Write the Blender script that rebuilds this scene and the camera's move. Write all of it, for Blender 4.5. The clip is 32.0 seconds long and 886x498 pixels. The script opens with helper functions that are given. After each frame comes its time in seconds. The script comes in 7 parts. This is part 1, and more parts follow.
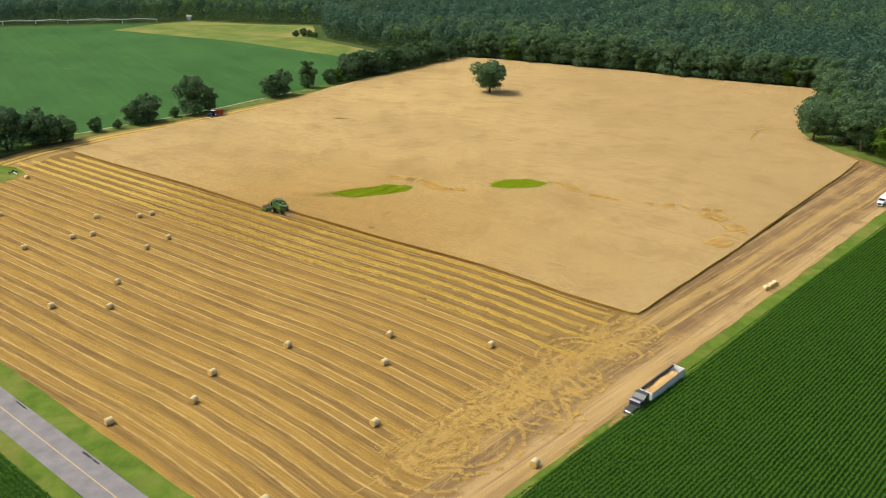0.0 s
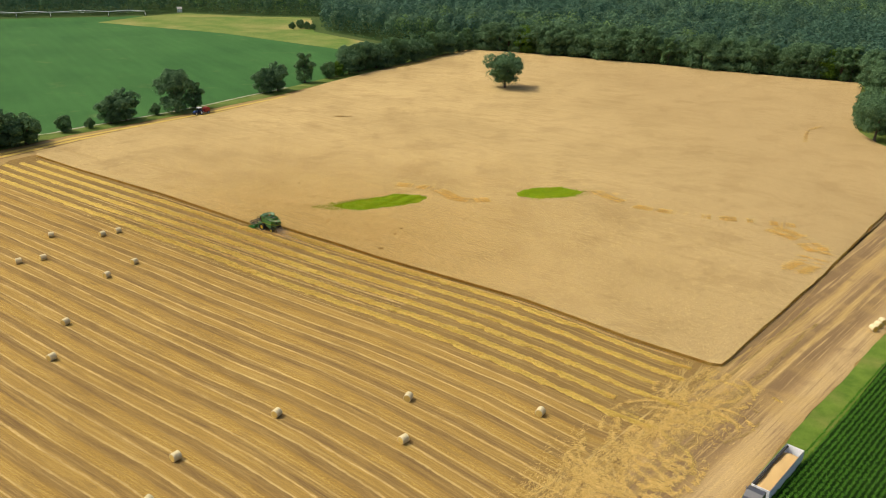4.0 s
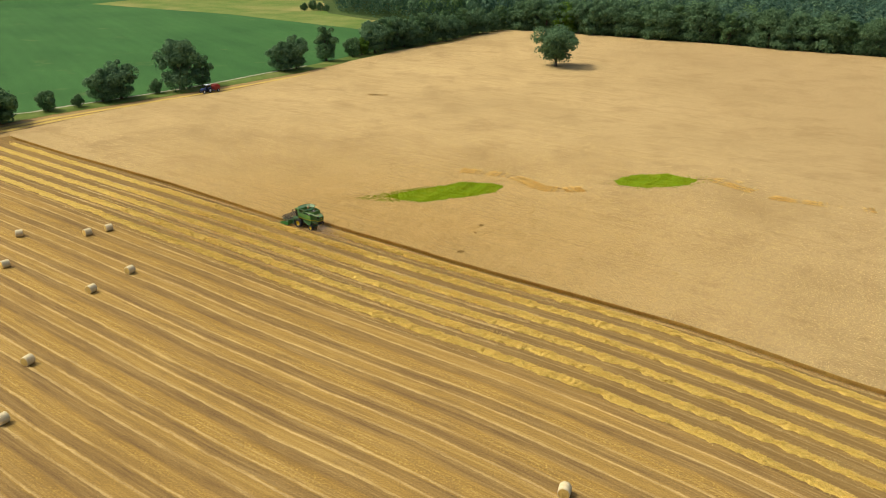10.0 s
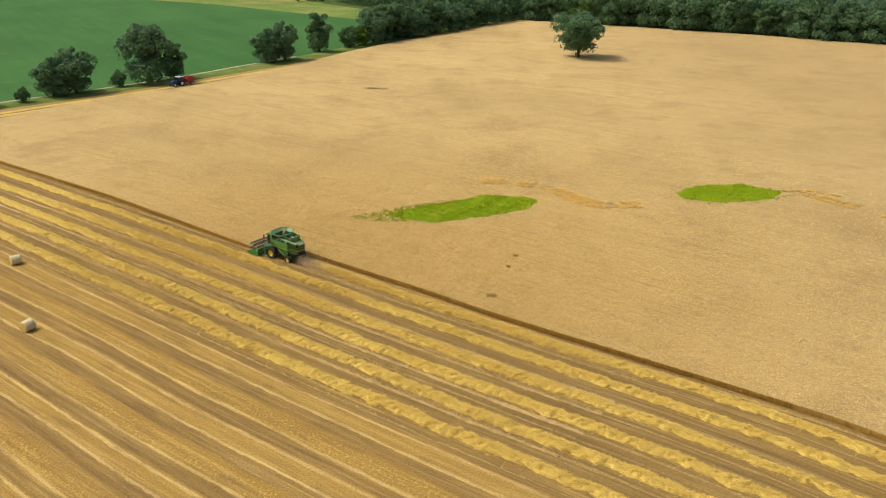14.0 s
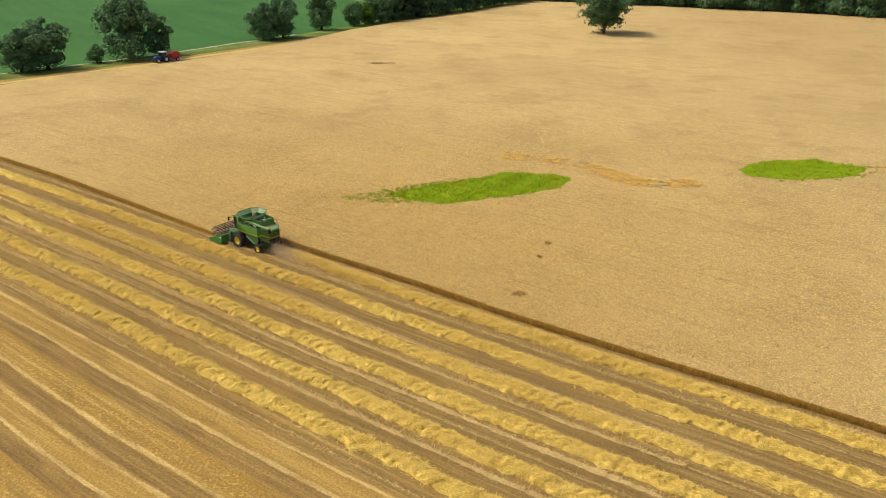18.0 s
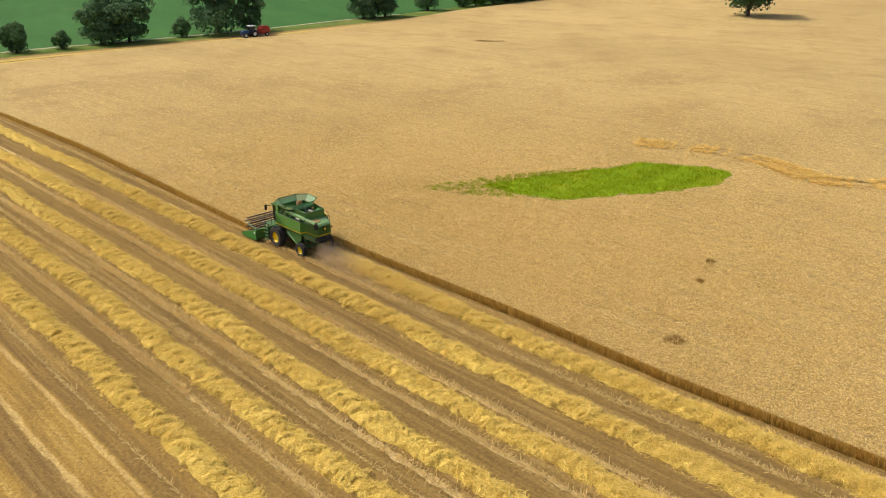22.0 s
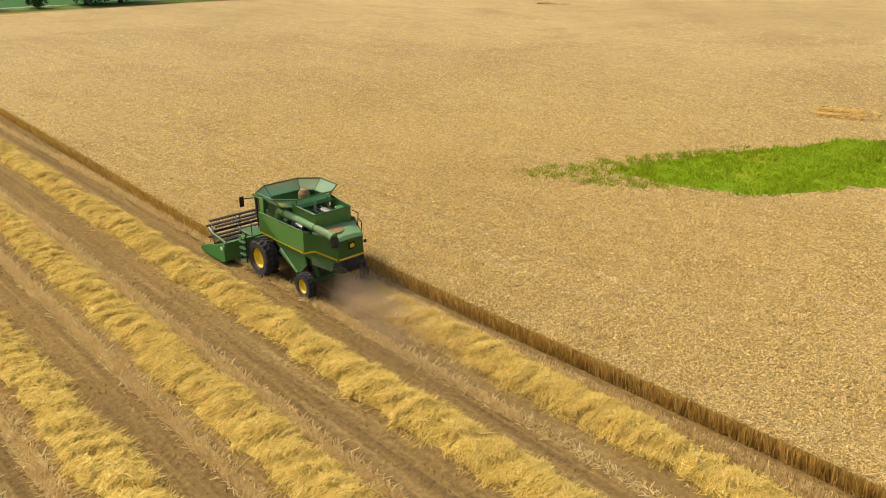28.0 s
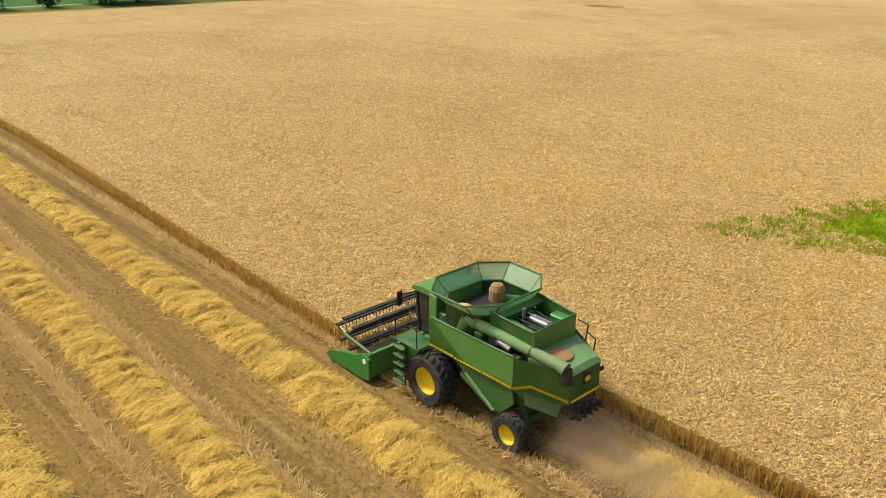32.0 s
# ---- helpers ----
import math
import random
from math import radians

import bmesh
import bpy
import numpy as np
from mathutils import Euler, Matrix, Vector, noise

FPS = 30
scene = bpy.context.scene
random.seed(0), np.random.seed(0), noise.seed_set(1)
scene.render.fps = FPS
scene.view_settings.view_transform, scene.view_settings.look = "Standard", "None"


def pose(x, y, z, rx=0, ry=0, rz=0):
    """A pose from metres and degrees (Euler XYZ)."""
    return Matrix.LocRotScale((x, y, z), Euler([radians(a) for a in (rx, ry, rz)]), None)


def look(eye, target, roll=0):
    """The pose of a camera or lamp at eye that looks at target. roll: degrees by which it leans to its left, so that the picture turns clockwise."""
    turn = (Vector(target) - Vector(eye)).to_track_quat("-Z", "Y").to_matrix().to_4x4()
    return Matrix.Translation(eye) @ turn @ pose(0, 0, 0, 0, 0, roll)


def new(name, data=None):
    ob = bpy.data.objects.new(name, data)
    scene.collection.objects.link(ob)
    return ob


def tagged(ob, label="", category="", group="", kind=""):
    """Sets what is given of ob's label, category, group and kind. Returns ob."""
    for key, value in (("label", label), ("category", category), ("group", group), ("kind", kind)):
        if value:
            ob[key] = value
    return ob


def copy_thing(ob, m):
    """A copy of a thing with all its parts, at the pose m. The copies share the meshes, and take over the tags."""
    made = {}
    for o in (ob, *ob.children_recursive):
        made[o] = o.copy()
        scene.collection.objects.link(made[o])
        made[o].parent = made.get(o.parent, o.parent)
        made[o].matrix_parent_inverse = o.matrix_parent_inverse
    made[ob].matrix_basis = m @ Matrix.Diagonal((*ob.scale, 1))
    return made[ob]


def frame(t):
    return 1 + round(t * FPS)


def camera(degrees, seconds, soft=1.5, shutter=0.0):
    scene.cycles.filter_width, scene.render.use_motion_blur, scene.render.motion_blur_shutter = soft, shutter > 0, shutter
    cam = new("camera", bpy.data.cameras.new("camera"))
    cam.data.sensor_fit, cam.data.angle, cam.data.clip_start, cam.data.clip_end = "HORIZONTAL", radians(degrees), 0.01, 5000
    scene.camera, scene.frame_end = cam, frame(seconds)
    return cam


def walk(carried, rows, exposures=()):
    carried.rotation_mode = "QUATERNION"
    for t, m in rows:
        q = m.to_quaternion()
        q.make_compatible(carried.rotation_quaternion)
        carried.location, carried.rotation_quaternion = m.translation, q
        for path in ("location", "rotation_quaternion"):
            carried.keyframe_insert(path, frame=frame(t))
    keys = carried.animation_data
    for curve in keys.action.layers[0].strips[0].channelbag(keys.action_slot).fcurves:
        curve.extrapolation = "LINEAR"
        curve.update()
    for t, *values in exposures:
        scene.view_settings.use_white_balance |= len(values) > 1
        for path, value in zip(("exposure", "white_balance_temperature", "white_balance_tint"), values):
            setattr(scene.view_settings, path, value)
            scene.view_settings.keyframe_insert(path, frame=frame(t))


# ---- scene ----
cam = camera(57.6, 32.0, soft=1.0)
PATH = [
    (0, (13.015, -42.869, 82.024), (12.965, -41.01, 81.288), 0.8),
    (0.5, (12.001, -38.503, 81.135), (11.952, -36.645, 80.397), 0.8),
    (1, (11.113, -33.657, 80.299), (11.065, -31.799, 79.559), 0.8),
    (1.5, (10.379, -28.545, 79.444), (10.332, -26.688, 78.702), 0.7),
    (2, (9.685, -23.474, 78.424), (9.636, -21.617, 77.682), 0.7),
    (2.5, (8.836, -18.381, 77.366), (8.788, -16.525, 76.623), 0.6),
    (3, (7.976, -13.425, 76.252), (7.928, -11.569, 75.51), 0.7),
    (3.5, (7.013, -8.622, 75.096), (6.966, -6.766, 74.353), 0.7),
    (5.5, (1.726, 8.048, 69.695), (1.681, 9.905, 68.953), 1.0),
    (6, (0.054, 11.689, 68.184), (0.008, 13.546, 67.443), 1.0),
    (6.5, (-1.819, 15.119, 66.554), (-1.865, 16.977, 65.814), 1.0),
    (7, (-3.754, 18.35, 65.054), (-3.799, 20.207, 64.313), 1.1),
    (7.5, (-5.656, 21.665, 63.421), (-5.702, 23.522, 62.68), 1.0),
    (8, (-7.592, 25.162, 61.645), (-7.639, 27.019, 60.905), 1.0),
    (8.5, (-9.481, 28.921, 60.032), (-9.526, 30.778, 59.291), 1.0),
    (9, (-11.224, 32.97, 58.511), (-11.268, 34.827, 57.769), 0.9),
    (9.5, (-12.885, 37.38, 57.016), (-12.927, 39.237, 56.274), 0.8),
    (10, (-14.062, 42.223, 55.474), (-14.104, 44.08, 54.732), 0.8),
    (10.5, (-14.587, 47.281, 54.156), (-14.633, 49.138, 53.414), 0.7),
    (11, (-15.281, 52.509, 52.965), (-15.329, 54.366, 52.223), 0.6),
    (11.5, (-15.996, 57.723, 51.828), (-16.041, 59.58, 51.085), 0.6),
    (12, (-16.411, 63.091, 50.566), (-16.458, 64.948, 49.825), 0.6),
    (12.5, (-17.16, 68.313, 49.469), (-17.203, 70.17, 48.728), 0.7),
    (13, (-17.52, 73.151, 48.521), (-17.563, 75.007, 47.779), 0.7),
    (13.5, (-17.778, 77.347, 47.255), (-17.82, 79.204, 46.514), 0.8),
    (14, (-18.331, 81.317, 45.905), (-18.371, 83.174, 45.163), 0.8),
    (14.5, (-18.65, 84.461, 44.78), (-18.69, 86.317, 44.036), 0.8),
    (16.5, (-18.834, 95.8, 39.327), (-18.881, 97.655, 38.582), 0.4),
    (17, (-18.699, 98.441, 37.977), (-18.754, 100.295, 37.231), 0.3),
    (17.5, (-18.69, 101.302, 36.467), (-18.753, 103.157, 35.722), 0.3),
    (18, (-18.666, 104.314, 35.027), (-18.74, 106.169, 34.283), 0.3),
    (18.5, (-18.658, 107.342, 33.706), (-18.74, 109.197, 32.962), 0.2),
    (19, (-18.762, 110.595, 32.216), (-18.85, 112.45, 31.474), 0.1),
    (19.5, (-18.938, 113.699, 31.004), (-19.036, 115.553, 30.26), 0.1),
    (20, (-19.063, 116.774, 29.813), (-19.187, 118.627, 29.07), 0.1),
    (20.5, (-19.301, 119.843, 28.693), (-19.469, 121.692, 27.95), 0.1),
    (21, (-19.651, 123.006, 27.61), (-19.878, 124.849, 26.867), 0.1),
    (21.5, (-20.002, 126.349, 26.56), (-20.288, 128.184, 25.817), 0.0),
    (22, (-20.466, 129.726, 25.658), (-20.796, 131.553, 24.916), 0.0),
    (22.5, (-21.03, 133.2, 24.78), (-21.385, 135.022, 24.036), 0.0),
    (23, (-21.676, 136.452, 23.844), (-22.042, 138.272, 23.099), 0.1),
    (23.5, (-22.356, 139.622, 22.739), (-22.726, 141.441, 21.995), 0.1),
    (24, (-23.028, 142.589, 21.706), (-23.402, 144.407, 20.963), 0.1),
    (24.5, (-23.938, 145.52, 20.593), (-24.31, 147.339, 19.85), 0.2),
    (25, (-24.903, 148.303, 19.473), (-25.273, 150.122, 18.73), 0.3),
    (25.5, (-25.913, 150.874, 18.387), (-26.284, 152.693, 17.643), 0.3),
    (27.5, (-29.647, 157.316, 15.653), (-30.028, 159.131, 14.903), 0.3),
    (28, (-30.856, 159.27, 15.152), (-31.239, 161.084, 14.402), 0.2),
    (28.5, (-32.231, 161.164, 14.848), (-32.613, 162.978, 14.098), 0.3),
    (29, (-33.645, 162.892, 14.751), (-34.023, 164.707, 14.0), 0.4),
    (29.5, (-35.006, 164.568, 14.635), (-35.387, 166.383, 13.886), 0.3),
    (30, (-36.456, 166.054, 14.577), (-36.835, 167.869, 13.828), 0.4),
    (30.5, (-37.859, 167.321, 14.525), (-38.238, 169.136, 13.775), 0.5),
    (31, (-39.136, 168.277, 14.449), (-39.514, 170.092, 13.698), 0.5),
    (31.5, (-40.26, 168.954, 14.37), (-40.636, 170.769, 13.619), 0.6),
    (32, (-41.157, 169.483, 14.237), (-41.536, 171.298, 13.488), 0.6),
]
walk(cam, [(t, look(eye, target, roll)) for t, eye, target, roll in PATH], ((0, -0.02), (7, -0.02), (14, 0.04), (22, 0.09), (32, 0.16)))


# ---- world and sun ----
SUN_ELEVATION, SUN_AZIMUTH = 54.0, 276.0  # degrees; the azimuth is counted clockwise from +y


def make_light():
    world = bpy.data.worlds.new("sky")
    scene.world = world
    world.use_nodes = True
    nt = world.node_tree
    sky = nt.nodes.new("ShaderNodeTexSky")
    sky.sky_type = "NISHITA"
    sky.sun_disc = False
    sky.sun_elevation = radians(SUN_ELEVATION)
    sky.sun_rotation = radians(SUN_AZIMUTH)
    sky.dust_density = 7.0
    sky.ozone_density = 1.0
    nt.links.new(sky.outputs[0], nt.nodes["Background"].inputs[0])
    nt.nodes["Background"].inputs[1].default_value = 0.14
    lamp = bpy.data.lights.new("sun", "SUN")
    lamp.energy, lamp.angle, lamp.color = 2.4, radians(7.0), (1.0, 0.955, 0.80)
    a, e = radians(SUN_AZIMUTH), radians(SUN_ELEVATION)
    to_sun = Vector((math.sin(a) * math.cos(e), math.cos(a) * math.cos(e), math.sin(e)))
    ob = new("sun", lamp)
    ob.matrix_world = look(to_sun * 500, (0, 0, 0))


make_light()


# ---- plan ----
K = 1.13  # metres to one unit of the plan
ALONG = Vector((-0.8173, 0.5762, 0))   # the way the harvester drives
ACROSS = Vector((0.5762, 0.8173, 0))   # from the cut ground towards the standing crop
START = Vector((-33.9, 186.45, 0))


def pt(x, y, z=0.0):
    return Vector((x * K, y * K, z))


def lane(u, s, z=0.0):
    """A place u metres along the swaths and s metres across them."""
    return START + ALONG * u + ACROSS * s + Vector((0, 0, z))


def lane_of(x, y):
    p = Vector((x, y, 0)) - START
    return p.dot(ALONG), p.dot(ACROSS)


WIGGLE_U = [-120, -97, -79, -62, -50, -34, -12, 22, 56, 90, 140]
WIGGLE_S = [-2.6, -2.2, 0.0, 1.0, 1.1, 0.4, 0.0, 0.1, 0.0, -0.3, -0.6]
EDGE_U = [-120, -105, -88, -77, -64, -51, -34, -23, -11, 3]
EDGE_S = [-0.1, 0.0, 0.2, 1.4, 2.4, 2.0, 1.2, 0.85, 1.05, 0.75]
OLD_U = [3, 11, 22, 38, 56, 79, 98, 127, 150]
OLD_S = [-3.1, -3.1, -2.9, -2.4, -2.0, -2.6, -3.3, -3.2, -3.0]
SWATH = 4.38   # spacing of the swaths
FIRST = -1.3   # the newest swath
HARVESTER_U = 8.8  # where its rear wheels stand


def wiggle(u):
    return float(np.interp(u, WIGGLE_U, WIGGLE_S))


def crop_edge(u):
    if u < HARVESTER_U + 7.0:
        return float(np.interp(u, EDGE_U, EDGE_S))
    return float(np.interp(u, OLD_U, OLD_S))


# ---- mesh helpers ----
def mesh_of(name, verts, faces, mats, smooth=False, index=None):
    """A mesh from arrays of corners and faces of one size."""
    verts, faces = np.asarray(verts, np.float32), np.asarray(faces, np.int32)
    me = bpy.data.meshes.new(name)
    n, k = faces.shape
    me.vertices.add(len(verts))
    me.vertices.foreach_set("co", verts.ravel())
    me.loops.add(n * k)
    me.loops.foreach_set("vertex_index", faces.ravel())
    me.polygons.add(n)
    me.polygons.foreach_set("loop_start", np.arange(0, n * k, k, dtype=np.int32))
    me.polygons.foreach_set("use_smooth", np.full(n, smooth))
    for m in mats if isinstance(mats, (list, tuple)) else [mats]:
        me.materials.append(m)
    if index is not None:
        me.polygons.foreach_set("material_index", np.asarray(index, np.int32))
    me.update(calc_edges=True)
    return me


def part(name, bm, material, parent, label="", smooth=False):
    """Links a bmesh as one mesh object under a thing or a part."""
    me = bpy.data.meshes.new(name)
    for f in bm.faces:
        f.smooth = smooth
    bm.to_mesh(me)
    bm.free()
    me.materials.append(material)
    ob = new(name, me)
    ob.parent = parent
    if label:
        ob["label"] = label
    return ob


def thing(name, m, label, category, group="", kind=""):
    """An empty at the base of a thing."""
    ob = new(name)
    ob.empty_display_size = 0.3
    ob.matrix_world = m
    return tagged(ob, label, category, group, kind)


def box(bm, centre, size, turn=None, bevel=0.0):
    """A box, bevelled if asked, added to bm."""
    m = Matrix.Translation(centre) @ (turn.to_4x4() if turn else Matrix()) @ Matrix.Diagonal((*size, 1))
    made = bmesh.ops.create_cube(bm, size=1.0, matrix=m)["verts"]
    if bevel:
        edges = list({e for v in made for e in v.link_edges})
        bmesh.ops.bevel(bm, geom=edges, offset=bevel, segments=1, affect="EDGES")
    return bm


def rod(bm, a, b, r0, r1=None, sides=8):
    """A round bar from a to b."""
    a, b = Vector(a), Vector(b)
    turn = (b - a).to_track_quat("Z", "Y").to_matrix().to_4x4()
    bmesh.ops.create_cone(bm, cap_ends=True, segments=sides, radius1=r0, radius2=r0 if r1 is None else r1, depth=(b - a).length,
                          matrix=Matrix.Translation((a + b) / 2) @ turn)
    return bm


def plate(bm, outline, thick, axis="y", at=0.0):
    """An outline of (p, q) pushed out to both sides of a plane: axis y takes (x, z), x takes (y, z), z takes (x, y)."""
    put = {"y": lambda p, q, w: (p, w, q), "x": lambda p, q, w: (w, p, q), "z": lambda p, q, w: (p, q, w)}[axis]
    lo = [bm.verts.new(put(p, q, at - thick / 2)) for p, q in outline]
    hi = [bm.verts.new(put(p, q, at + thick / 2)) for p, q in outline]
    faces = [bm.faces.new(lo), bm.faces.new(hi[::-1])]
    for i in range(len(lo)):
        j = (i + 1) % len(lo)
        faces.append(bm.faces.new((lo[i], hi[i], hi[j], lo[j])))
    bmesh.ops.recalc_face_normals(bm, faces=faces)
    return bm


def slab(corners, thick):
    """A flat sheet through the corners, with a thickness."""
    bm = bmesh.new()
    bm.faces.new([bm.verts.new(p) for p in corners])
    bmesh.ops.solidify(bm, geom=bm.faces[:], thickness=thick)
    return bm


def bump_disc(bm, centre, r, h):
    """A low round heap."""
    bmesh.ops.create_uvsphere(bm, u_segments=16, v_segments=8, radius=1, matrix=Matrix.Translation(centre) @ Matrix.Diagonal((r, r, h, 1)))
    return bm


def ragged(outline, step, amount, seed=0.0, closed=True):
    """The outline with points every step metres, each pushed sideways by soft noise."""
    out, count = [], len(outline)
    for i in range(count if closed else count - 1):
        a, b = Vector(outline[i]), Vector(outline[(i + 1) % count])
        side = Vector((-(b - a).y, (b - a).x, 0)).normalized()
        n = max(1, int((b - a).length / step))
        for j in range(n):
            p = a.lerp(b, j / n)
            w = noise.noise((p.x / (step * 3), p.y / (step * 3), seed)) + 0.6 * noise.noise((p.x / step, p.y / step, seed + 9))
            out.append(p + side * w * amount)
    return out


def sheet(name, outline, z, material, label, category, depth=0.0, kind="structure", side_material=None):
    """Flat ground of that outline with its top at z; with a depth it is a slab."""
    bm = bmesh.new()
    top = [bm.verts.new((p.x, p.y, z)) for p in outline]
    face = bm.faces.new(top)
    bmesh.ops.recalc_face_normals(bm, faces=[face])
    face.normal_update()
    if face.normal.z < 0:
        face.normal_flip()
    if depth:
        low = [bm.verts.new((p.x, p.y, z - depth)) for p in outline]
        for i in range(len(top)):
            j = (i + 1) % len(top)
            bm.faces.new((top[i], top[j], low[j], low[i]))
        bmesh.ops.recalc_face_normals(bm, faces=bm.faces)
    bmesh.ops.triangulate(bm, faces=bm.faces)
    me = bpy.data.meshes.new(name)
    bm.to_mesh(me)
    bm.free()
    me.materials.append(material)
    if side_material:
        me.materials.append(side_material)
        for p in me.polygons:
            p.material_index = 0 if p.normal.z > 0.5 else 1
    return tagged(new(name, me), label, category, kind=kind)


def inside(x, y, outline):
    """Which of the points lie within the outline."""
    x, y = np.asarray(x), np.asarray(y)
    hit = np.zeros(x.shape, bool)
    n = len(outline)
    for i in range(n):
        a, b = outline[i], outline[(i + 1) % n]
        cross = ((a[1] > y) != (b[1] > y)) & (x < (b[0] - a[0]) * (y - a[1]) / (b[1] - a[1] + 1e-12) + a[0])
        hit ^= cross
    return hit


# ---- materials ----
class Nodes:
    """A short way to write node materials."""

    def __init__(self, name):
        self.mat = bpy.data.materials.new(name)
        self.mat.use_nodes = True
        self.nt = self.mat.node_tree
        self.bsdf = self.nt.nodes["Principled BSDF"]

    def put(self, socket, value):
        if isinstance(value, bpy.types.NodeSocket):
            self.nt.links.new(value, socket)
        elif isinstance(value, (tuple, list)) and len(value) == 3 and socket.type == "RGBA":
            socket.default_value = (*value, 1)
        else:
            socket.default_value = value

    def place(self):
        return self.nt.nodes.new("ShaderNodeNewGeometry").outputs["Position"]

    def local(self):
        return self.nt.nodes.new("ShaderNodeTexCoord").outputs["Object"]

    def island(self):
        return self.nt.nodes.new("ShaderNodeNewGeometry").outputs["Random Per Island"]

    def each(self):
        return self.nt.nodes.new("ShaderNodeObjectInfo").outputs["Random"]

    def mapped(self, vector, scale=(1, 1, 1), turn=0.0, shift=(0, 0, 0)):
        n = self.nt.nodes.new("ShaderNodeMapping")
        self.put(n.inputs[0], vector)
        n.inputs["Location"].default_value, n.inputs["Scale"].default_value = shift, scale
        n.inputs["Rotation"].default_value = (0, 0, radians(turn))
        return n.outputs[0]

    def noise(self, vector, scale, detail=3.0, rough=0.55, warp=0.0):
        n = self.nt.nodes.new("ShaderNodeTexNoise")
        self.put(n.inputs["Vector"], vector)
        n.inputs["Scale"].default_value, n.inputs["Detail"].default_value = scale, detail
        n.inputs["Roughness"].default_value, n.inputs["Distortion"].default_value = rough, warp
        return n.outputs[0]

    def cells(self, vector, scale, feature="F1"):
        n = self.nt.nodes.new("ShaderNodeTexVoronoi")
        n.feature = feature
        self.put(n.inputs["Vector"], vector)
        n.inputs["Scale"].default_value = scale
        return n.outputs[0]

    def math(self, op, a, b=0.0, clamp=False):
        n = self.nt.nodes.new("ShaderNodeMath")
        n.operation, n.use_clamp = op, clamp
        self.put(n.inputs[0], a)
        self.put(n.inputs[1], b)
        return n.outputs[0]

    def ramp(self, value, stops, smooth=False):
        n = self.nt.nodes.new("ShaderNodeValToRGB")
        n.color_ramp.interpolation = "B_SPLINE" if smooth else "LINEAR"
        while len(n.color_ramp.elements) < len(stops):
            n.color_ramp.elements.new(0.5)
        for e, (at, c) in zip(n.color_ramp.elements, stops):
            e.position = at
            e.color = (c, c, c, 1) if isinstance(c, (int, float)) else (*c, 1)
        self.put(n.inputs[0], value)
        return n.outputs[0]

    def mix(self, factor, a, b, kind="MIX"):
        n = self.nt.nodes.new("ShaderNodeMix")
        n.data_type, n.blend_type = "RGBA", kind
        self.put(n.inputs[0], factor)
        self.put(n.inputs[6], a)
        self.put(n.inputs[7], b)
        return n.outputs[2]

    def parts(self, vector):
        n = self.nt.nodes.new("ShaderNodeSeparateXYZ")
        self.put(n.inputs[0], vector)
        return n.outputs

    def join(self, x, y, z=0.0):
        n = self.nt.nodes.new("ShaderNodeCombineXYZ")
        for s, v in zip(n.inputs, (x, y, z)):
            self.put(s, v)
        return n.outputs[0]

    def bump(self, height, strength=0.5, distance=0.05):
        n = self.nt.nodes.new("ShaderNodeBump")
        n.inputs["Strength"].default_value, n.inputs["Distance"].default_value = strength, distance
        self.put(n.inputs["Height"], height)
        self.put(self.bsdf.inputs["Normal"], n.outputs[0])

    def done(self, colour, rough=0.8, metal=0.0, gloss=0.5):
        self.put(self.bsdf.inputs["Base Color"], colour)
        self.put(self.bsdf.inputs["Roughness"], rough)
        self.put(self.bsdf.inputs["Metallic"], metal)
        self.bsdf.inputs["Specular IOR Level"].default_value = gloss
        return self.mat


def swath_coords(n):
    """u along the swaths and s across them, straightened, both in metres."""
    p = n.parts(n.mapped(n.place(), shift=(-START.x, -START.y, 0)))
    u = n.math("ADD", n.math("MULTIPLY", p[0], ALONG.x), n.math("MULTIPLY", p[1], ALONG.y))
    s = n.math("ADD", n.math("MULTIPLY", p[0], ACROSS.x), n.math("MULTIPLY", p[1], ACROSS.y))
    stops = [((a + 120) / 260, (b + 3) / 6) for a, b in zip(WIGGLE_U, WIGGLE_S)]
    bent = n.ramp(n.math("DIVIDE", n.math("ADD", u, 120.0), 260.0), stops)
    bent = n.math("SUBTRACT", n.math("MULTIPLY", bent, 6.0), 3.0)
    return u, n.math("SUBTRACT", s, bent)


def thin(n, share):
    """Lets part of the light pass through blades and leaves."""
    t = n.nt.nodes.new("ShaderNodeBsdfTranslucent")
    n.nt.links.new(n.bsdf.inputs["Base Color"].links[0].from_socket, t.inputs[0])
    mix = n.nt.nodes.new("ShaderNodeMixShader")
    mix.inputs[0].default_value = share
    n.nt.links.new(n.bsdf.outputs[0], mix.inputs[1])
    n.nt.links.new(t.outputs[0], mix.inputs[2])
    n.nt.links.new(mix.outputs[0], n.nt.nodes["Material Output"].inputs[0])
    return n.mat


def leaf_material(name, dark, light, second=None):
    n = Nodes(name)
    c = n.mix(n.island(), dark, light)
    c = n.mix(n.math("MULTIPLY", n.noise(n.place(), 0.12, 2), 0.75), c, second or dark)
    n.done(c, 0.7, gloss=0.12)
    return thin(n, 0.38)


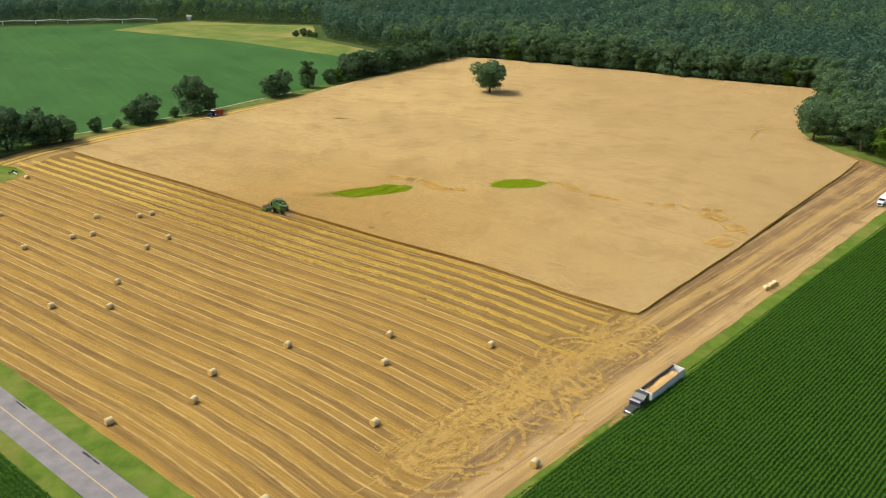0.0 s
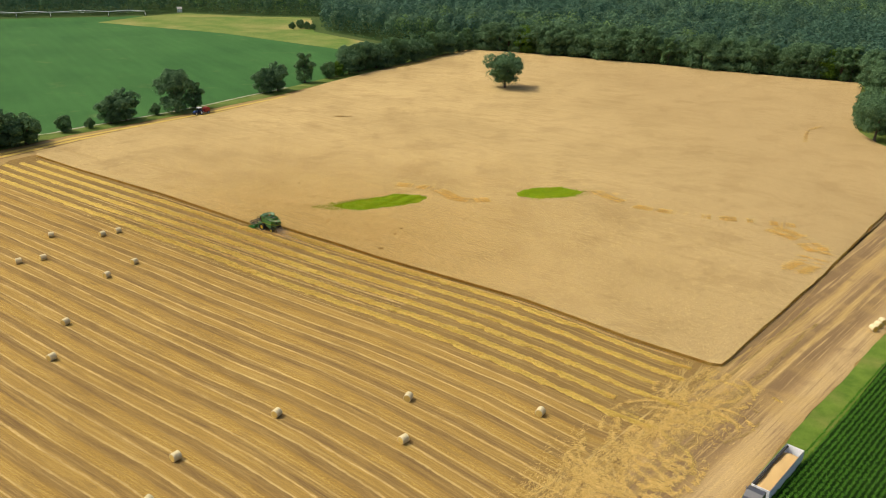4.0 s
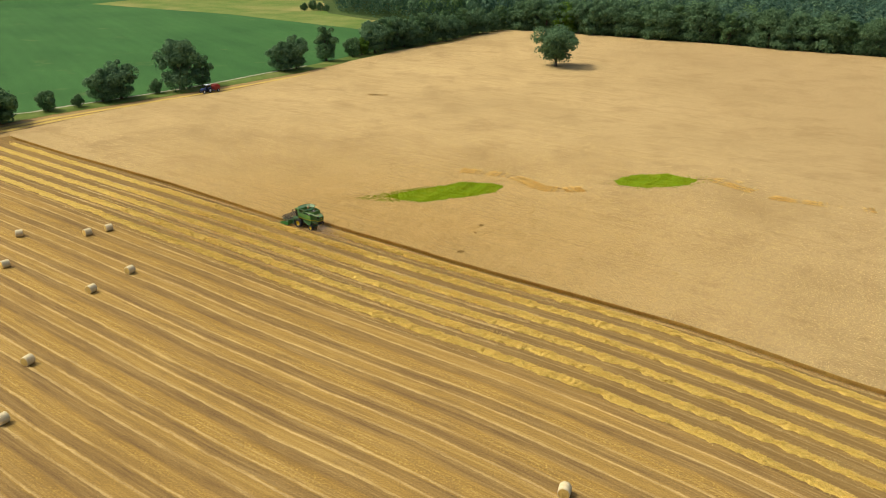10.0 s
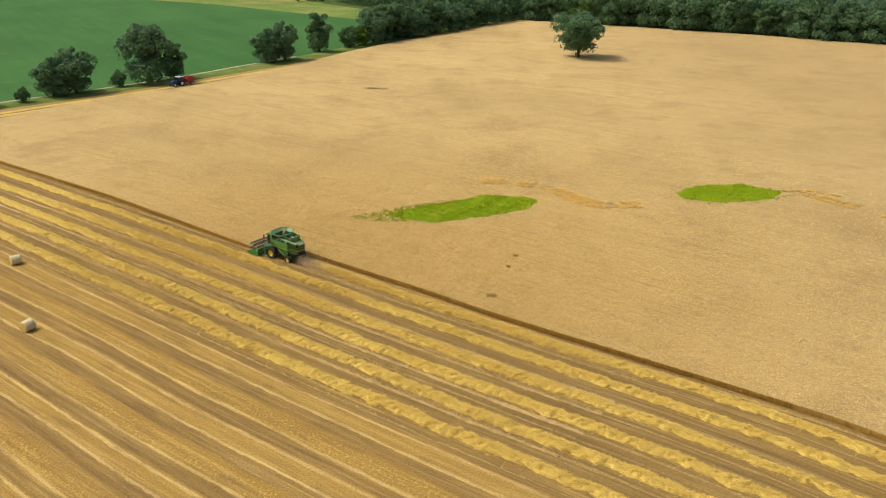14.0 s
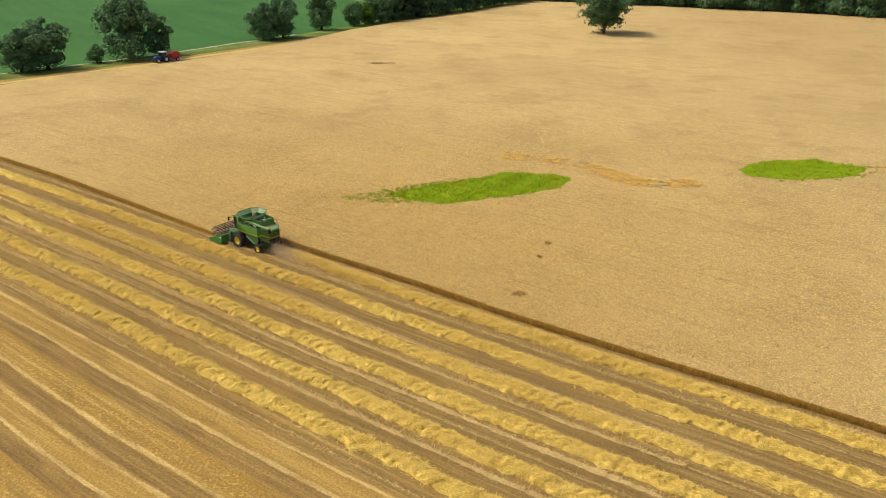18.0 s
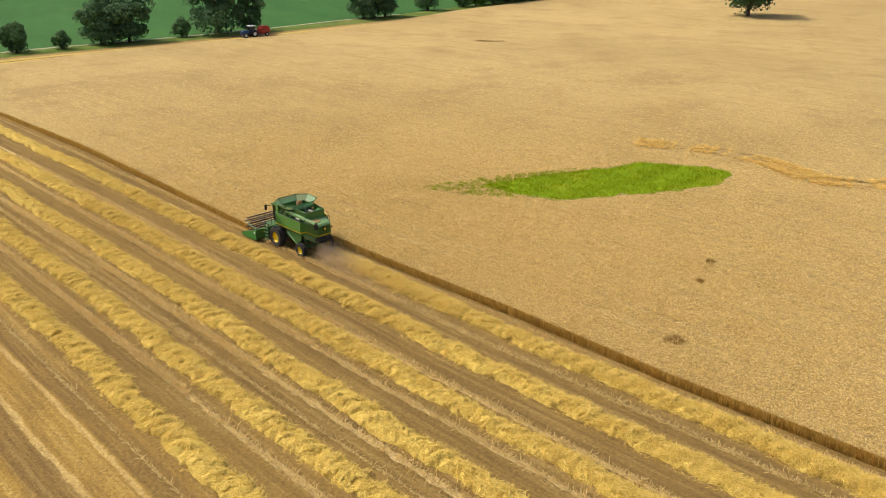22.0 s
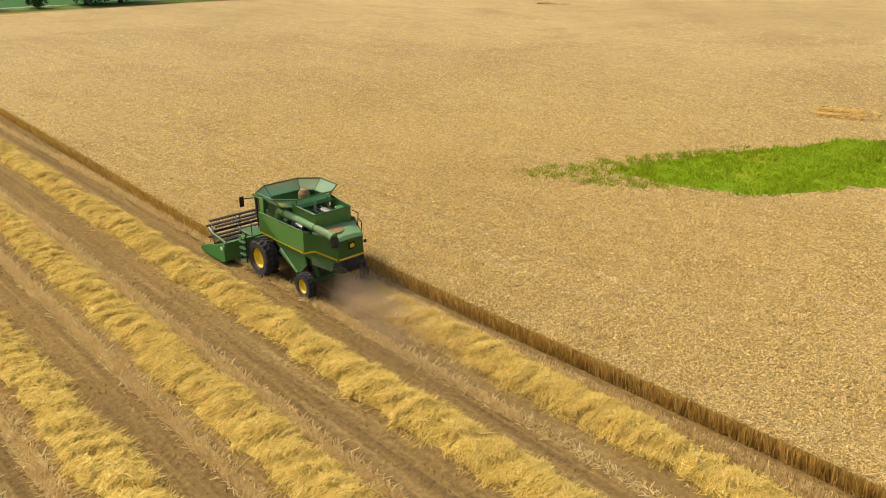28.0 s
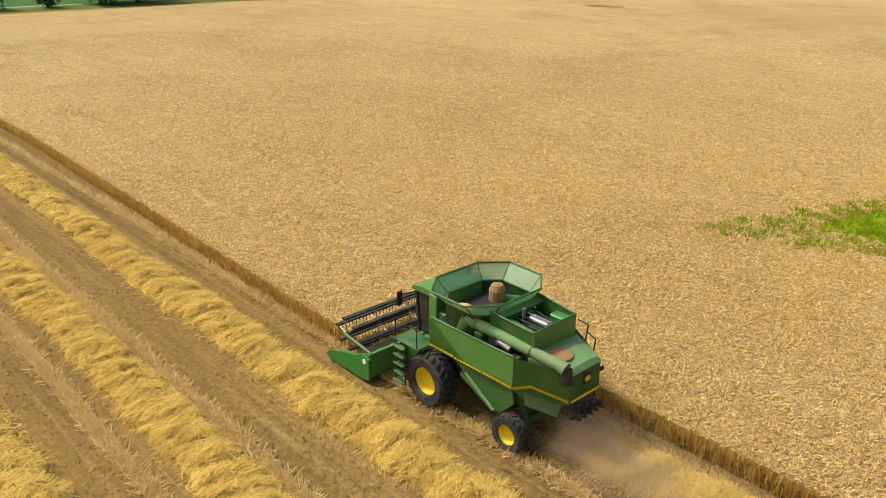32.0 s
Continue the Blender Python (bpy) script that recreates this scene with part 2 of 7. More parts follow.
def stubble_material():
    """Two passes of the harvester make one repeat: pale laps, brown wheel bands and the golden beds where straw was baled."""
    n = Nodes("stubble")
    u, s = swath_coords(n)
    line = n.join(n.math("MULTIPLY", u, 0.03), s)
    drift = n.math("MULTIPLY", n.math("SUBTRACT", n.noise(n.join(n.math("MULTIPLY", u, 0.035), n.math("MULTIPLY", s, 0.16)), 1.0, 3), 0.5), 1.5)
    rough = n.math("MULTIPLY", n.math("SUBTRACT", n.noise(n.join(n.math("MULTIPLY", u, 0.7), n.math("MULTIPLY", s, 2.2)), 1.0, 4, 0.7), 0.5), 0.55)
    across = n.math("ADD", n.math("ADD", s, drift), rough)
    repeat = 2 * SWATH
    phase = n.math("FRACT", n.math("DIVIDE", n.math("SUBTRACT", FIRST - 6 * SWATH + repeat * 100, across), repeat))
    gold, ochre, brown, pale = (0.345, 0.217, 0.053), (0.315, 0.19, 0.04), (0.165, 0.102, 0.04), (0.58, 0.415, 0.165)
    soft = tuple(0.5 * (a + b) for a, b in zip(gold, pale))
    base = n.ramp(phase, [(0.0, gold), (0.075, gold), (0.098, gold), (0.11, pale), (0.138, pale), (0.152, brown), (0.32, brown), (0.36, ochre), (0.475, ochre), (0.485, soft), (0.495, ochre), (0.605, ochre), (0.618, pale), (0.642, pale), (0.655, ochre),
                          (0.68, brown), (0.83, brown), (0.855, gold), (0.866, pale), (0.892, pale), (0.903, gold), (1.0, gold)])
    # single bright flecks left in the baled beds, and brighter or duller stretches of every band
    bed = n.ramp(phase, [(0.36, 0.0), (0.42, 1.0), (0.58, 1.0), (0.64, 0.0)])
    fleck = n.ramp(n.noise(n.place(), 3.2, 3, 0.75), [(0.52, 0.0), (0.62, 1.0)])
    base = n.mix(n.math("MULTIPLY", n.math("MULTIPLY", bed, fleck), 0.8), base, (0.66, 0.46, 0.11))
    broken = n.noise(n.join(n.math("MULTIPLY", u, 0.13), n.math("MULTIPLY", s, 0.7)), 1.0, 4, 0.7)
    base = n.mix(n.ramp(broken, [(0.47, 0.0), (0.64, 0.6)]), base, (0.27, 0.17, 0.052))
    dull = n.noise(n.join(n.math("MULTIPLY", u, 0.022), n.math("MULTIPLY", s, 0.3)), 1.0, 4, 0.65)
    base = n.mix(n.ramp(dull, [(0.36, 0.6), (0.48, 0.0)]), base, (0.25, 0.156, 0.05))
    base = n.mix(n.ramp(dull, [(0.53, 0.0), (0.66, 0.5)]), base, (0.45, 0.293, 0.08))
    blot = n.noise(n.join(n.math("MULTIPLY", u, 0.16), n.math("MULTIPLY", s, 0.45)), 1.0, 4, 0.65)
    base = n.mix(n.ramp(blot, [(0.34, 0.45), (0.46, 0.0)]), base, brown)
    zone = n.ramp(n.math("DIVIDE", n.math("ADD", s, 40.0), 40.0), [(0.382, 0.0), (0.392, 0.9)])
    base = n.mix(zone, base, (0.155, 0.098, 0.036))
    ends = n.ramp(n.math("DIVIDE", n.math("ADD", u, n.math("MULTIPLY", dull, 14.0)), -200.0), [(0.43, 0.0), (0.49, 0.5)])
    base = n.mix(n.math("MULTIPLY", ends, n.ramp(blot, [(0.42, 1.0), (0.6, 0.1)])), base, (0.19, 0.115, 0.042))
    streak = n.noise(line, 1.9, 5, 0.75)
    base = n.mix(0.32, base, n.ramp(streak, [(0.35, (0.15, 0.093, 0.034)), (0.5, (0.34, 0.212, 0.055)), (0.66, (0.6, 0.43, 0.155))]))
    patch = n.noise(n.place(), 0.035, 4, 0.6)
    base = n.mix(n.ramp(patch, [(0.46, 0.0), (0.72, 0.3)]), base, (0.36, 0.225, 0.055))
    fine = n.noise(n.place(), 5.0, 4, 0.75)
    base = n.mix(0.75, base, n.ramp(fine, [(0.3, 0.28), (0.5, 0.5), (0.72, 0.8)]), "OVERLAY")
    n.bump(n.math("ADD", fine, streak), 0.9, 0.12)
    return n.done(base, 0.95, gloss=0.1)


def crop_material():
    n = Nodes("ripe_wheat")
    p = n.place()
    u, s = swath_coords(n)
    row = n.noise(n.join(n.math("MULTIPLY", u, 0.02), n.math("MULTIPLY", s, 0.5)), 1.0, 3, 0.6)
    big = n.noise(p, 0.018, 4, 0.6)
    fine = n.noise(p, 3.2, 5, 0.75)
    base = n.ramp(big, [(0.3, (0.37, 0.26, 0.108)), (0.48, (0.445, 0.32, 0.136)), (0.7, (0.5, 0.363, 0.158))])
    base = n.mix(n.ramp(row, [(0.45, 0.0), (0.75, 0.3)]), base, (0.5, 0.365, 0.155))
    base = n.mix(n.ramp(row, [(0.3, 0.3), (0.47, 0.0)]), base, (0.31, 0.2, 0.06))
    # the crop's colour turns browner towards the far corner
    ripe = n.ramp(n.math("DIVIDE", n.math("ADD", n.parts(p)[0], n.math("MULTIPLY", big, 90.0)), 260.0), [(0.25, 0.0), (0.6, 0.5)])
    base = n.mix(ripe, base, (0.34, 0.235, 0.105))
    mottle = n.noise(p, 0.07, 5, 0.7)
    base = n.mix(n.ramp(mottle, [(0.36, 0.45), (0.5, 0.0)]), base, (0.3, 0.198, 0.078))
    base = n.mix(n.ramp(n.noise(p, 0.3, 4, 0.8, 0.6), [(0.33, 0.3), (0.42, 0.0)]), base, (0.29, 0.185, 0.068))
    speck = n.noise(p, 0.9, 3, 0.8)
    base = n.mix(n.ramp(speck, [(0.31, 0.6), (0.4, 0.0)]), base, (0.21, 0.135, 0.05))
    base = n.mix(0.5, base, n.ramp(fine, [(0.28, 0.34), (0.5, 0.5), (0.72, 0.68)]), "OVERLAY")
    grain = n.noise(p, 9.0, 3, 0.8)
    base = n.mix(0.8, base, n.ramp(grain, [(0.34, 0.3), (0.48, 0.52), (0.6, 0.66)]), "OVERLAY")
    n.bump(n.math("ADD", fine, grain), 0.9, 0.12)
    return n.done(base, 0.95, gloss=0.08)


def straw_material(name, dark, mid, light, scale=6.0, through_light=0.0, whole=False):
    n = Nodes(name)
    f = n.noise(n.place(), scale, 4, 0.7)
    if whole:
        c = n.ramp(f, [(0.36, dark), (0.5, mid), (0.64, light)])
    else:
        c = n.ramp(n.math("ADD", n.math("MULTIPLY", f, 0.6), n.math("MULTIPLY", n.island(), 0.4)), [(0.25, dark), (0.5, mid), (0.75, light)])
    if not through_light:
        n.bump(f, 0.6, 0.05)
    n.done(c, 0.8, gloss=0.15)
    return thin(n, through_light) if through_light else n.mat


def grass_material(name, dark, light, dry, scale=0.25):
    n = Nodes(name)
    p = n.place()
    c = n.mix(n.ramp(n.noise(p, scale, 4, 0.65), [(0.35, 0.0), (0.65, 1.0)]), dark, light)
    c = n.mix(n.ramp(n.noise(p, scale * 0.35, 3), [(0.5, 0.0), (0.7, 0.7)]), c, dry)
    fine = n.noise(p, 6.0, 4, 0.7)
    c = n.mix(0.5, c, n.ramp(fine, [(0.3, 0.3), (0.5, 0.5), (0.7, 0.7)]), "OVERLAY")
    n.bump(fine, 0.8, 0.1)
    return n.done(c, 0.95, gloss=0.08)


def plain(name, colour, rough=0.5, metal=0.0, wear=0.25, scale=2.0):
    """Paint, metal or rubber with dust and a little wear."""
    n = Nodes(name)
    p = n.local()
    f = n.noise(p, scale, 5, 0.65)
    dusty = tuple(c * 0.55 + d * 0.45 for c, d in zip(colour, (0.3, 0.24, 0.15)))
    c = n.mix(n.ramp(f, [(0.45, 0.0), (0.75, wear * 2)]), colour, dusty)
    r = n.math("ADD", rough, n.math("MULTIPLY", f, 0.25))
    n.bump(n.noise(p, scale * 12, 2), 0.08, 0.01)
    return n.done(c, r, metal)


def field_material(name, dark, light, turn, spacing):
    """A young crop seen from afar, in rows."""
    n = Nodes(name)
    p = n.place()
    big = n.noise(p, 0.012, 4, 0.55)
    c = n.mix(n.ramp(big, [(0.35, 0.0), (0.65, 1.0)]), dark, light)
    c = n.mix(n.ramp(n.noise(n.mapped(n.mapped(p, turn=turn), (0.05, 0.012, 1)), 1.0, 4, 0.6), [(0.42, 0.0), (0.66, 0.5)]), c, tuple(v * 1.2 for v in light))
    c = n.mix(n.ramp(n.noise(p, 0.045, 5, 0.7), [(0.6, 0.0), (0.72, 0.4)]), c, (0.15, 0.19, 0.06))
    w = n.math("SINE", n.math("MULTIPLY", n.parts(n.mapped(p, turn=turn))[0], 6.2832 / spacing))
    c = n.mix(n.math("MULTIPLY", n.math("ADD", w, 1.0), 0.035), c, tuple(v * 0.5 for v in dark))
    fine = n.noise(p, 1.5, 4, 0.7)
    c = n.mix(0.4, c, n.ramp(fine, [(0.3, 0.3), (0.5, 0.5), (0.7, 0.7)]), "OVERLAY")
    n.bump(fine, 0.6, 0.15)
    return n.done(c, 0.95, gloss=0.08)


def asphalt_material():
    n = Nodes("old_asphalt")
    p = n.place()
    f = n.noise(p, 18.0, 5, 0.8)
    c = n.ramp(n.noise(p, 0.3, 5, 0.6), [(0.3, (0.17, 0.165, 0.17)), (0.7, (0.25, 0.24, 0.245))])
    c = n.mix(0.4, c, n.ramp(f, [(0.3, 0.35), (0.7, 0.65)]), "OVERLAY")
    n.bump(f, 0.4, 0.01)
    return n.done(c, 0.85)


STUBBLE = stubble_material()
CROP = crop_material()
STRAW = straw_material("loose_straw", (0.5, 0.345, 0.062), (0.72, 0.53, 0.13), (0.87, 0.69, 0.255), 6.0, 0.35)
STALKS = straw_material("standing_stalks", (0.4, 0.25, 0.055), (0.58, 0.375, 0.09), (0.75, 0.525, 0.155), 2.0, 0.4)
EARS = straw_material("wheat_ears", (0.5, 0.352, 0.118), (0.73, 0.55, 0.212), (0.9, 0.725, 0.342), 1.5, 0.45)
STUBS = straw_material("cut_stalks", (0.58, 0.42, 0.16), (0.71, 0.54, 0.235), (0.84, 0.68, 0.35), 3.0, 0.45)
GRASS = grass_material("verge_grass", (0.08, 0.142, 0.018), (0.135, 0.205, 0.028), (0.25, 0.235, 0.065))
ROUGH_GRASS = grass_material("rough_grass", (0.08, 0.12, 0.02), (0.14, 0.19, 0.04), (0.27, 0.24, 0.09), 0.15)
MEADOW = grass_material("dry_meadow", (0.10, 0.17, 0.03), (0.2, 0.225, 0.06), (0.42, 0.3, 0.12), 0.035)
LAND = grass_material("far_land", (0.05, 0.085, 0.02), (0.075, 0.11, 0.03), (0.12, 0.13, 0.05), 0.02)
WEEDS = grass_material("lush_weeds", (0.14, 0.225, 0.004), (0.2, 0.285, 0.006), (0.3, 0.3, 0.02), 0.6)
SOY = field_material("bean_field", (0.034, 0.104, 0.026), (0.05, 0.132, 0.034), -34.0, 6.0)
ASPHALT = asphalt_material()
# dark green that holds the shade between the corn plants as colour
CORN_SHADE_FILL = grass_material("corn_shade_fill", (0.016, 0.045, 0.006), (0.027, 0.065, 0.009), (0.03, 0.07, 0.012), 0.5)
CORN_LEAF = leaf_material("corn_leaf", (0.042, 0.14, 0.011), (0.115, 0.285, 0.024), (0.07, 0.19, 0.016))
BARK = plain("bark", (0.09, 0.07, 0.05), 0.9, 0, 0.2, 4.0)
# blue in the oak, ash and woodland leaf colours stands in for distance haze
LEAF_OAK = leaf_material("oak_leaf", (0.07, 0.142, 0.07), (0.165, 0.27, 0.12), (0.104, 0.195, 0.09))
LEAF_ASH = leaf_material("ash_leaf", (0.074, 0.147, 0.064), (0.17, 0.28, 0.11), (0.104, 0.2, 0.08))
LEAF_LIME = leaf_material("bright_leaf", (0.06, 0.13, 0.012), (0.15, 0.26, 0.03), (0.09, 0.18, 0.02))
LEAF_WOOD = leaf_material("woodland_leaf", (0.044, 0.106, 0.072), (0.108, 0.2, 0.116), (0.066, 0.142, 0.09))


# ---- the ground ----
def make_ground():
    big = [Vector(p) for p in ((-3000, -2500, 0), (3000, -2500, 0), (3000, 4000, 0), (-3000, 4000, 0))]
    sheet("ground", big, -0.06, LAND, "green open land out to the horizon", "ground")


def make_line(points, side, reach):
    """The strip between a line of plan points and the same line moved sideways."""
    a = [pt(*p) for p in points]
    return a + [p + side * reach for p in reversed(a)]


VERGE_IN = [(-0.1, 32.2), (19.3, 54.3), (36.2, 73.4), (52.2, 93.2), (89.8, 135.4), (131.4, 183.4), (151, 207.5)]
CORN_EDGE = [(1.5, 32.2), (18.8, 52.8), (27.8, 63.9), (51.9, 88.9), (84.9, 127.1), (125.4, 171.1), (152, 200)]
HEDGE_FOOT = [(-150, 214), (-140, 228), (-125, 253), (-113, 268), (-97.5, 288), (-70.5, 328), (-51, 367), (-29, 409), (5, 470)]
FAR_EDGE = [(10, 465), (36.4, 456), (68.5, 439.5), (99, 425), (139.6, 400), (187, 377)]
CROP_LEFT = [(-3, 444), (-24, 402), (-38.5, 386), (-57, 351.6), (-67.6, 321), (-86.6, 287), (-100.6, 272), (-111, 257), (-119, 240)]
CROP_RIGHT = [(79.2, 149.5), (105.4, 183), (132, 216), (147, 236), (144, 248), (142, 262), (143, 277), (155, 310), (187, 372)]
ROAD_DIR = Vector((0.795, -0.606, 0))
ROAD_SIDE = Vector((0.606, 0.795, 0))
CORN_DIR = Vector((0.668, 0.744, 0)).normalized()
PATCH_LARGE = [(-27.4, 185.4), (-24.6, 188.0), (-18.6, 191.8), (-12.9, 195.8), (-5.7, 195.9), (-3.8, 192.8), (-6.3, 189.1), (-13.2, 185.3), (-19.6, 182.6), (-24.2, 183.6)]
PATCH_SMALL = [(19.0, 199.3), (23.8, 203.6), (31.4, 205.1), (37.2, 201.1), (33.9, 197.0), (25.5, 194.7), (20.0, 195.9)]
PATCH_TAIL = [(-33.2, 183.6), (-29.5, 186.4), (-26.0, 188.6), (-19.0, 192.6), (-17.5, 191.5), (-25.0, 187.0), (-24.0, 182.4), (-28.5, 182.6)]
CROP_TOP = 0.62


def crop_outline():
    line = [lane(u, crop_edge(u)) for u in np.arange(-105, HARVESTER_U + 6.9, 2.0)]
    line += [lane(HARVESTER_U + 6.95, crop_edge(HARVESTER_U + 6.9))]
    line += [lane(u, crop_edge(u)) for u in np.arange(HARVESTER_U + 7.05, 126, 2.5)]
    line += [pt(-123.4, 229.2)]
    rest = [pt(*p) for p in CROP_LEFT[::-1] + [FAR_EDGE[0]] + FAR_EDGE[1:] + CROP_RIGHT[::-1] + [(47.5, 111.3)]]
    return line + ragged(rest, 4.0, 0.35, 3.0, closed=False) + [pt(47.5, 111.3)]


def stubble_outline():
    left = [(-0.1, 32.2), (-24.4, 50.7), (-71.1, 85.8), (-165, 157), (-165, 188), (-129, 190.4), (-126.5, 194.7), (-125.8, 200.9), (-132.9, 207.5), (-144, 211)]
    right = [(150, 236), (155, 222)] + VERGE_IN[::-1][:-1]
    pts = left + HEDGE_FOOT[1:] + FAR_EDGE + CROP_RIGHT[::-1][:4] + [(150, 246)] + right[1:]
    return ragged([pt(*p) for p in pts], 3.0, 0.4, 1.0)


CROP_LINE = crop_outline()


def make_fields():
    sheet("stubble_field", stubble_outline(), 0.0, STUBBLE, "cut wheat stubble with pale straw stripes", "field")
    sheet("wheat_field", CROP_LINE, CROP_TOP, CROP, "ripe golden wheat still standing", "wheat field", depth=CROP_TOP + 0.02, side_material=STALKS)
    # grass beside the corn and beside the road
    verge = [pt(*p) for p in VERGE_IN] + [pt(*p) + Vector((CORN_DIR.y, -CORN_DIR.x, 0)) * 2.5 for p in CORN_EDGE[::-1]]
    sheet("verge", ragged(verge, 3.0, 0.3, 2.0), 0.02, GRASS, "strip of green grass beside the corn", "grass")
    a, b = pt(-24.4, 50.7), pt(-30.4, 50.4)
    strip = [a - ROAD_DIR * 220, a + ROAD_DIR * 120, b + ROAD_DIR * 120, b - ROAD_DIR * 220]
    sheet("road_verge", ragged(strip, 3.0, 0.25, 4.0), 0.02, GRASS, "mown grass strip beside the road", "grass")
    road = [b - ROAD_DIR * 400, b + ROAD_DIR * 300, b + ROAD_DIR * 300 - ROAD_SIDE * 6.4, b - ROAD_DIR * 400 - ROAD_SIDE * 6.4]
    sheet("road", road, 0.05, ASPHALT, "grey worn asphalt country road", "road", depth=0.1)
    c = b - ROAD_SIDE * 6.4
    far = [c - ROAD_DIR * 400, c + ROAD_DIR * 300, c + ROAD_DIR * 300 - ROAD_SIDE * 5.5, c - ROAD_DIR * 400 - ROAD_SIDE * 5.5]
    sheet("road_verge_far", ragged(far, 4.0, 0.25, 5.0), 0.02, GRASS, "grass strip between road and corn", "grass")
    corner = [pt(*p) for p in ((-165, 189), (-129, 190.2), (-126.3, 194.7), (-125.6, 201), (-133, 207.7), (-144, 211.2), (-165, 212))]
    sheet("grass_corner", ragged(corner, 2.0, 0.3, 6.0), 0.025, GRASS, "green grass at the corner of the field", "grass")
    foot = [pt(*p) for p in HEDGE_FOOT]
    sheet("hedge_grass", ragged(foot + [p + Vector((-7.5, 4.5, 0)) for p in foot[::-1]], 3.0, 0.8, 14.0), 0.018, ROUGH_GRASS, "rough grass under the hedgerow", "grass")
    # beyond the hedge
    beans = [pt(*p) for p in HEDGE_FOOT] + [pt(-20, 440), pt(-64, 459), pt(-151, 524), pt(-254, 573), pt(-237, 618), pt(-343, 580), pt(-420, 540), pt(-420, 120), pt(-190, 170)]
    sheet("bean_field", ragged(beans, 6.0, 0.5, 7.0), -0.02, SOY, "smooth dark green bean field", "field")
    meadow = [pt(*p) for p in ((-20, 446), (-64, 459), (-151, 524), (-254, 573), (-237, 618), (-217, 645), (-161, 628), (-113, 626), (-95, 540), (-64, 505))]
    sheet("meadow", ragged(meadow, 6.0, 1.0, 8.0), -0.03, MEADOW, "pale dry meadow with yellow patches", "meadow")
    shade = [pt(*p) for p in ((150.5, 240), (145.5, 250), (142.5, 263), (143.5, 277), (155, 310), (187, 372), (230, 340), (200, 240), (166, 226))]
    sheet("oak_grass", ragged(shade, 3.0, 0.4, 11.0), 0.03, ROUGH_GRASS, "grass under the oaks at the field corner", "grass")


make_ground()
make_fields()


# ---- straw, stubble, standing wheat, weeds and corn ----
def blades(base, tip, width, rng, taper=0.5):
    """Thin flat blades from base to tip: corners and faces."""
    base, tip = np.asarray(base, float), np.asarray(tip, float)
    n = len(base)
    a = rng.uniform(0, 2 * math.pi, n)
    side = np.stack([np.cos(a), np.sin(a), np.zeros(n)], 1)
    d = tip - base
    side -= d * (np.sum(side * d, 1) / np.maximum(np.sum(d * d, 1), 1e-9))[:, None]
    side /= np.maximum(np.linalg.norm(side, axis=1), 1e-6)[:, None]
    w = (np.broadcast_to(width, (n,)) * 0.5)[:, None]
    verts = np.stack([base - side * w, base + side * w, tip + side * w * taper, tip - side * w * taper], 1).reshape(-1, 3)
    faces = np.arange(4 * n).reshape(n, 4)
    return verts, faces


def lanes(u, s, z=0.0):
    u, s = np.asarray(u, float), np.asarray(s, float)
    out = np.outer(u, ALONG) + np.outer(s, ACROSS) + np.array(START)
    out[:, 2] += z
    return out


def wiggles(u):
    return np.interp(u, WIGGLE_U, WIGGLE_S)


def edges(u):
    return np.where(u < HARVESTER_U + 7.0, np.interp(u, EDGE_U, EDGE_S), np.interp(u, OLD_U, OLD_S))


def bumps(x, y, seed):
    """Soft lumps without a grid, from a few crossing waves."""
    rng = np.random.default_rng(seed)
    h = np.zeros_like(x)
    for i in range(14):
        a, f, p = rng.uniform(0, math.pi), rng.uniform(0.8, 9.0), rng.uniform(0, 7)
        h += np.sin((x * math.cos(a) + y * math.sin(a)) * f + p) / (1 + 0.35 * f)
    return h / 3.0


def headland_line(s):
    """Where the swaths end before the headland."""
    return -104.5 + 0.5 * math.sin(s * 0.7)


def ridge(u, c, k):
    """Height of a windrow at u along it and c (-1 to 1) across it: lumps, tufts and creases that run askew."""
    lump = bumps(u * 0.85, c * 0.9 + k, 20 + k) + 0.4 * np.sin(u * 5.2 + 2.2 * c + 2.5 * np.sin(u * 0.83 + k))
    tuft = bumps(u * 2.4, c * 2.2, 30 + k)
    bend = u * 3.3 + 1.7 * c + 1.6 * np.sin(u * 0.9 + k) + 0.9 * bumps(u * 0.6, c * 1.4, 80 + k)
    crease = np.exp(-(np.sin(bend) ** 2) / 0.05) * np.clip(0.55 + 1.2 * bumps(u * 0.9, c * 1.6, 90 + k), 0, 1)
    return np.maximum((0.43 + 0.14 * lump + 0.08 * tuft) * (1 - 0.8 * crease), 0.02) * np.sqrt(np.clip(1 - c ** 2, 0, 1)), crease


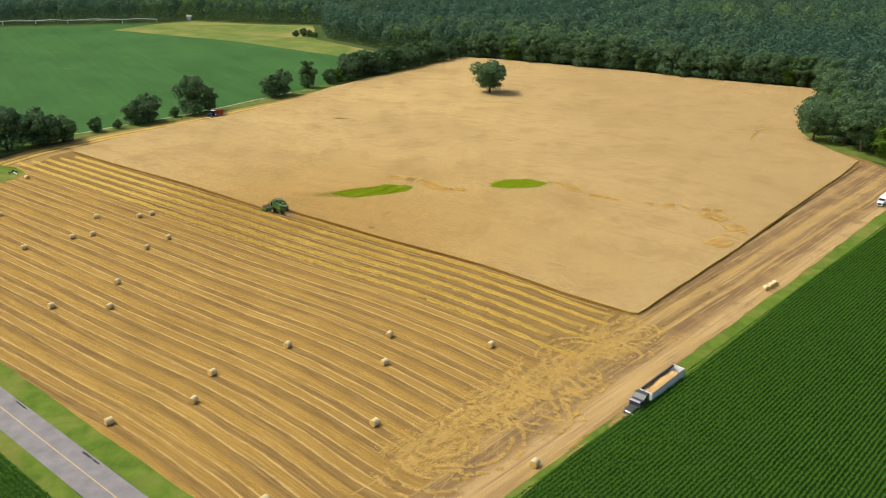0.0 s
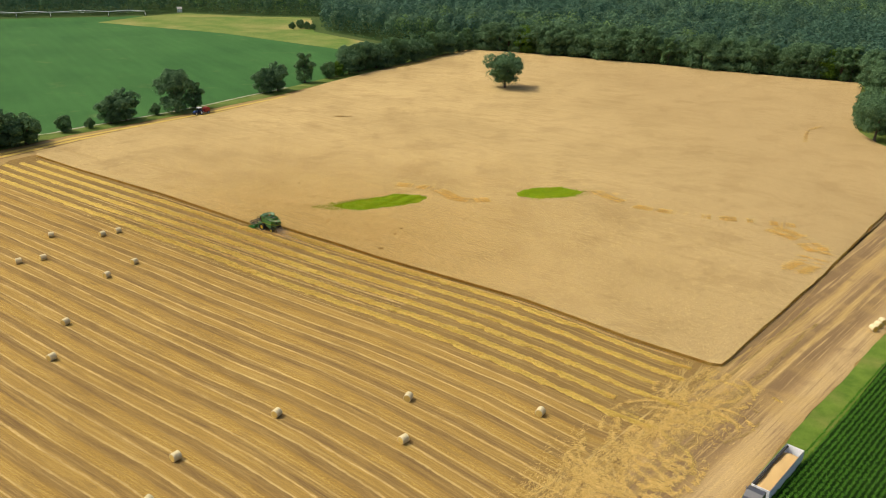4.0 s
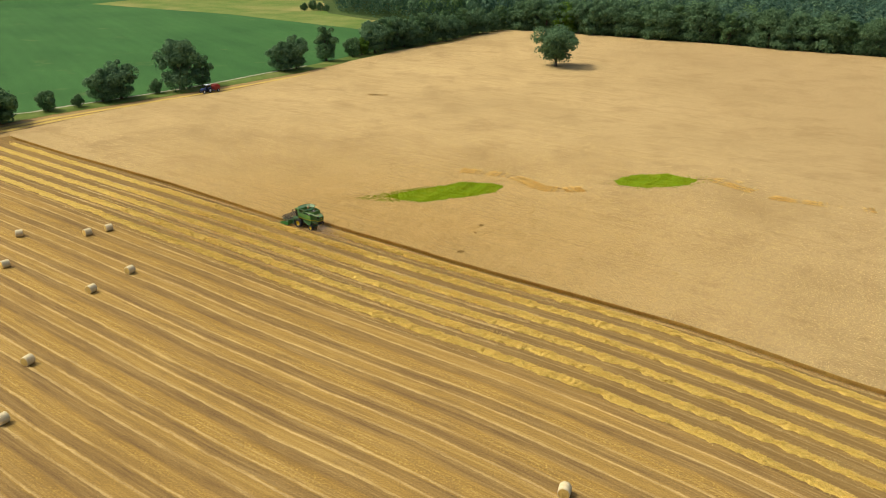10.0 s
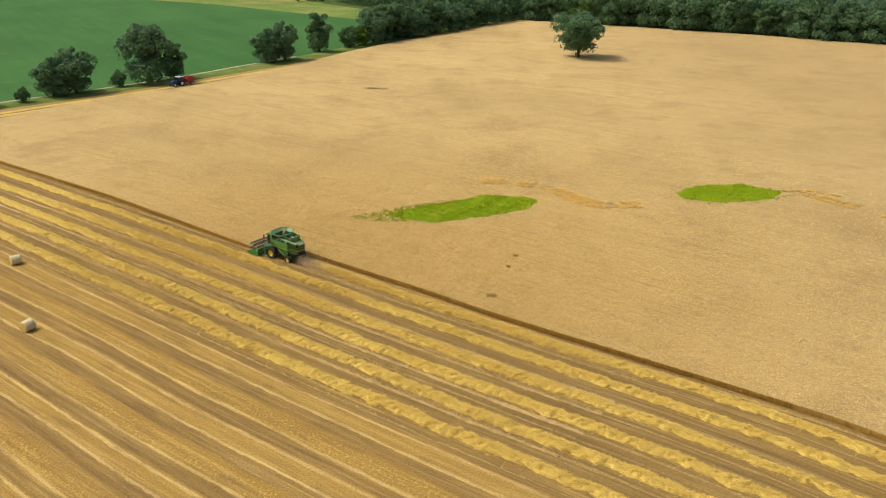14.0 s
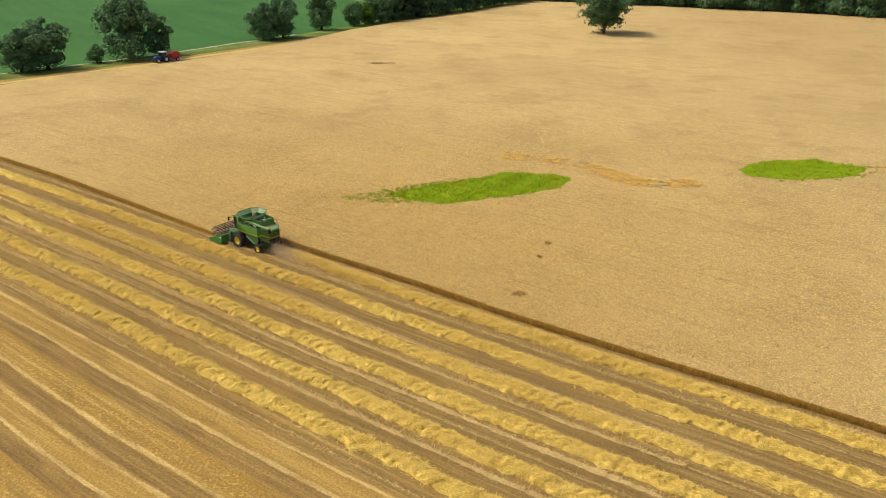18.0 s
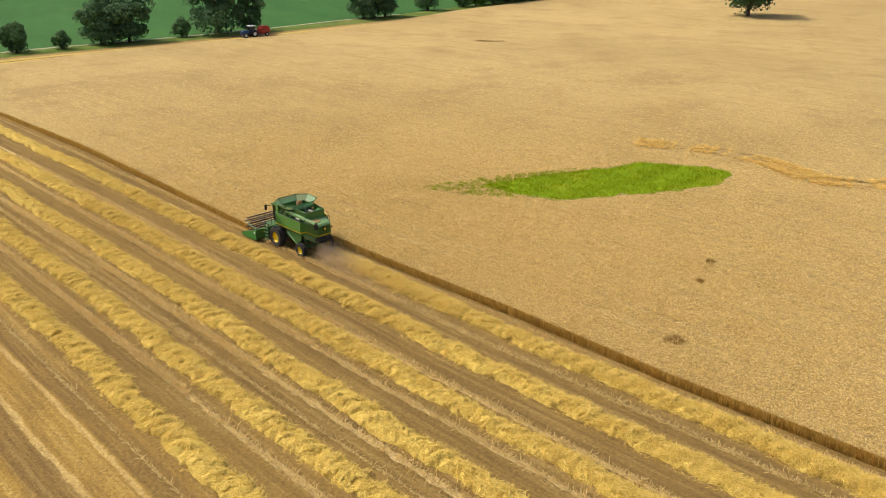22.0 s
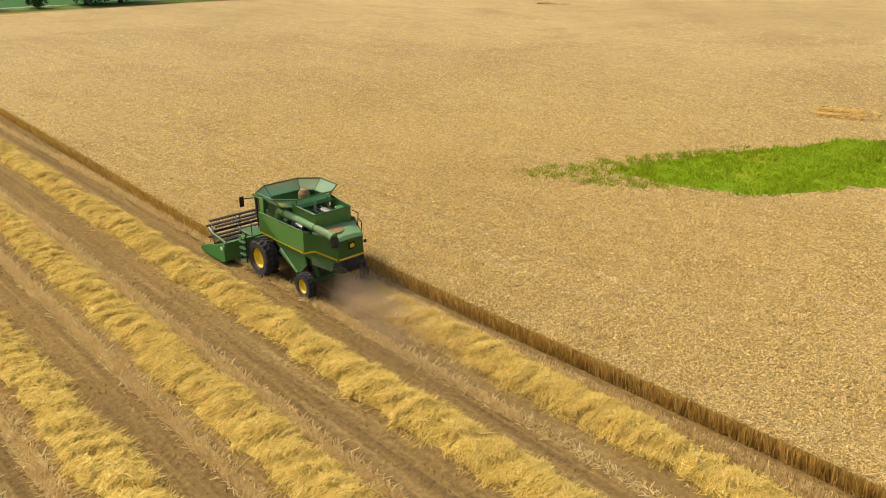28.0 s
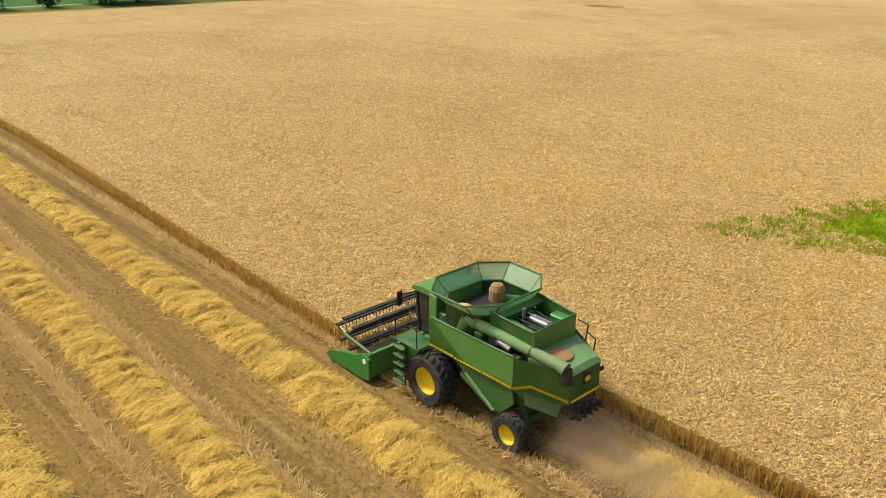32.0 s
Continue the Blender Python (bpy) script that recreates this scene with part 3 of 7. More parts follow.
def make_windrow(k, rng):
    """One long ridge of loose straw, with single straws standing off it."""
    s0 = FIRST - SWATH * k
    lo, hi = headland_line(s0) + (2.5, 1.0, 5.5, -1.5, 9.0, 0.0)[k], (HARVESTER_U - 1.5 if k == 0 else 118 + 2 * k)
    u = np.concatenate([np.arange(lo, -60, 0.16), np.arange(-60, -22, 0.12), np.arange(-22, min(48, hi), 0.075), np.arange(min(48, hi), hi, 0.3)])

    def half_at(uu, cc):
        wide = 0.78 + 0.15 * bumps(uu * 0.5, uu * 0 + k, 5 + k) + 0.2 * bumps(uu * 1.3, cc * 2, 40 + k)
        # worn thin and broken towards the headland
        far = np.interp(uu, [-100, -70, -35], [0.8, 0.92, 1.0])
        return wide * far * np.where(uu < -55, np.clip(1.0 + 0.6 * bumps(uu * 0.5, uu * 0, 70 + k), 0.6, 1.1), 1.0)

    def drift_at(uu):
        return 0.22 * bumps(uu * 0.18, uu * 0, 60 + k)

    cols = np.linspace(-1, 1, 21)
    U, C = np.meshgrid(u, cols, indexing="ij")
    fade = np.clip((U - lo) / 4, 0.1, 1) * np.clip((hi - U) / 2.0, 0.15, 1) * np.interp(U, [-100, -60], [0.6, 1.0])
    S = s0 + wiggles(U) + drift_at(U) + C * half_at(U, C)
    Z = ridge(U, C, k)[0] * fade + rng.normal(0, 1, U.shape) * np.interp(U, [-60, -25], [0.05, 0.02]) * (np.abs(C) < 0.98) - 0.01
    verts = lanes((U + rng.normal(0, 0.03, U.shape)).ravel(), S.ravel())
    verts[:, 2] += Z.ravel()
    n, m = U.shape
    i = (np.arange(n - 1)[:, None] * m + np.arange(m - 1)[None]).ravel()
    faces = np.stack([i, i + m, i + m + 1, i + 1], 1)
    top = thing("windrow", Matrix(), "loose yellow straw windrow lying on the stubble", "windrow", "straw windrows")
    bed = new("straw_bed", mesh_of("straw_bed", verts, faces, STRAW_BED, True))
    bed.parent = top
    # single straws in small bunches, lying over the ridge
    count, bunch = (84000 if k < 3 else 40000), 12
    tufts = count // bunch
    spots = np.concatenate([rng.uniform(max(lo, -40), min(hi, 60), tufts // 2), rng.uniform(-8, min(hi, 36), tufts - tufts // 2)])
    uu = np.repeat(spots, bunch) + rng.normal(0, 0.1, tufts * bunch)
    cc = np.repeat(rng.uniform(-1.0, 1.0, tufts), bunch) + rng.normal(0, 0.12, tufts * bunch)
    fan = np.repeat(rng.normal(0.35, 0.4, tufts) + math.pi * rng.integers(0, 2, tufts), bunch)
    far = np.concatenate([rng.uniform(lo, hi, 12000), rng.uniform(lo, -20, 14000)])
    uu, cc = np.concatenate([uu, far]), np.concatenate([cc, rng.normal(0, 0.5, 26000)]).clip(-1.2, 1.2)
    fan = np.concatenate([fan, rng.uniform(0, 6.28, 26000)])
    wide = np.concatenate([rng.uniform(0.01, 0.022, tufts * bunch), rng.uniform(0.025, 0.055, 26000)])
    high, crease = ridge(uu, cc.clip(-1, 1), k)
    keep = crease < rng.uniform(0.15, 1.0, len(uu))
    uu, cc, fan, high, wide = uu[keep], cc[keep], fan[keep], high[keep], wide[keep]
    base = lanes(uu, s0 + wiggles(uu) + drift_at(uu) + cc * half_at(uu, cc))
    base[:, 2] = high * np.interp(uu, [-100, -60], [0.6, 1.0]) + rng.uniform(-0.02, 0.05, len(uu))
    a = math.atan2(ACROSS.y, ACROSS.x) + fan + rng.normal(0, 0.3, len(uu))
    ln = rng.uniform(0.15, 0.42, len(uu))
    tip = base + np.stack([np.cos(a) * ln, np.sin(a) * ln, rng.uniform(-0.1, 0.05, len(uu))], 1)
    tip[:, 2] = np.maximum(tip[:, 2], 0.02)
    v, f = blades(base, tip, wide, rng)
    ob = tagged(new("loose_straw", mesh_of("loose_straw", v, f, STRAW)), kind="stuff")
    ob.parent = top


def make_stubble(rng):
    """Cut stalks: a thin stand everywhere near, thick pale strips between the windrows."""
    bases, tips = [], []
    strips = ((-3.35, 0.2, 8000), (-8.85, 0.22, 10000), (-11.8, 0.22, 10000), (-15.9, 0.27, 7500), (-17.2, 0.1, 2400), (-20.6, 0.24, 8500), (-25.3, 0.09, 1500))
    for k, strip in enumerate(strips):
        for off, wide, count in (strip,):
            u = np.concatenate([rng.uniform(-45, 60, count), rng.uniform(-4, 40, count if k < 6 else 0)])
            s = off + wiggles(u) + rng.uniform(-1, 1, len(u)) * wide + rng.normal(0, 0.05, len(u))
            b = lanes(u, s)
            h = np.where(rng.uniform(0, 1, len(u)) < 0.4, rng.uniform(0.0, 0.03, len(u)), rng.uniform(0.08, 0.24, len(u)))
            b[:, 2] += rng.uniform(0.02, 0.07, len(u))
            t = b + np.stack([rng.normal(0, 0.12, len(u)), rng.normal(0, 0.12, len(u)), h], 1)
            bases.append(b)
            tips.append(t)
            for lo, hi, wider, material in ((headland_line(off) + 3, -45, 1.0, CHAFF), (-45, 70, 1.2, CREAM if wide > 0.2 else CHAFF), (70, 118, 1.0, CHAFF)):
                uu = np.arange(lo, hi + 0.3, 0.4)
                half = wider * wide * (0.7 + 0.35 * bumps(uu * 0.7, uu * 0, k)) * rng.uniform(0.5, 1.3, len(uu))
                mid = off + wiggles(uu) + 0.06 * bumps(uu * 0.9, uu * 0, 9 + k)
                line = [Vector(p) for p in lanes(uu, mid - half)] + [Vector(p) for p in lanes(uu[::-1], (mid + half)[::-1])]
                sheet("chaff_strip", line, 0.016, material, "pale strip of chaff and short stalks", "chaff", kind="stuff")
    # taller pale stalks left along the foot of the crop
    for lo, hi, count in ((-30, HARVESTER_U - 0.5, 8000), (-10, HARVESTER_U - 0.5, 3500), (-100, -30, 6000)):
        u = rng.uniform(lo, hi, count)
        s = edges(u) - 1.0 + rng.uniform(-0.2, 0.2, count) + rng.normal(0, 0.05, count)
        b = lanes(u, s)
        bases.append(b)
        tips.append(b + np.stack([rng.normal(0, 0.07, count), rng.normal(0, 0.07, count), rng.uniform(0.1, 0.3, count)], 1))
    uu = np.arange(-100, HARVESTER_U - 0.5, 0.4)
    half = 0.2 * (0.8 + 0.4 * bumps(uu * 0.8, uu * 0, 3)) * rng.uniform(0.7, 1.3, len(uu))
    mid = edges(uu) - 1.0
    line = [Vector(p) for p in lanes(uu, mid - half)] + [Vector(p) for p in lanes(uu[::-1], (mid + half)[::-1])]
    sheet("chaff_strip", line, 0.018, CREAM, "pale strip of short stalks along the crop", "chaff", kind="stuff")
    b, t = np.concatenate(bases), np.concatenate(tips)
    v, f = blades(b, t, rng.uniform(0.018, 0.036, len(b)), rng, 0.8)
    tagged(new("stubble_strips", mesh_of("stubble_strips", v, f, STUBS)), "pale rows of cut wheat stalks standing in soil", "stubble", kind="stuff")
    u = rng.uniform(-25, 60, 60000)
    s = rng.uniform(-36, 0, 60000)
    ok = s < edges(u) - 0.1
    b = lanes(u[ok], s[ok] + wiggles(u[ok]))
    n = len(b)
    t = b + np.stack([rng.normal(0, 0.05, n), rng.normal(0, 0.05, n), rng.uniform(0.03, 0.1, n)], 1)
    v, f = blades(b, t, rng.uniform(0.015, 0.035, n), rng, 0.7)
    tagged(new("short_stubble", mesh_of("short_stubble", v, f, SHORT_STUBS)), "short brown cut stubble and chaff", "stubble", kind="stuff")


PATCHES = [[pt(*p) for p in q] for q in (PATCH_LARGE, PATCH_SMALL)]


def make_wheat(rng):
    """Ears over the near part of the field, and the stalks that show along the cut edge."""
    n = 1150000
    r = np.linspace(4, 190, 400)
    share = np.cumsum(r * np.clip((125 - r) / 70, 0, 1) / (1 + (r / 34) ** 3.0))
    reach = np.interp(rng.uniform(0, 1, n), share / share[-1], r)
    turn = rng.uniform(math.atan2(ALONG.y, ALONG.x) - math.pi - 0.35, math.atan2(ALONG.y, ALONG.x) + 0.35, n)
    p = np.stack([-36 + np.cos(turn) * reach, 178 + np.sin(turn) * reach, np.zeros(n)], 1)
    keep = inside(p[:, 0], p[:, 1], CROP_LINE)
    for q in PATCHES:
        keep &= ~inside(p[:, 0], p[:, 1], q)
    # thin drill lines along the way of driving
    q = p - np.array(START)
    across, along = q @ np.array(ACROSS), q @ np.array(ALONG)
    line = (np.mod(across / 2.33 + 0.06 * np.sin(along * 0.09), 1.0) < 0.17) & (bumps(along * 0.04, across * 0.25, 12) > -0.1)
    keep &= ~(line & (rng.uniform(0, 1, n) < 0.65))
    p, reach = p[keep], reach[keep]
    n = len(p)
    grow = 0.9 + reach / 90.0
    p[:, 2] = CROP_TOP + rng.uniform(-0.02, 0.06, n)
    wave = bumps(p[:, 0] * 0.9, p[:, 1] * 0.9, 77) * 0.1
    a = rng.uniform(0, 2 * math.pi, n)
    lean = rng.uniform(0.06, 0.14, n) * grow
    tip = p + np.stack([np.cos(a) * lean, np.sin(a) * lean, rng.uniform(0.0, 0.07, n) + 0.25 * wave], 1)
    v, f = blades(p, tip, rng.uniform(0.025, 0.05, n) * grow, rng, 0.6)
    tagged(new("wheat_ears", mesh_of("wheat_ears", v, f, EARS)), "dense ripe wheat ears over the standing crop", "wheat", kind="stuff")
    # the cut edge
    u = np.concatenate([rng.uniform(-60, 70, 26000), rng.uniform(-104, 124, 14000)])
    s = edges(u) - rng.uniform(-0.12, 0.14, len(u))
    b = lanes(u, s)
    side = np.array([pt(*q) for q in [(47.5, 111.3)] + CROP_RIGHT[:4]])
    w = rng.uniform(0, 1, 9000) * 3.999
    i = w.astype(int)
    b2 = side[i] + (side[i + 1] - side[i]) * (w - i)[:, None] + rng.normal(0, 0.12, (9000, 3))
    b2[:, 2] = 0
    b = np.concatenate([b, b2])
    n = len(b)
    t = b + np.stack([rng.normal(0, 0.09, n), rng.normal(0, 0.09, n), rng.uniform(0.4, 0.7, n)], 1)
    v, f = blades(b, t, rng.uniform(0.02, 0.045, n), rng, 0.8)
    tagged(new("edge_stalks", mesh_of("edge_stalks", v, f, STALKS)), "golden brown stalks along the cut wheat edge", "wheat", kind="stuff")


def make_patch(q, count, rng, label):
    outline = ragged(q, 0.7, 0.85, 3.0)
    bed = sheet("weed_patch", outline, CROP_TOP + 0.03, WEEDS, label, "weeds", depth=0.5, kind="stuff")
    x0, x1 = min(p.x for p in q), max(p.x for p in q)
    y0, y1 = min(p.y for p in q), max(p.y for p in q)
    x, y = rng.uniform(x0 - 1, x1 + 1, count), rng.uniform(y0 - 1, y1 + 1, count)
    ok = inside(x, y, outline)
    # thin growth strays past the edge
    stray = rng.uniform(0, 1, count) < 0.05
    ok |= stray & inside(x + rng.normal(0, 1.0, count), y + rng.normal(0, 0.8, count), outline)
    b = np.stack([x[ok], y[ok], np.full(ok.sum(), CROP_TOP - 0.05)], 1)
    n = len(b)
    tall = 0.22 + 0.14 * bumps(b[:, 0] * 0.5, b[:, 1] * 0.5, 9)
    t = b + np.stack([rng.normal(0, 0.14, n), rng.normal(0, 0.14, n), np.maximum(0.1, tall) * rng.uniform(0.6, 1.3, n)], 1)
    v, f = blades(b, t, rng.uniform(0.05, 0.12, n), rng, 0.3)
    ob = tagged(new("weed_blades", mesh_of("weed_blades", v, f, WEED_BLADE)), kind="stuff")
    ob.parent = bed


def make_tail(q, clumps, rng):
    """Thin weeds straying through the wheat beside the patch, in small tufts."""
    q = [pt(*p) for p in q]
    x = rng.uniform(min(p.x for p in q), max(p.x for p in q), clumps)
    y = rng.uniform(min(p.y for p in q), max(p.y for p in q), clumps)
    ok = inside(x, y, q)
    x, y = np.repeat(x[ok], 14), np.repeat(y[ok], 14)
    n = len(x)
    b = np.stack([x + rng.normal(0, 0.16, n), y + rng.normal(0, 0.16, n), np.full(n, CROP_TOP - 0.02)], 1)
    t = b + np.stack([rng.normal(0, 0.12, n), rng.normal(0, 0.12, n), rng.uniform(0.1, 0.28, n)], 1)
    v, f = blades(b, t, rng.uniform(0.04, 0.08, n), rng, 0.3)
    tagged(new("stray_weeds", mesh_of("stray_weeds", v, f, WEED_BLADE)), "sparse green weeds straying into ripe wheat", "weeds", kind="stuff")


def make_lodged(name, line, wide, count, label, rng, material, gaps=-0.15, ruts=True):
    """Wheat pressed flat along a line of plan points."""
    a = np.array([pt(*p) for p in line])
    w = rng.uniform(0, 1, count) * (len(a) - 1.001)
    i = w.astype(int)
    b = a[i] + (a[i + 1] - a[i]) * (w - i)[:, None]
    d = a[i + 1] - a[i]
    d /= np.linalg.norm(d, axis=1)[:, None]
    gate = bumps(b[:, 0] * 0.35, b[:, 1] * 0.35, 3) + 0.8 * bumps(b[:, 0] * 1.4, b[:, 1] * 1.4, 13) > gaps
    b, d = b[gate], d[gate]
    n = len(b)
    lane_side = np.where(rng.uniform(0, 1, n) < 0.5, -1.0, 1.0)
    b = b + np.stack([-d[:, 1], d[:, 0], np.zeros(n)], 1) * (lane_side * wide * 0.6 + rng.normal(0, wide * 0.28, n))[:, None]
    b[:, 2] = CROP_TOP + rng.uniform(0.05, 0.22, n)
    ang = rng.uniform(0, 2 * math.pi, n)
    ln = rng.uniform(0.25, 0.6, n)
    t = b + np.stack([np.cos(ang) * ln, np.sin(ang) * ln, rng.uniform(-0.05, 0.05, n)], 1)
    v, f = blades(b, t, rng.uniform(0.06, 0.16, n), rng, 0.5)
    top = tagged(new(name, mesh_of(name, v, f, material)), label, "wheat", kind="stuff")
    # flat dark pieces that paint the shade of pressed ruts, in short lengths
    if not ruts:
        return
    verts, faces = [], []
    for side in (-1, 1):
        for p, q in zip(a[:-1], a[1:]):
            d = (q - p) / np.linalg.norm(q - p)
            across = np.array([-d[1], d[0], 0])
            for c in np.arange(0, np.linalg.norm(q - p), 0.7):
                if rng.uniform() < 0.4:
                    continue
                m = p + d * c + across * (side * wide * 0.55 + rng.normal(0, wide * 0.15))
                ln, w = d * rng.uniform(0.3, 0.7), across * rng.uniform(0.08, 0.28)
                k = len(verts)
                verts += [m - ln - w * 0.3, m - w, m + ln - w * 0.2, m + ln + w * 0.3, m + w, m - ln + w * 0.2]
                faces.append(range(k, k + 6))
    v = np.array(verts)
    v[:, 2] = CROP_TOP + 0.03
    rut_shading = tagged(new("rut_shading", mesh_of("rut_shading", v, [list(f) for f in faces], RUT_SHADING)), kind="stuff")
    rut_shading.parent = top


def make_hole_clump(x, y, r, rng):
    """Brown blades added in place of a dark flattened hole in the wheat."""
    top = thing("weed_clump", Matrix.Translation(pt(x, y, 0)), "brown blades standing in for a flattened hole in ripe wheat", "weed", "weed clumps")
    n = int(420 * r)
    a, q = rng.uniform(0, 6.28, n), rng.uniform(0, r * 0.5, n)
    b = np.stack([np.cos(a) * q, np.sin(a) * q, np.full(n, 0.02)], 1)
    t = b + np.stack([np.cos(a) * rng.uniform(0, r * 0.6, n), np.sin(a) * rng.uniform(0, r * 0.6, n), rng.uniform(0.6, 0.86, n)], 1)
    v, f = blades(b, t, rng.uniform(0.02, 0.06, n), rng, 0.6)
    ob = new("stems", mesh_of("stems", v, f, BROWN_BLADE))
    ob.parent = top


def corn_rows(first, rows, length, start_shift, rng, name, label, direction, across, gap=0.76):
    """Rows of corn plants, each with arching leaves."""
    bases, tips = [], []
    for r in range(rows):
        lo, hi = start_shift(r)
        n = int((hi - lo) / 0.26)
        if n < 2:
            continue
        d = np.linspace(lo, hi, n) + rng.normal(0, 0.05, n)
        root = np.array(first) + np.outer(d, direction) + np.array(across) * (r * gap) + rng.normal(0, 0.05, (n, 3)) * (1, 1, 0)
        for leaf in range(5):
            sgn = 1 if leaf % 2 else -1
            b = root.copy()
            b[:, 2] = rng.uniform(1.35, 1.7, n)
            out = rng.uniform(0.04, 0.28, n) * sgn
            t = b + np.outer(out, across) + np.outer(rng.normal(0, 0.2, n), direction)
            t[:, 2] = b[:, 2] + rng.uniform(-0.1, 0.25, n)
            bases.append(b)
            tips.append(t)
    b, t = np.concatenate(bases), np.concatenate(tips)
    v, f = blades(b, t, rng.uniform(0.12, 0.22, len(b)), rng, 0.45)
    tagged(new(name, mesh_of(name, v, f, CORN_LEAF)), label, "corn", kind="stuff")


def make_corn(rng):
    # the field beside the grass strip
    edge = [pt(*p) for p in CORN_EDGE]
    side = Vector((CORN_DIR.y, -CORN_DIR.x, 0))
    body = [edge[0] + side * 1.8] + [p + side * 1.8 for p in edge[1:]] + [edge[-1] + side * 170, edge[0] + side * 170]
    # raised block below the leaves; its dark colour paints the shade there
    sheet("corn_field", body, 1.1, CORN_SHADE_FILL, "dark green block under tall corn, shade put into its colour", "corn field", depth=1.15)
    first = edge[1] - CORN_DIR * 20 + side * 1.7
    def span(r):
        w = r * 0.76
        return (max(0.0, 4 + w * 0.42 - 12), 200 - w * 0.55)
    corn_rows(first, 135, 200, span, rng, "corn_rows", "tall dark green corn standing in straight rows", CORN_DIR, side)
    # the field across the road
    c = pt(-30.4, 50.4) - ROAD_SIDE * 10.2
    body = [c - ROAD_DIR * 300, c + ROAD_DIR * 300, c + ROAD_DIR * 300 - ROAD_SIDE * 250, c - ROAD_DIR * 300 - ROAD_SIDE * 250]
    # same dark block here, with the shade under the leaves painted in
    sheet("corn_field_far", body, 1.1, CORN_SHADE_FILL, "dark green block under corn across the road, shade put into its colour", "corn field", depth=1.15)
    corn_rows(c - ROAD_DIR * 60 - ROAD_SIDE * 0.2, 26, 80, lambda r: (0.0, 75.0), rng, "corn_rows", "tall green corn standing across the road", ROAD_DIR, -ROAD_SIDE)


def make_headland(rng):
    """Bare trafficked ground round the crop's corner, with curved straw tracks."""
    inner = [(47.5, 111.3)] + CROP_RIGHT[:4]
    out = [pt(*p) for p in [(150, 236), (154, 216)] + VERGE_IN[::-1]]
    foot = [lane(headland_line(s) - 1.0, s) for s in range(-104, -1, 4)]
    outline = ragged(out + foot, 3.0, 0.8, 12.0) + [pt(*p) for p in inner]
    sheet("headland", outline, 0.012, HEADLAND, "bare brown headland with pale wheel tracks", "field")
    left = [(-144, 212), (-139, 227), (-125, 251), (-113, 266.5), (-97.5, 286.5), (-70.5, 326.5), (-51, 365.5), (-29, 407), (4, 467)]
    inn = [(9, 463)] + CROP_LEFT + [(-123.6, 229.5), (-128, 222), (-128, 208)]
    sheet("field_margin", ragged([pt(*p) for p in left + inn], 3.0, 0.5, 13.0), 0.014, MARGIN, "strawy cut margin with wheel tracks along the hedge", "field")
    lane_line = ragged([Vector((*p, 0)) for p in ((-175, 270), (-159.7, 280), (-148.9, 288.9), (-141.7, 299.4), (-131.8, 310.9), (-118.4, 327.8), (-106.5, 345), (-95.9, 363.8), (-86, 379), (-78, 393))], 3.0, 0.2, 21.0, closed=False)
    a, b = [], []
    for p, q in zip(lane_line[:-1], lane_line[1:]):
        w = Vector((q.y - p.y, p.x - q.x, 0)).normalized() * rng.uniform(0.5, 0.9)
        a.append(p - w)
        b.append(p + w)
    sheet("gravel_lane", a + b[::-1], 0.04, LANE, "pale narrow gravel lane behind the hedgerow trees", "lane")
    # straw rows and bare tracks along the margin
    line = [pt(*p) for p in left]
    for off, half, material, z, label in ((1.4, 0.9, CHAFF, 0.05, "pale straw row along the field margin"), (4.0, 1.1, STRAW_BED, 0.07, "golden straw row along the field margin"), (5.6, 0.45, SOIL, 0.03, "brown wheel track along the field margin"),
                                           (7.4, 1.1, STRAW_BED, 0.08, "golden straw row along the field margin"), (9.2, 0.5, SOIL, 0.035, "brown wheel track along the field margin")):
        fine = ragged(line, 2.0, 0.18, off, closed=False)
        a, b = [], []
        for p, q in zip(fine[:-1], fine[1:]):
            w = Vector((q.y - p.y, p.x - q.x, 0)).normalized()
            hh = half * rng.uniform(0.7, 1.25)
            a.append(p + w * (off - hh))
            b.append(p + w * (off + hh))
        sheet("margin_row", a + b[::-1], z, material, label, "straw", kind="stuff")
    verts, faces = [], []
    side = Vector((CORN_DIR.y, -CORN_DIR.x, 0))
    for i in range(16):
        a = pt(20, 62) + CORN_DIR * rng.uniform(-6, 74) - side * rng.uniform(4, 17)
        heading = math.atan2(CORN_DIR.y, CORN_DIR.x) + rng.normal(0, 0.14) + (math.pi if rng.uniform() < 0.5 else 0)
        turn = rng.choice([0.0, 0.003, -0.003, 0.005, -0.004, 0.14]) + rng.normal(0, 0.004)
        steps = int(rng.uniform(20, 80)) if abs(turn) < 0.03 else int(rng.uniform(8, 26))
        for pair in (-0.95, 0.95):
            p, h = a.copy(), heading
            w = rng.uniform(0.08, 0.2)
            for j in range(steps):
                c = Vector((math.cos(h), math.sin(h), 0))
                q = Vector((-c.y, c.x, 0))
                m = p + q * pair
                w_lane, off = lane_of(m.x, m.y)[0], (m - pt(36.2, 73.4)).dot(side)
                if w_lane > -98 or off > -3.2 or off < -24:
                    break
                ww = w * rng.uniform(0.3, 1.2)
                verts += [tuple(m - q * ww), tuple(m + q * ww)]
                if j > 0:
                    k = len(verts)
                    faces.append((k - 4, k - 3, k - 1, k - 2))
                p, h = p + c, h + turn
    v = np.array(verts)
    v[:, 2] = 0.03 + np.arange(len(v)) % 7 * 0.002
    tagged(new("wheel_tracks", mesh_of("wheel_tracks", v, faces, TRACKS)), "curved pale straw wheel tracks on the headland", "wheel track", kind="stuff")
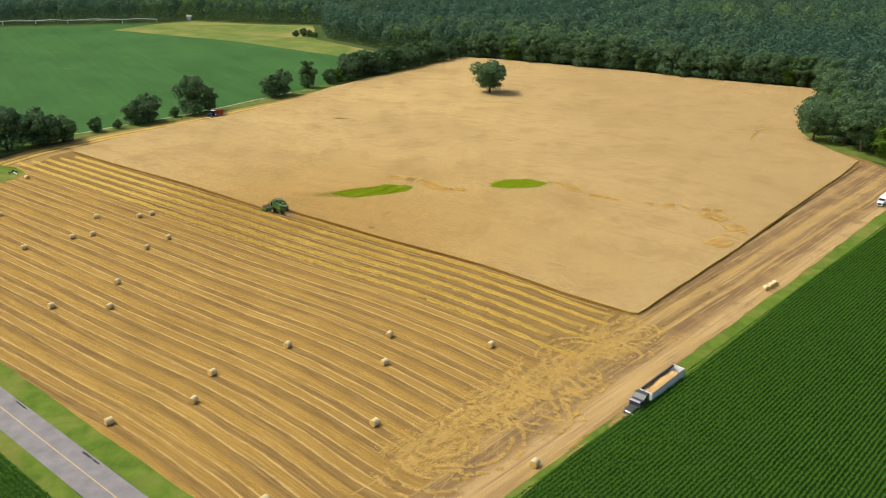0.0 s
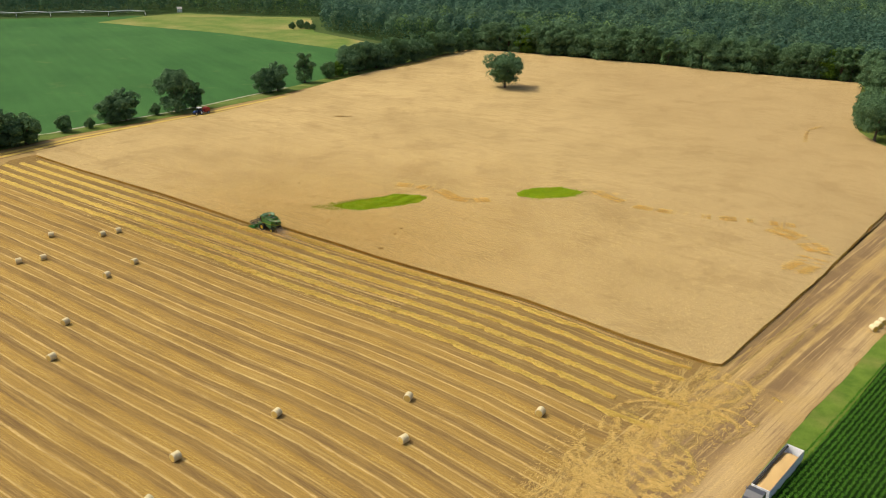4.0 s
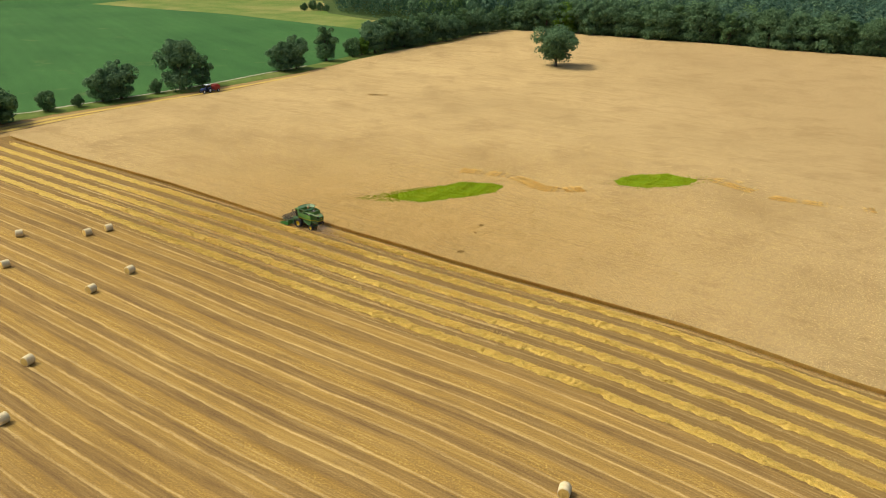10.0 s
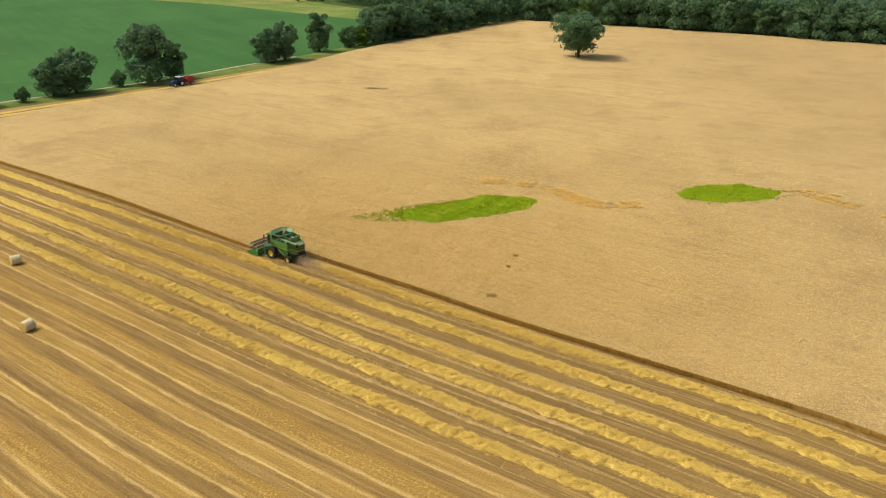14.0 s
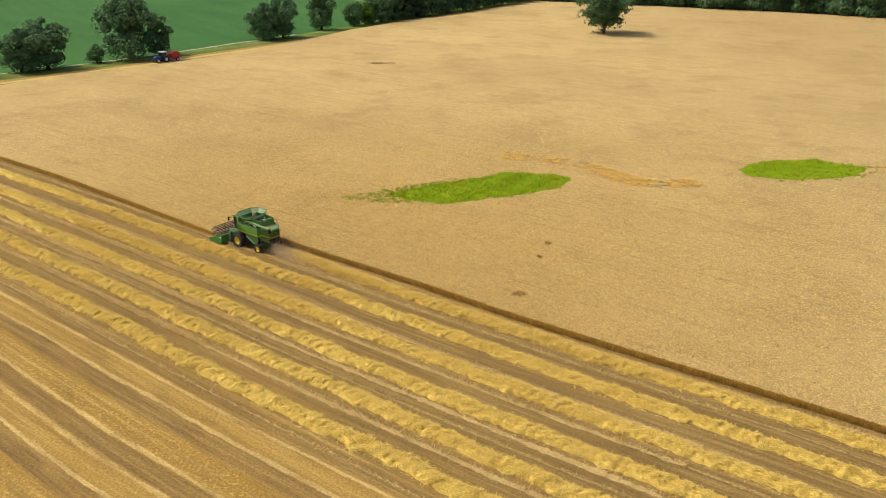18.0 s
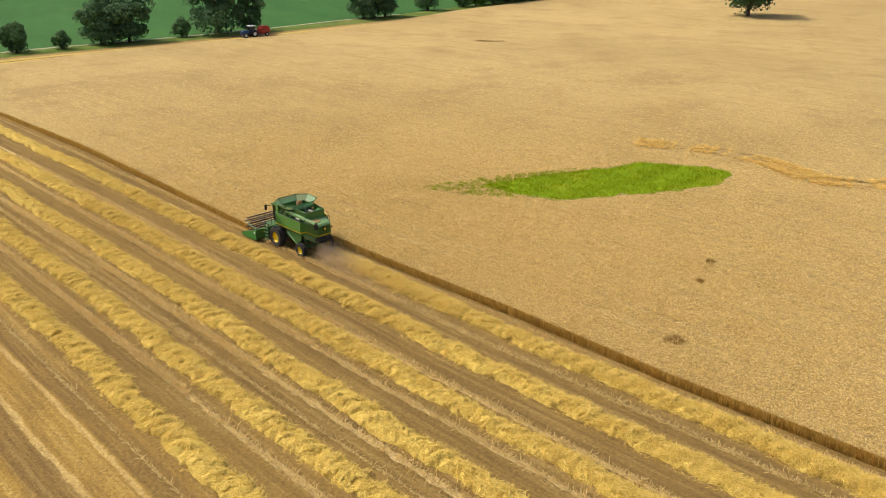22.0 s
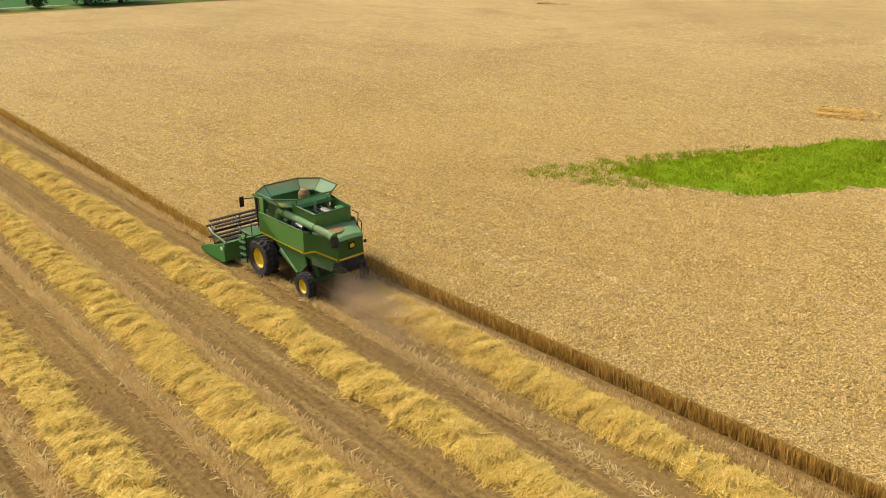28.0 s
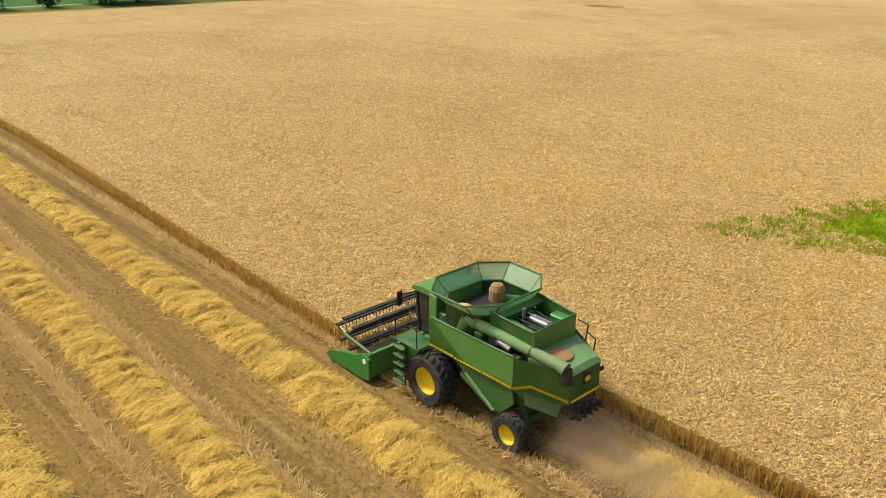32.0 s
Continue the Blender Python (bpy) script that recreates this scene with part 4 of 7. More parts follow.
    # straw trails and turning marks at the crop's corner
    for points, half, material, label in (([(48, 121.4), (52.1, 120.1), (56.7, 118.2), (59.0, 116.5), (60.5, 114)], 0.4, STRAW, "golden straw trail across the headland"),
                                          ([(41, 116.8), (43.3, 115.4), (44.5, 112.1), (45.2, 110.0), (48.6, 109.0), (51.7, 107.2), (54, 105)], 0.42, STRAW, "golden straw trail across the headland"),
                                          ([(33, 110), (34.8, 108.7), (37.1, 106.4), (38.4, 103.7), (39.3, 102.0), (41, 98.5), (40, 93), (35, 86)], 0.42, STRAW, "golden straw trail across the headland"),
                                          ([(44.7, 111.5), (56, 124.6), (67.3, 137.6), (80, 152.4)], 0.14, TRACKS, "straight pale wheel mark beside the crop"),
                                          ([(38.6, 101.5), (39.7, 105.2), (42.4, 109.5), (46.4, 112.9), (50.8, 116.1), (54.5, 117.1), (58.5, 116)], 0.2, TRACKS, "curved pale turning mark"),
                                          ([(39, 99), (40.7, 103.0), (43.0, 107.1), (46.0, 110.1), (50, 112)], 0.22, TRACKS, "curved pale turning mark"),
                                          ([(54, 113.4), (55.0, 112.1), (55.2, 110.2), (54.0, 107.1), (51.6, 104.7), (47, 102)], 0.2, TRACKS, "curved pale turning mark"),
                                          ([(78, 144), (64.3, 127.8), (50.6, 111.8), (40, 99.5), (28, 85.5)], 0.3, TRACKS, "pale wheel mark along the headland"),
                                          ([(75, 141), (60.7, 124.4), (49.4, 111.8), (38, 99.5), (26, 86)], 0.28, TRACKS, "pale wheel mark along the headland")):
        line = [Vector((*p, 0)) for p in points]
        fine = []
        for i in range(len(line) - 1):
            p0, p1, p2, p3 = line[max(i - 1, 0)], line[i], line[i + 1], line[min(i + 2, len(line) - 1)]
            for w in np.linspace(0, 1, max(4, int((p2 - p1).length / 0.5)), endpoint=False):
                fine.append(0.5 * (2 * p1 + (p2 - p0) * w + (2 * p0 - 5 * p1 + 4 * p2 - p3) * w * w + (3 * p1 - p0 - 3 * p2 + p3) * w ** 3))
        c = np.repeat(np.array(fine), 26, axis=0)
        n = len(c)
        b = c + np.stack([rng.normal(0, half * 0.6, n), rng.normal(0, half * 0.6, n), np.zeros(n)], 1)
        b = b[bumps(b[:, 0] * 0.5, b[:, 1] * 0.5, 6) > -0.25]
        n = len(b)
        b[:, 2] = rng.uniform(0.03, 0.1, n)
        ang, ln = rng.uniform(0, 6.28, n), rng.uniform(0.15, 0.4, n)
        t = b + np.stack([np.cos(ang) * ln, np.sin(ang) * ln, rng.uniform(-0.01, 0.05, n)], 1)
        v, f = blades(b, t, rng.uniform(0.03, 0.08, n), rng, 0.5)
        tagged(new("straw_trail", mesh_of("straw_trail", v, f, material)), label, "straw", kind="stuff")
    # loose straw spread by turning machines: a thick belt before the row ends, thinner past the crop's corner
    n = 55000
    along = rng.uniform(-14, 62, n)
    belt = 13.5 + 2.5 * bumps(along * 0.09, along * 0, 44)
    w = belt + rng.normal(0, 3.0, n)
    b = np.array(pt(20, 60)) + np.outer(along, CORN_DIR) - np.outer(w, side)
    thick = 1.1 * bumps(along * 0.1, w * 0.55 + 1.5 * np.sin(along * 0.13), 8) + 0.7 * bumps(along * 0.35, w * 1.6, 18)
    gate = (thick > rng.uniform(-0.5, 1.0, n)) & ~inside(b[:, 0], b[:, 1], CROP_LINE) & (w > 2.0)
    b = b[gate]
    n = len(b)
    b[:, 2] = rng.uniform(0.02, 0.09, n)
    ang, ln = rng.normal(math.atan2(CORN_DIR.y, CORN_DIR.x), 0.35, n), rng.uniform(0.3, 0.8, n)
    t = b + np.stack([np.cos(ang) * ln, np.sin(ang) * ln, rng.uniform(-0.01, 0.05, n)], 1)
    v, f = blades(b, t, rng.uniform(0.04, 0.08, n), rng, 0.5)
    tagged(new("scattered_straw", mesh_of("scattered_straw", v, f, TRODDEN)), "yellow straw scattered over the headland", "straw", kind="stuff")
    # rings and arcs of straw left where machines turned
    bases = []
    for i in range(26):
        c = pt(20, 60) + CORN_DIR * rng.uniform(-8, 58) - side * rng.uniform(7, 15)
        r, a0, span = rng.uniform(3.5, 9.0), rng.uniform(0, 6.28), rng.uniform(1.2, 3.6)
        for gap in (0.0, 2.1):
            m = int(span * (r + gap) * 80)
            a = a0 + rng.uniform(0, span, m)
            rr = r + gap + rng.normal(0, 0.24, m)
            q = np.stack([c.x + np.cos(a) * rr, c.y + np.sin(a) * rr, rng.uniform(0.09, 0.15, m)], 1)
            bases.append(q)
    b = np.concatenate(bases)
    lane_u = (b - np.array(START)) @ np.array(ALONG)
    off = (b - np.array(pt(36.2, 73.4))) @ np.array(side)
    b = b[(lane_u < -97) & (off < -2.5) & ~inside(b[:, 0], b[:, 1], CROP_LINE) & (bumps(b[:, 0] * 0.6, b[:, 1] * 0.6, 29) > -0.2)]
    n = len(b)
    ang, ln = rng.uniform(0, 6.28, n), rng.uniform(0.15, 0.4, n)
    t = b + np.stack([np.cos(ang) * ln, np.sin(ang) * ln, rng.uniform(-0.01, 0.05, n)], 1)
    v, f = blades(b, t, rng.uniform(0.04, 0.09, n), rng, 0.5)
    tagged(new("turning_marks", mesh_of("turning_marks", v, f, TRODDEN)), "curved straw rings left by turning machines", "straw", kind="stuff")
    # pale grain spilled on the grass beside the truck
    c = np.array([pt(36.6, 71.8), pt(38.3, 74.6), pt(30.5, 64.8), pt(29.2, 63.4)])[rng.integers(0, 4, 5000)]
    b = c + rng.normal(0, 0.55, (5000, 3)) + np.outer(rng.normal(0, 0.9, 5000), CORN_DIR)
    b[:, 2] = 0.03
    t = b + rng.normal(0, 0.06, b.shape) * (1, 1, 0.3) + (0, 0, 0.03)
    v, f = blades(b, t, rng.uniform(0.06, 0.14, 5000), rng, 0.7)
    tagged(new("spilled_grain", mesh_of("spilled_grain", v, f, GRAIN)), "pale wheat grain spilled on grass beside the truck", "grain", kind="stuff")


CREAM = straw_material("cream_chaff", (0.27, 0.185, 0.07), (0.46, 0.335, 0.138), (0.72, 0.56, 0.28), 11.0, whole=True)
CHAFF = straw_material("chaff", (0.19, 0.125, 0.042), (0.29, 0.197, 0.067), (0.42, 0.3, 0.115), 5.0, whole=True)
STRAW_BED = straw_material("straw_bed", (0.29, 0.188, 0.034), (0.52, 0.365, 0.076), (0.73, 0.545, 0.148), 14.0, whole=True)
SHORT_STUBS = straw_material("short_stubs", (0.13, 0.084, 0.03), (0.2, 0.132, 0.046), (0.31, 0.21, 0.078), 2.0, 0.4)
WEED_BLADE = leaf_material("weed_blade", (0.22, 0.3, 0.006), (0.38, 0.44, 0.014), (0.28, 0.345, 0.01))
BROWN_BLADE = leaf_material("brown_blade", (0.3, 0.185, 0.055), (0.5, 0.33, 0.105), (0.38, 0.24, 0.075))
LANE = straw_material("lane_gravel", (0.2, 0.2, 0.12), (0.3, 0.29, 0.2), (0.42, 0.4, 0.3), 0.5, whole=True)
# dark brown for the shade painted along the pressed wheat
RUT_SHADING = straw_material("rut_shade", (0.14, 0.08, 0.02), (0.22, 0.13, 0.035), (0.32, 0.2, 0.06), 3.0, whole=True)
DUST = straw_material("blown_dust", (0.68, 0.52, 0.32), (0.74, 0.59, 0.38), (0.8, 0.66, 0.45), 1.0, 0.5)
LODGED = straw_material("lodged_wheat", (0.52, 0.32, 0.072), (0.76, 0.53, 0.15), (0.9, 0.7, 0.27), 2.0, 0.4)


def track_material(name, turn, soil, pale, gold):
    """Soil and straw streaked along one way."""
    n = Nodes(name)
    p = n.place()
    v = n.mapped(n.mapped(p, turn=turn), (0.03, 1.3, 1))
    f = n.noise(v, 1.0, 5, 0.65, 0.4)
    c = n.ramp(f, [(0.3, soil), (0.45, tuple(a * 0.6 + b * 0.4 for a, b in zip(soil, gold))), (0.55, gold), (0.7, pale)])
    big = n.noise(p, 0.08, 4, 0.6)
    c = n.mix(n.ramp(big, [(0.45, 0.0), (0.7, 0.5)]), c, gold)
    fine = n.noise(p, 4.0, 4, 0.75)
    c = n.mix(0.6, c, n.ramp(fine, [(0.3, 0.3), (0.5, 0.5), (0.7, 0.75)]), "OVERLAY")
    n.bump(fine, 0.8, 0.08)
    return n.done(c, 0.9)




def headland_material():
    """Trafficked ground beside the corn: a pale sandy lane, brown wheel bands, then soil under trodden straw."""
    n = Nodes("headland_soil")
    p = n.place()
    side, foot = Vector((CORN_DIR.y, -CORN_DIR.x, 0)), pt(52.2, 93.2)
    xyz = n.parts(p)
    w = n.math("SUBTRACT", foot.dot(side), n.math("ADD", n.math("MULTIPLY", xyz[0], side.x), n.math("MULTIPLY", xyz[1], side.y)))
    along = n.math("ADD", n.math("MULTIPLY", xyz[0], CORN_DIR.x), n.math("MULTIPLY", xyz[1], CORN_DIR.y))
    bend = n.math("MULTIPLY", n.math("SUBTRACT", n.noise(n.join(n.math("MULTIPLY", along, 0.02), n.math("MULTIPLY", w, 0.08)), 1.0, 3), 0.5), 5.0)
    lane_w = n.math("DIVIDE", n.math("ADD", w, bend), 24.0)
    soil, sand, tan, gold = (0.19, 0.115, 0.042), (0.42, 0.287, 0.118), (0.31, 0.2, 0.075), (0.4, 0.262, 0.078)
    c = n.ramp(lane_w, [(0.0, tan), (0.05, sand), (0.15, sand), (0.2, tan), (0.27, soil), (0.36, soil), (0.4, gold), (0.44, soil), (0.52, tan), (0.6, gold), (0.66, soil), (0.8, soil), (0.88, tan), (1.0, soil)])
    streak = n.noise(n.join(n.math("MULTIPLY", along, 0.035), n.math("MULTIPLY", w, 1.6)), 1.0, 5, 0.7, 0.3)
    c = n.mix(n.ramp(streak, [(0.36, 0.7), (0.47, 0.0)]), c, soil)
    c = n.mix(n.ramp(streak, [(0.53, 0.0), (0.64, 0.75)]), c, (0.5, 0.345, 0.13))
    big = n.noise(p, 0.11, 4, 0.6)
    c = n.mix(n.ramp(big, [(0.5, 0.0), (0.68, 0.5)]), c, gold)
    c = n.mix(n.ramp(big, [(0.32, 0.6), (0.45, 0.0)]), c, soil)
    fine = n.noise(p, 4.0, 4, 0.75)
    c = n.mix(0.7, c, n.ramp(fine, [(0.3, 0.28), (0.5, 0.5), (0.7, 0.78)]), "OVERLAY")
    n.bump(fine, 0.8, 0.08)
    return n.done(c, 0.9)


HEADLAND = headland_material()
MARGIN = track_material("margin_straw", -57.0, (0.25, 0.155, 0.05), (0.5, 0.36, 0.13), (0.37, 0.245, 0.07))
SOIL = straw_material("bare_soil", (0.15, 0.093, 0.036), (0.21, 0.135, 0.05), (0.3, 0.2, 0.075), 1.5, whole=True)
TRODDEN = straw_material("trodden_straw", (0.46, 0.3, 0.08), (0.66, 0.455, 0.135), (0.82, 0.61, 0.235), 2.0, 0.2)
TRACKS = straw_material("track_straw", (0.27, 0.175, 0.055), (0.38, 0.26, 0.085), (0.5, 0.36, 0.14), 1.6)


# ---- trees ----
def leaf_cloud(rng, clumps, per, size):
    """Leaf sprays over round clumps: clumps are (centre, radius)."""
    pos, out = [], []
    for c, r in clumps:
        d = rng.normal(0, 1, (per, 3))
        d /= np.linalg.norm(d, axis=1)[:, None]
        d[:, 2] = np.where((d[:, 2] < -0.3) & (rng.uniform(0, 1, per) < 0.6), -d[:, 2], d[:, 2])
        rad = r * rng.uniform(0.72, 1.08, per)
        pos.append(np.asarray(c) + d * rad[:, None] * (1, 1, 0.85))
        out.append(d)
    pos, out = np.concatenate(pos), np.concatenate(out)
    n = len(pos)
    nor = out + rng.normal(0, 0.38, (n, 3))
    nor /= np.linalg.norm(nor, axis=1)[:, None]
    a = np.cross(nor, rng.normal(0, 1, (n, 3)))
    a /= np.maximum(np.linalg.norm(a, axis=1), 1e-6)[:, None]
    b = np.cross(nor, a)
    s = (size * rng.uniform(0.6, 1.35, n))[:, None] * 0.5
    v = np.stack([pos - a * s, pos + b * s * 0.8, pos + a * s, pos - b * s * 0.8], 1).reshape(-1, 3)
    return v, np.arange(4 * n).reshape(n, 4)


def crown_clumps(rng, height, width, bottom, count, kind):
    """Where the clumps of a crown sit, for a round, a tall or a spreading tree."""
    out = []
    mid, half = (height + bottom) / 2, (height - bottom) / 2
    for i in range(count):
        while True:
            p = rng.uniform(-1, 1, 3)
            if np.linalg.norm(p) < 1:
                break
        p /= max(np.linalg.norm(p), 0.35) / rng.uniform(0.45, 0.96)
        spread = {"round": 1.0, "tall": 1.0 - 0.25 * p[2], "vase": 1.0 + 0.22 * p[2], "low": 1.0 - 0.35 * max(p[2], 0)}[kind]
        r = rng.choice([0.16, 0.2, 0.26, 0.34]) * rng.uniform(0.85, 1.15) * min(width * 0.5, half * 1.25)
        out.append((np.array([p[0] * width / 2 * spread * 0.86, p[1] * width / 2 * spread * 0.86, mid + p[2] * half * 0.84]), r))
    if bottom < 1.0 and kind != "vase":
        for i in range(count // 6):
            a, q = rng.uniform(0, 2 * math.pi), rng.uniform(0.1, 0.36) * width
            r = rng.uniform(0.13, 0.2) * width
            out.append((np.array([math.cos(a) * q, math.sin(a) * q, r * rng.uniform(0.7, 1.3)]), r))
    return out


def tree_parts(rng, height, width, bottom, count, per, size, leaf, kind="round"):
    """Meshes of a trunk with limbs and of a crown."""
    clumps = crown_clumps(rng, height, width, bottom, count, kind)
    bm = bmesh.new()
    tr = 0.028 * height
    knee = Vector((rng.normal(0, 0.2), rng.normal(0, 0.2), bottom + 0.25 * (height - bottom)))
    rod(bm, (0, 0, -0.15), (0, 0, 0.8), tr * 1.5, tr * 1.05, 9)
    rod(bm, (0, 0, 0.7), knee, tr * 1.05, tr * 0.7, 9)
    for c, r in clumps[:: max(1, len(clumps) // 9)]:
        rod(bm, knee * rng.uniform(0.75, 1.0), c, tr * 0.42, tr * 0.1, 5)
    wood = bpy.data.meshes.new("trunk")
    bm.to_mesh(wood)
    bm.free()
    wood.materials.append(BARK)
    v, f = leaf_cloud(rng, clumps, per, size)
    return wood, mesh_of("crown", v, f, leaf)


def make_tree(meshes, m, label, group="", category="tree", name="tree"):
    top = thing(name, m, label, category, group)
    for part_name, me in zip(("trunk", "crown"), meshes):
        ob = new(part_name, me)
        ob.parent = top
    return top


def make_trees():
    rng = np.random.default_rng(11)
    shapes = [tree_parts(rng, 19, 19, 0.4, 60, 150, 0.72, LEAF_OAK, "round"),
              tree_parts(rng, 17.5, 12, 0.2, 46, 140, 0.7, LEAF_ASH, "tall"),
              tree_parts(rng, 15, 15, 0.0, 52, 140, 0.7, LEAF_OAK, "low"),
              tree_parts(rng, 9.5, 10.5, -0.3, 32, 130, 0.6, LEAF_ASH, "low")]
    lime = tree_parts(rng, 9.5, 10.5, -0.3, 32, 130, 0.6, LEAF_LIME, "low")
    lone = tree_parts(np.random.default_rng(23), 18.5, 19.5, 1.6, 96, 150, 0.66, LEAF_OAK, "vase")
    make_tree(lone, Matrix.Translation(pt(22.4, 349)) @ Matrix.Diagonal((1.17, 1.17, 0.97, 1)), "large dark green tree alone in the wheat")

    def at(x, y, shape, size, turn, label, wide=1.0):
        m = Matrix.Translation(pt(x, y, -0.02)) @ Matrix.Rotation(turn, 4, "Z") @ Matrix.Diagonal((size * wide, size * wide, size, 1))
        make_tree(shape, m, label, "hedgerow trees")

    big, tall, low, bush = shapes
    at(-147, 229, big, 0.95, 0.3, "broad dark tree in the hedgerow")
    at(-139, 236, low, 1.1, 1.3, "dense dark green hedgerow tree", 1.15)
    at(-133, 241, bush, 1.2, 2.3, "low rounded hedgerow tree", 1.2)
    at(-151, 219, big, 0.9, 2.0, "broad dark tree in the hedgerow")
    at(-128.2, 257.5, bush, 0.72, 0.5, "small round bush beside the field track")
    at(-122.5, 263.5, bush, 0.45, 1.5, "very small green bush in grass")
    at(-118.5, 271, low, 0.78, 0.7, "rounded tree standing close to another")
    at(-115, 276, low, 0.92, 2.6, "rounded tree standing close to another")
    at(-108, 285.5, bush, 0.55, 2.0, "small bush at the foot of a tree")
    at(-102.6, 293, big, 1.0, 1.0, "tallest broad tree of the hedgerow")
    at(-97.5, 299.5, tall, 0.72, 2.2, "slender tree beside a large one", 0.95)
    at(-78.5, 330, low, 0.85, 0.4, "rounded hedgerow tree with grey dead twigs")
    at(-74, 335.5, low, 0.98, 2.9, "rounded dark hedgerow tree", 0.85)
    at(-66.3, 356, tall, 0.95, 1.7, "upright dense tree in the hedgerow")
    at(-57.5, 368, bush, 0.95, 0.2, "low green hedgerow tree")
    make_tree(lime, Matrix.Translation(pt(-54.5, 373, -0.02)) @ Matrix.Diagonal((0.8, 0.8, 0.85, 1)), "yellow-green bush in the hedgerow", "hedgerow trees")
    rng = np.random.default_rng(31)
    row = [(-50, 379), (-46.5, 386), (-43, 392), (-39.5, 397), (-35.5, 403), (-31.5, 410), (-27, 416), (-23, 423), (-18, 430), (-14, 437), (-9.5, 444), (-5, 451), (0.5, 459), (5.5, 468), (-52, 392), (-44, 403), (-35, 416), (-24, 432)]
    for i, (x, y) in enumerate(row):
        kind = (low, tall, big, low)[i % 4]
        size = rng.uniform(0.82, 1.02) * (0.85 if kind is big else 1.0)
        at(x + rng.normal(0, 1), y + rng.normal(0, 1), kind, size, rng.uniform(0, 6), "tree of the thick hedgerow near the woods")
    # meadow bushes
    for x, y, s in ((-112, 552, 0.6), (-107, 556, 0.75), (-102, 553, 0.65), (-98, 551, 0.5)):
        at(x, y, bush, s, x, "small bush standing alone in the dry meadow")
    # oaks at the field's corner
    oak = tree_parts(np.random.default_rng(41), 20, 20, 0.5, 56, 150, 0.7, LEAF_OAK, "vase")
    light = tree_parts(np.random.default_rng(42), 18, 18, 0.2, 58, 150, 0.7, LEAF_LIME, "round")
    for x, y, shape, s, label in ((143.2, 266, oak, 0.88, "open dark oak on grass at the field corner"), (153, 262, big, 0.92, "dense oak behind the field corner"), (154.5, 251, oak, 1.1, "dark open oak standing in rough grass"),
                                  (160.5, 240.5, light, 1.0, "bright yellow-green broadleaf tree"), (149.5, 281, big, 0.85, "dense dark broadleaf tree"), (163, 254, big, 1.25, "tall dense oak behind other trees"), (170, 243, big, 1.2, "tall dense oak behind other trees"),
                                  (158, 272, big, 1.2, "dense dark broadleaf tree"), (168, 230, low, 1.3, "rounded broadleaf tree beside tall oaks"), (155, 297, low, 0.95, "rounded tree at the wood's edge")):
        make_tree(shape, Matrix.Translation(pt(x, y, -0.02)) @ Matrix.Rotation(x, 4, "Z") @ Matrix.Diagonal((s, s, s, 1)), label, "corner trees")
    # the first row of the woods, tree by tree
    edge = [pt(*p) for p in FAR_EDGE] + [pt(178, 336), pt(168, 306)]
    for a, b in zip(edge[:-1], edge[1:]):
        side = Vector((-(b - a).y, (b - a).x, 0)).normalized()
        side = side if side.dot(Vector((0.5, 1, 0))) > 0 else -side
        n = int((b - a).length / 6.0)
        for j in range(n):
            p = a.lerp(b, (j + rng.uniform(0.2, 0.8)) / n) + side * rng.uniform(3.0, 7.5)
            shape = (big, tall, low, big, tall)[int(rng.integers(5))]
            s = rng.uniform(0.92, 1.25) * (1.18 if shape is low else 1.0)
            if rng.uniform() < 0.05:
                shape, s = light, rng.uniform(0.8, 1.0)
            m = Matrix.Translation((p.x, p.y, -0.05)) @ Matrix.Rotation(rng.uniform(0, 6), 4, "Z") @ Matrix.Diagonal((s, s, s, 1))
            make_tree(shape, m, "broadleaf tree at the edge of the woods", "woodland edge trees")


WOOD_LINE = [(4, 474)] + [(x + 3, y + 6) for x, y in FAR_EDGE[1:]] + [(184, 344), (172, 308), (170, 285), (176, 258), (182, 235), (330, 180), (900, 500), (900, 1100), (-900, 1100), (-900, 560), (-420, 575), (-345, 592), (-240, 630),
             (-220, 652), (-160, 636), (-108, 634), (-88, 545), (-56, 508), (-20, 466)]
CLEARING = [(-440, 850), (-255, 850), (-240, 1000), (-480, 1000)]


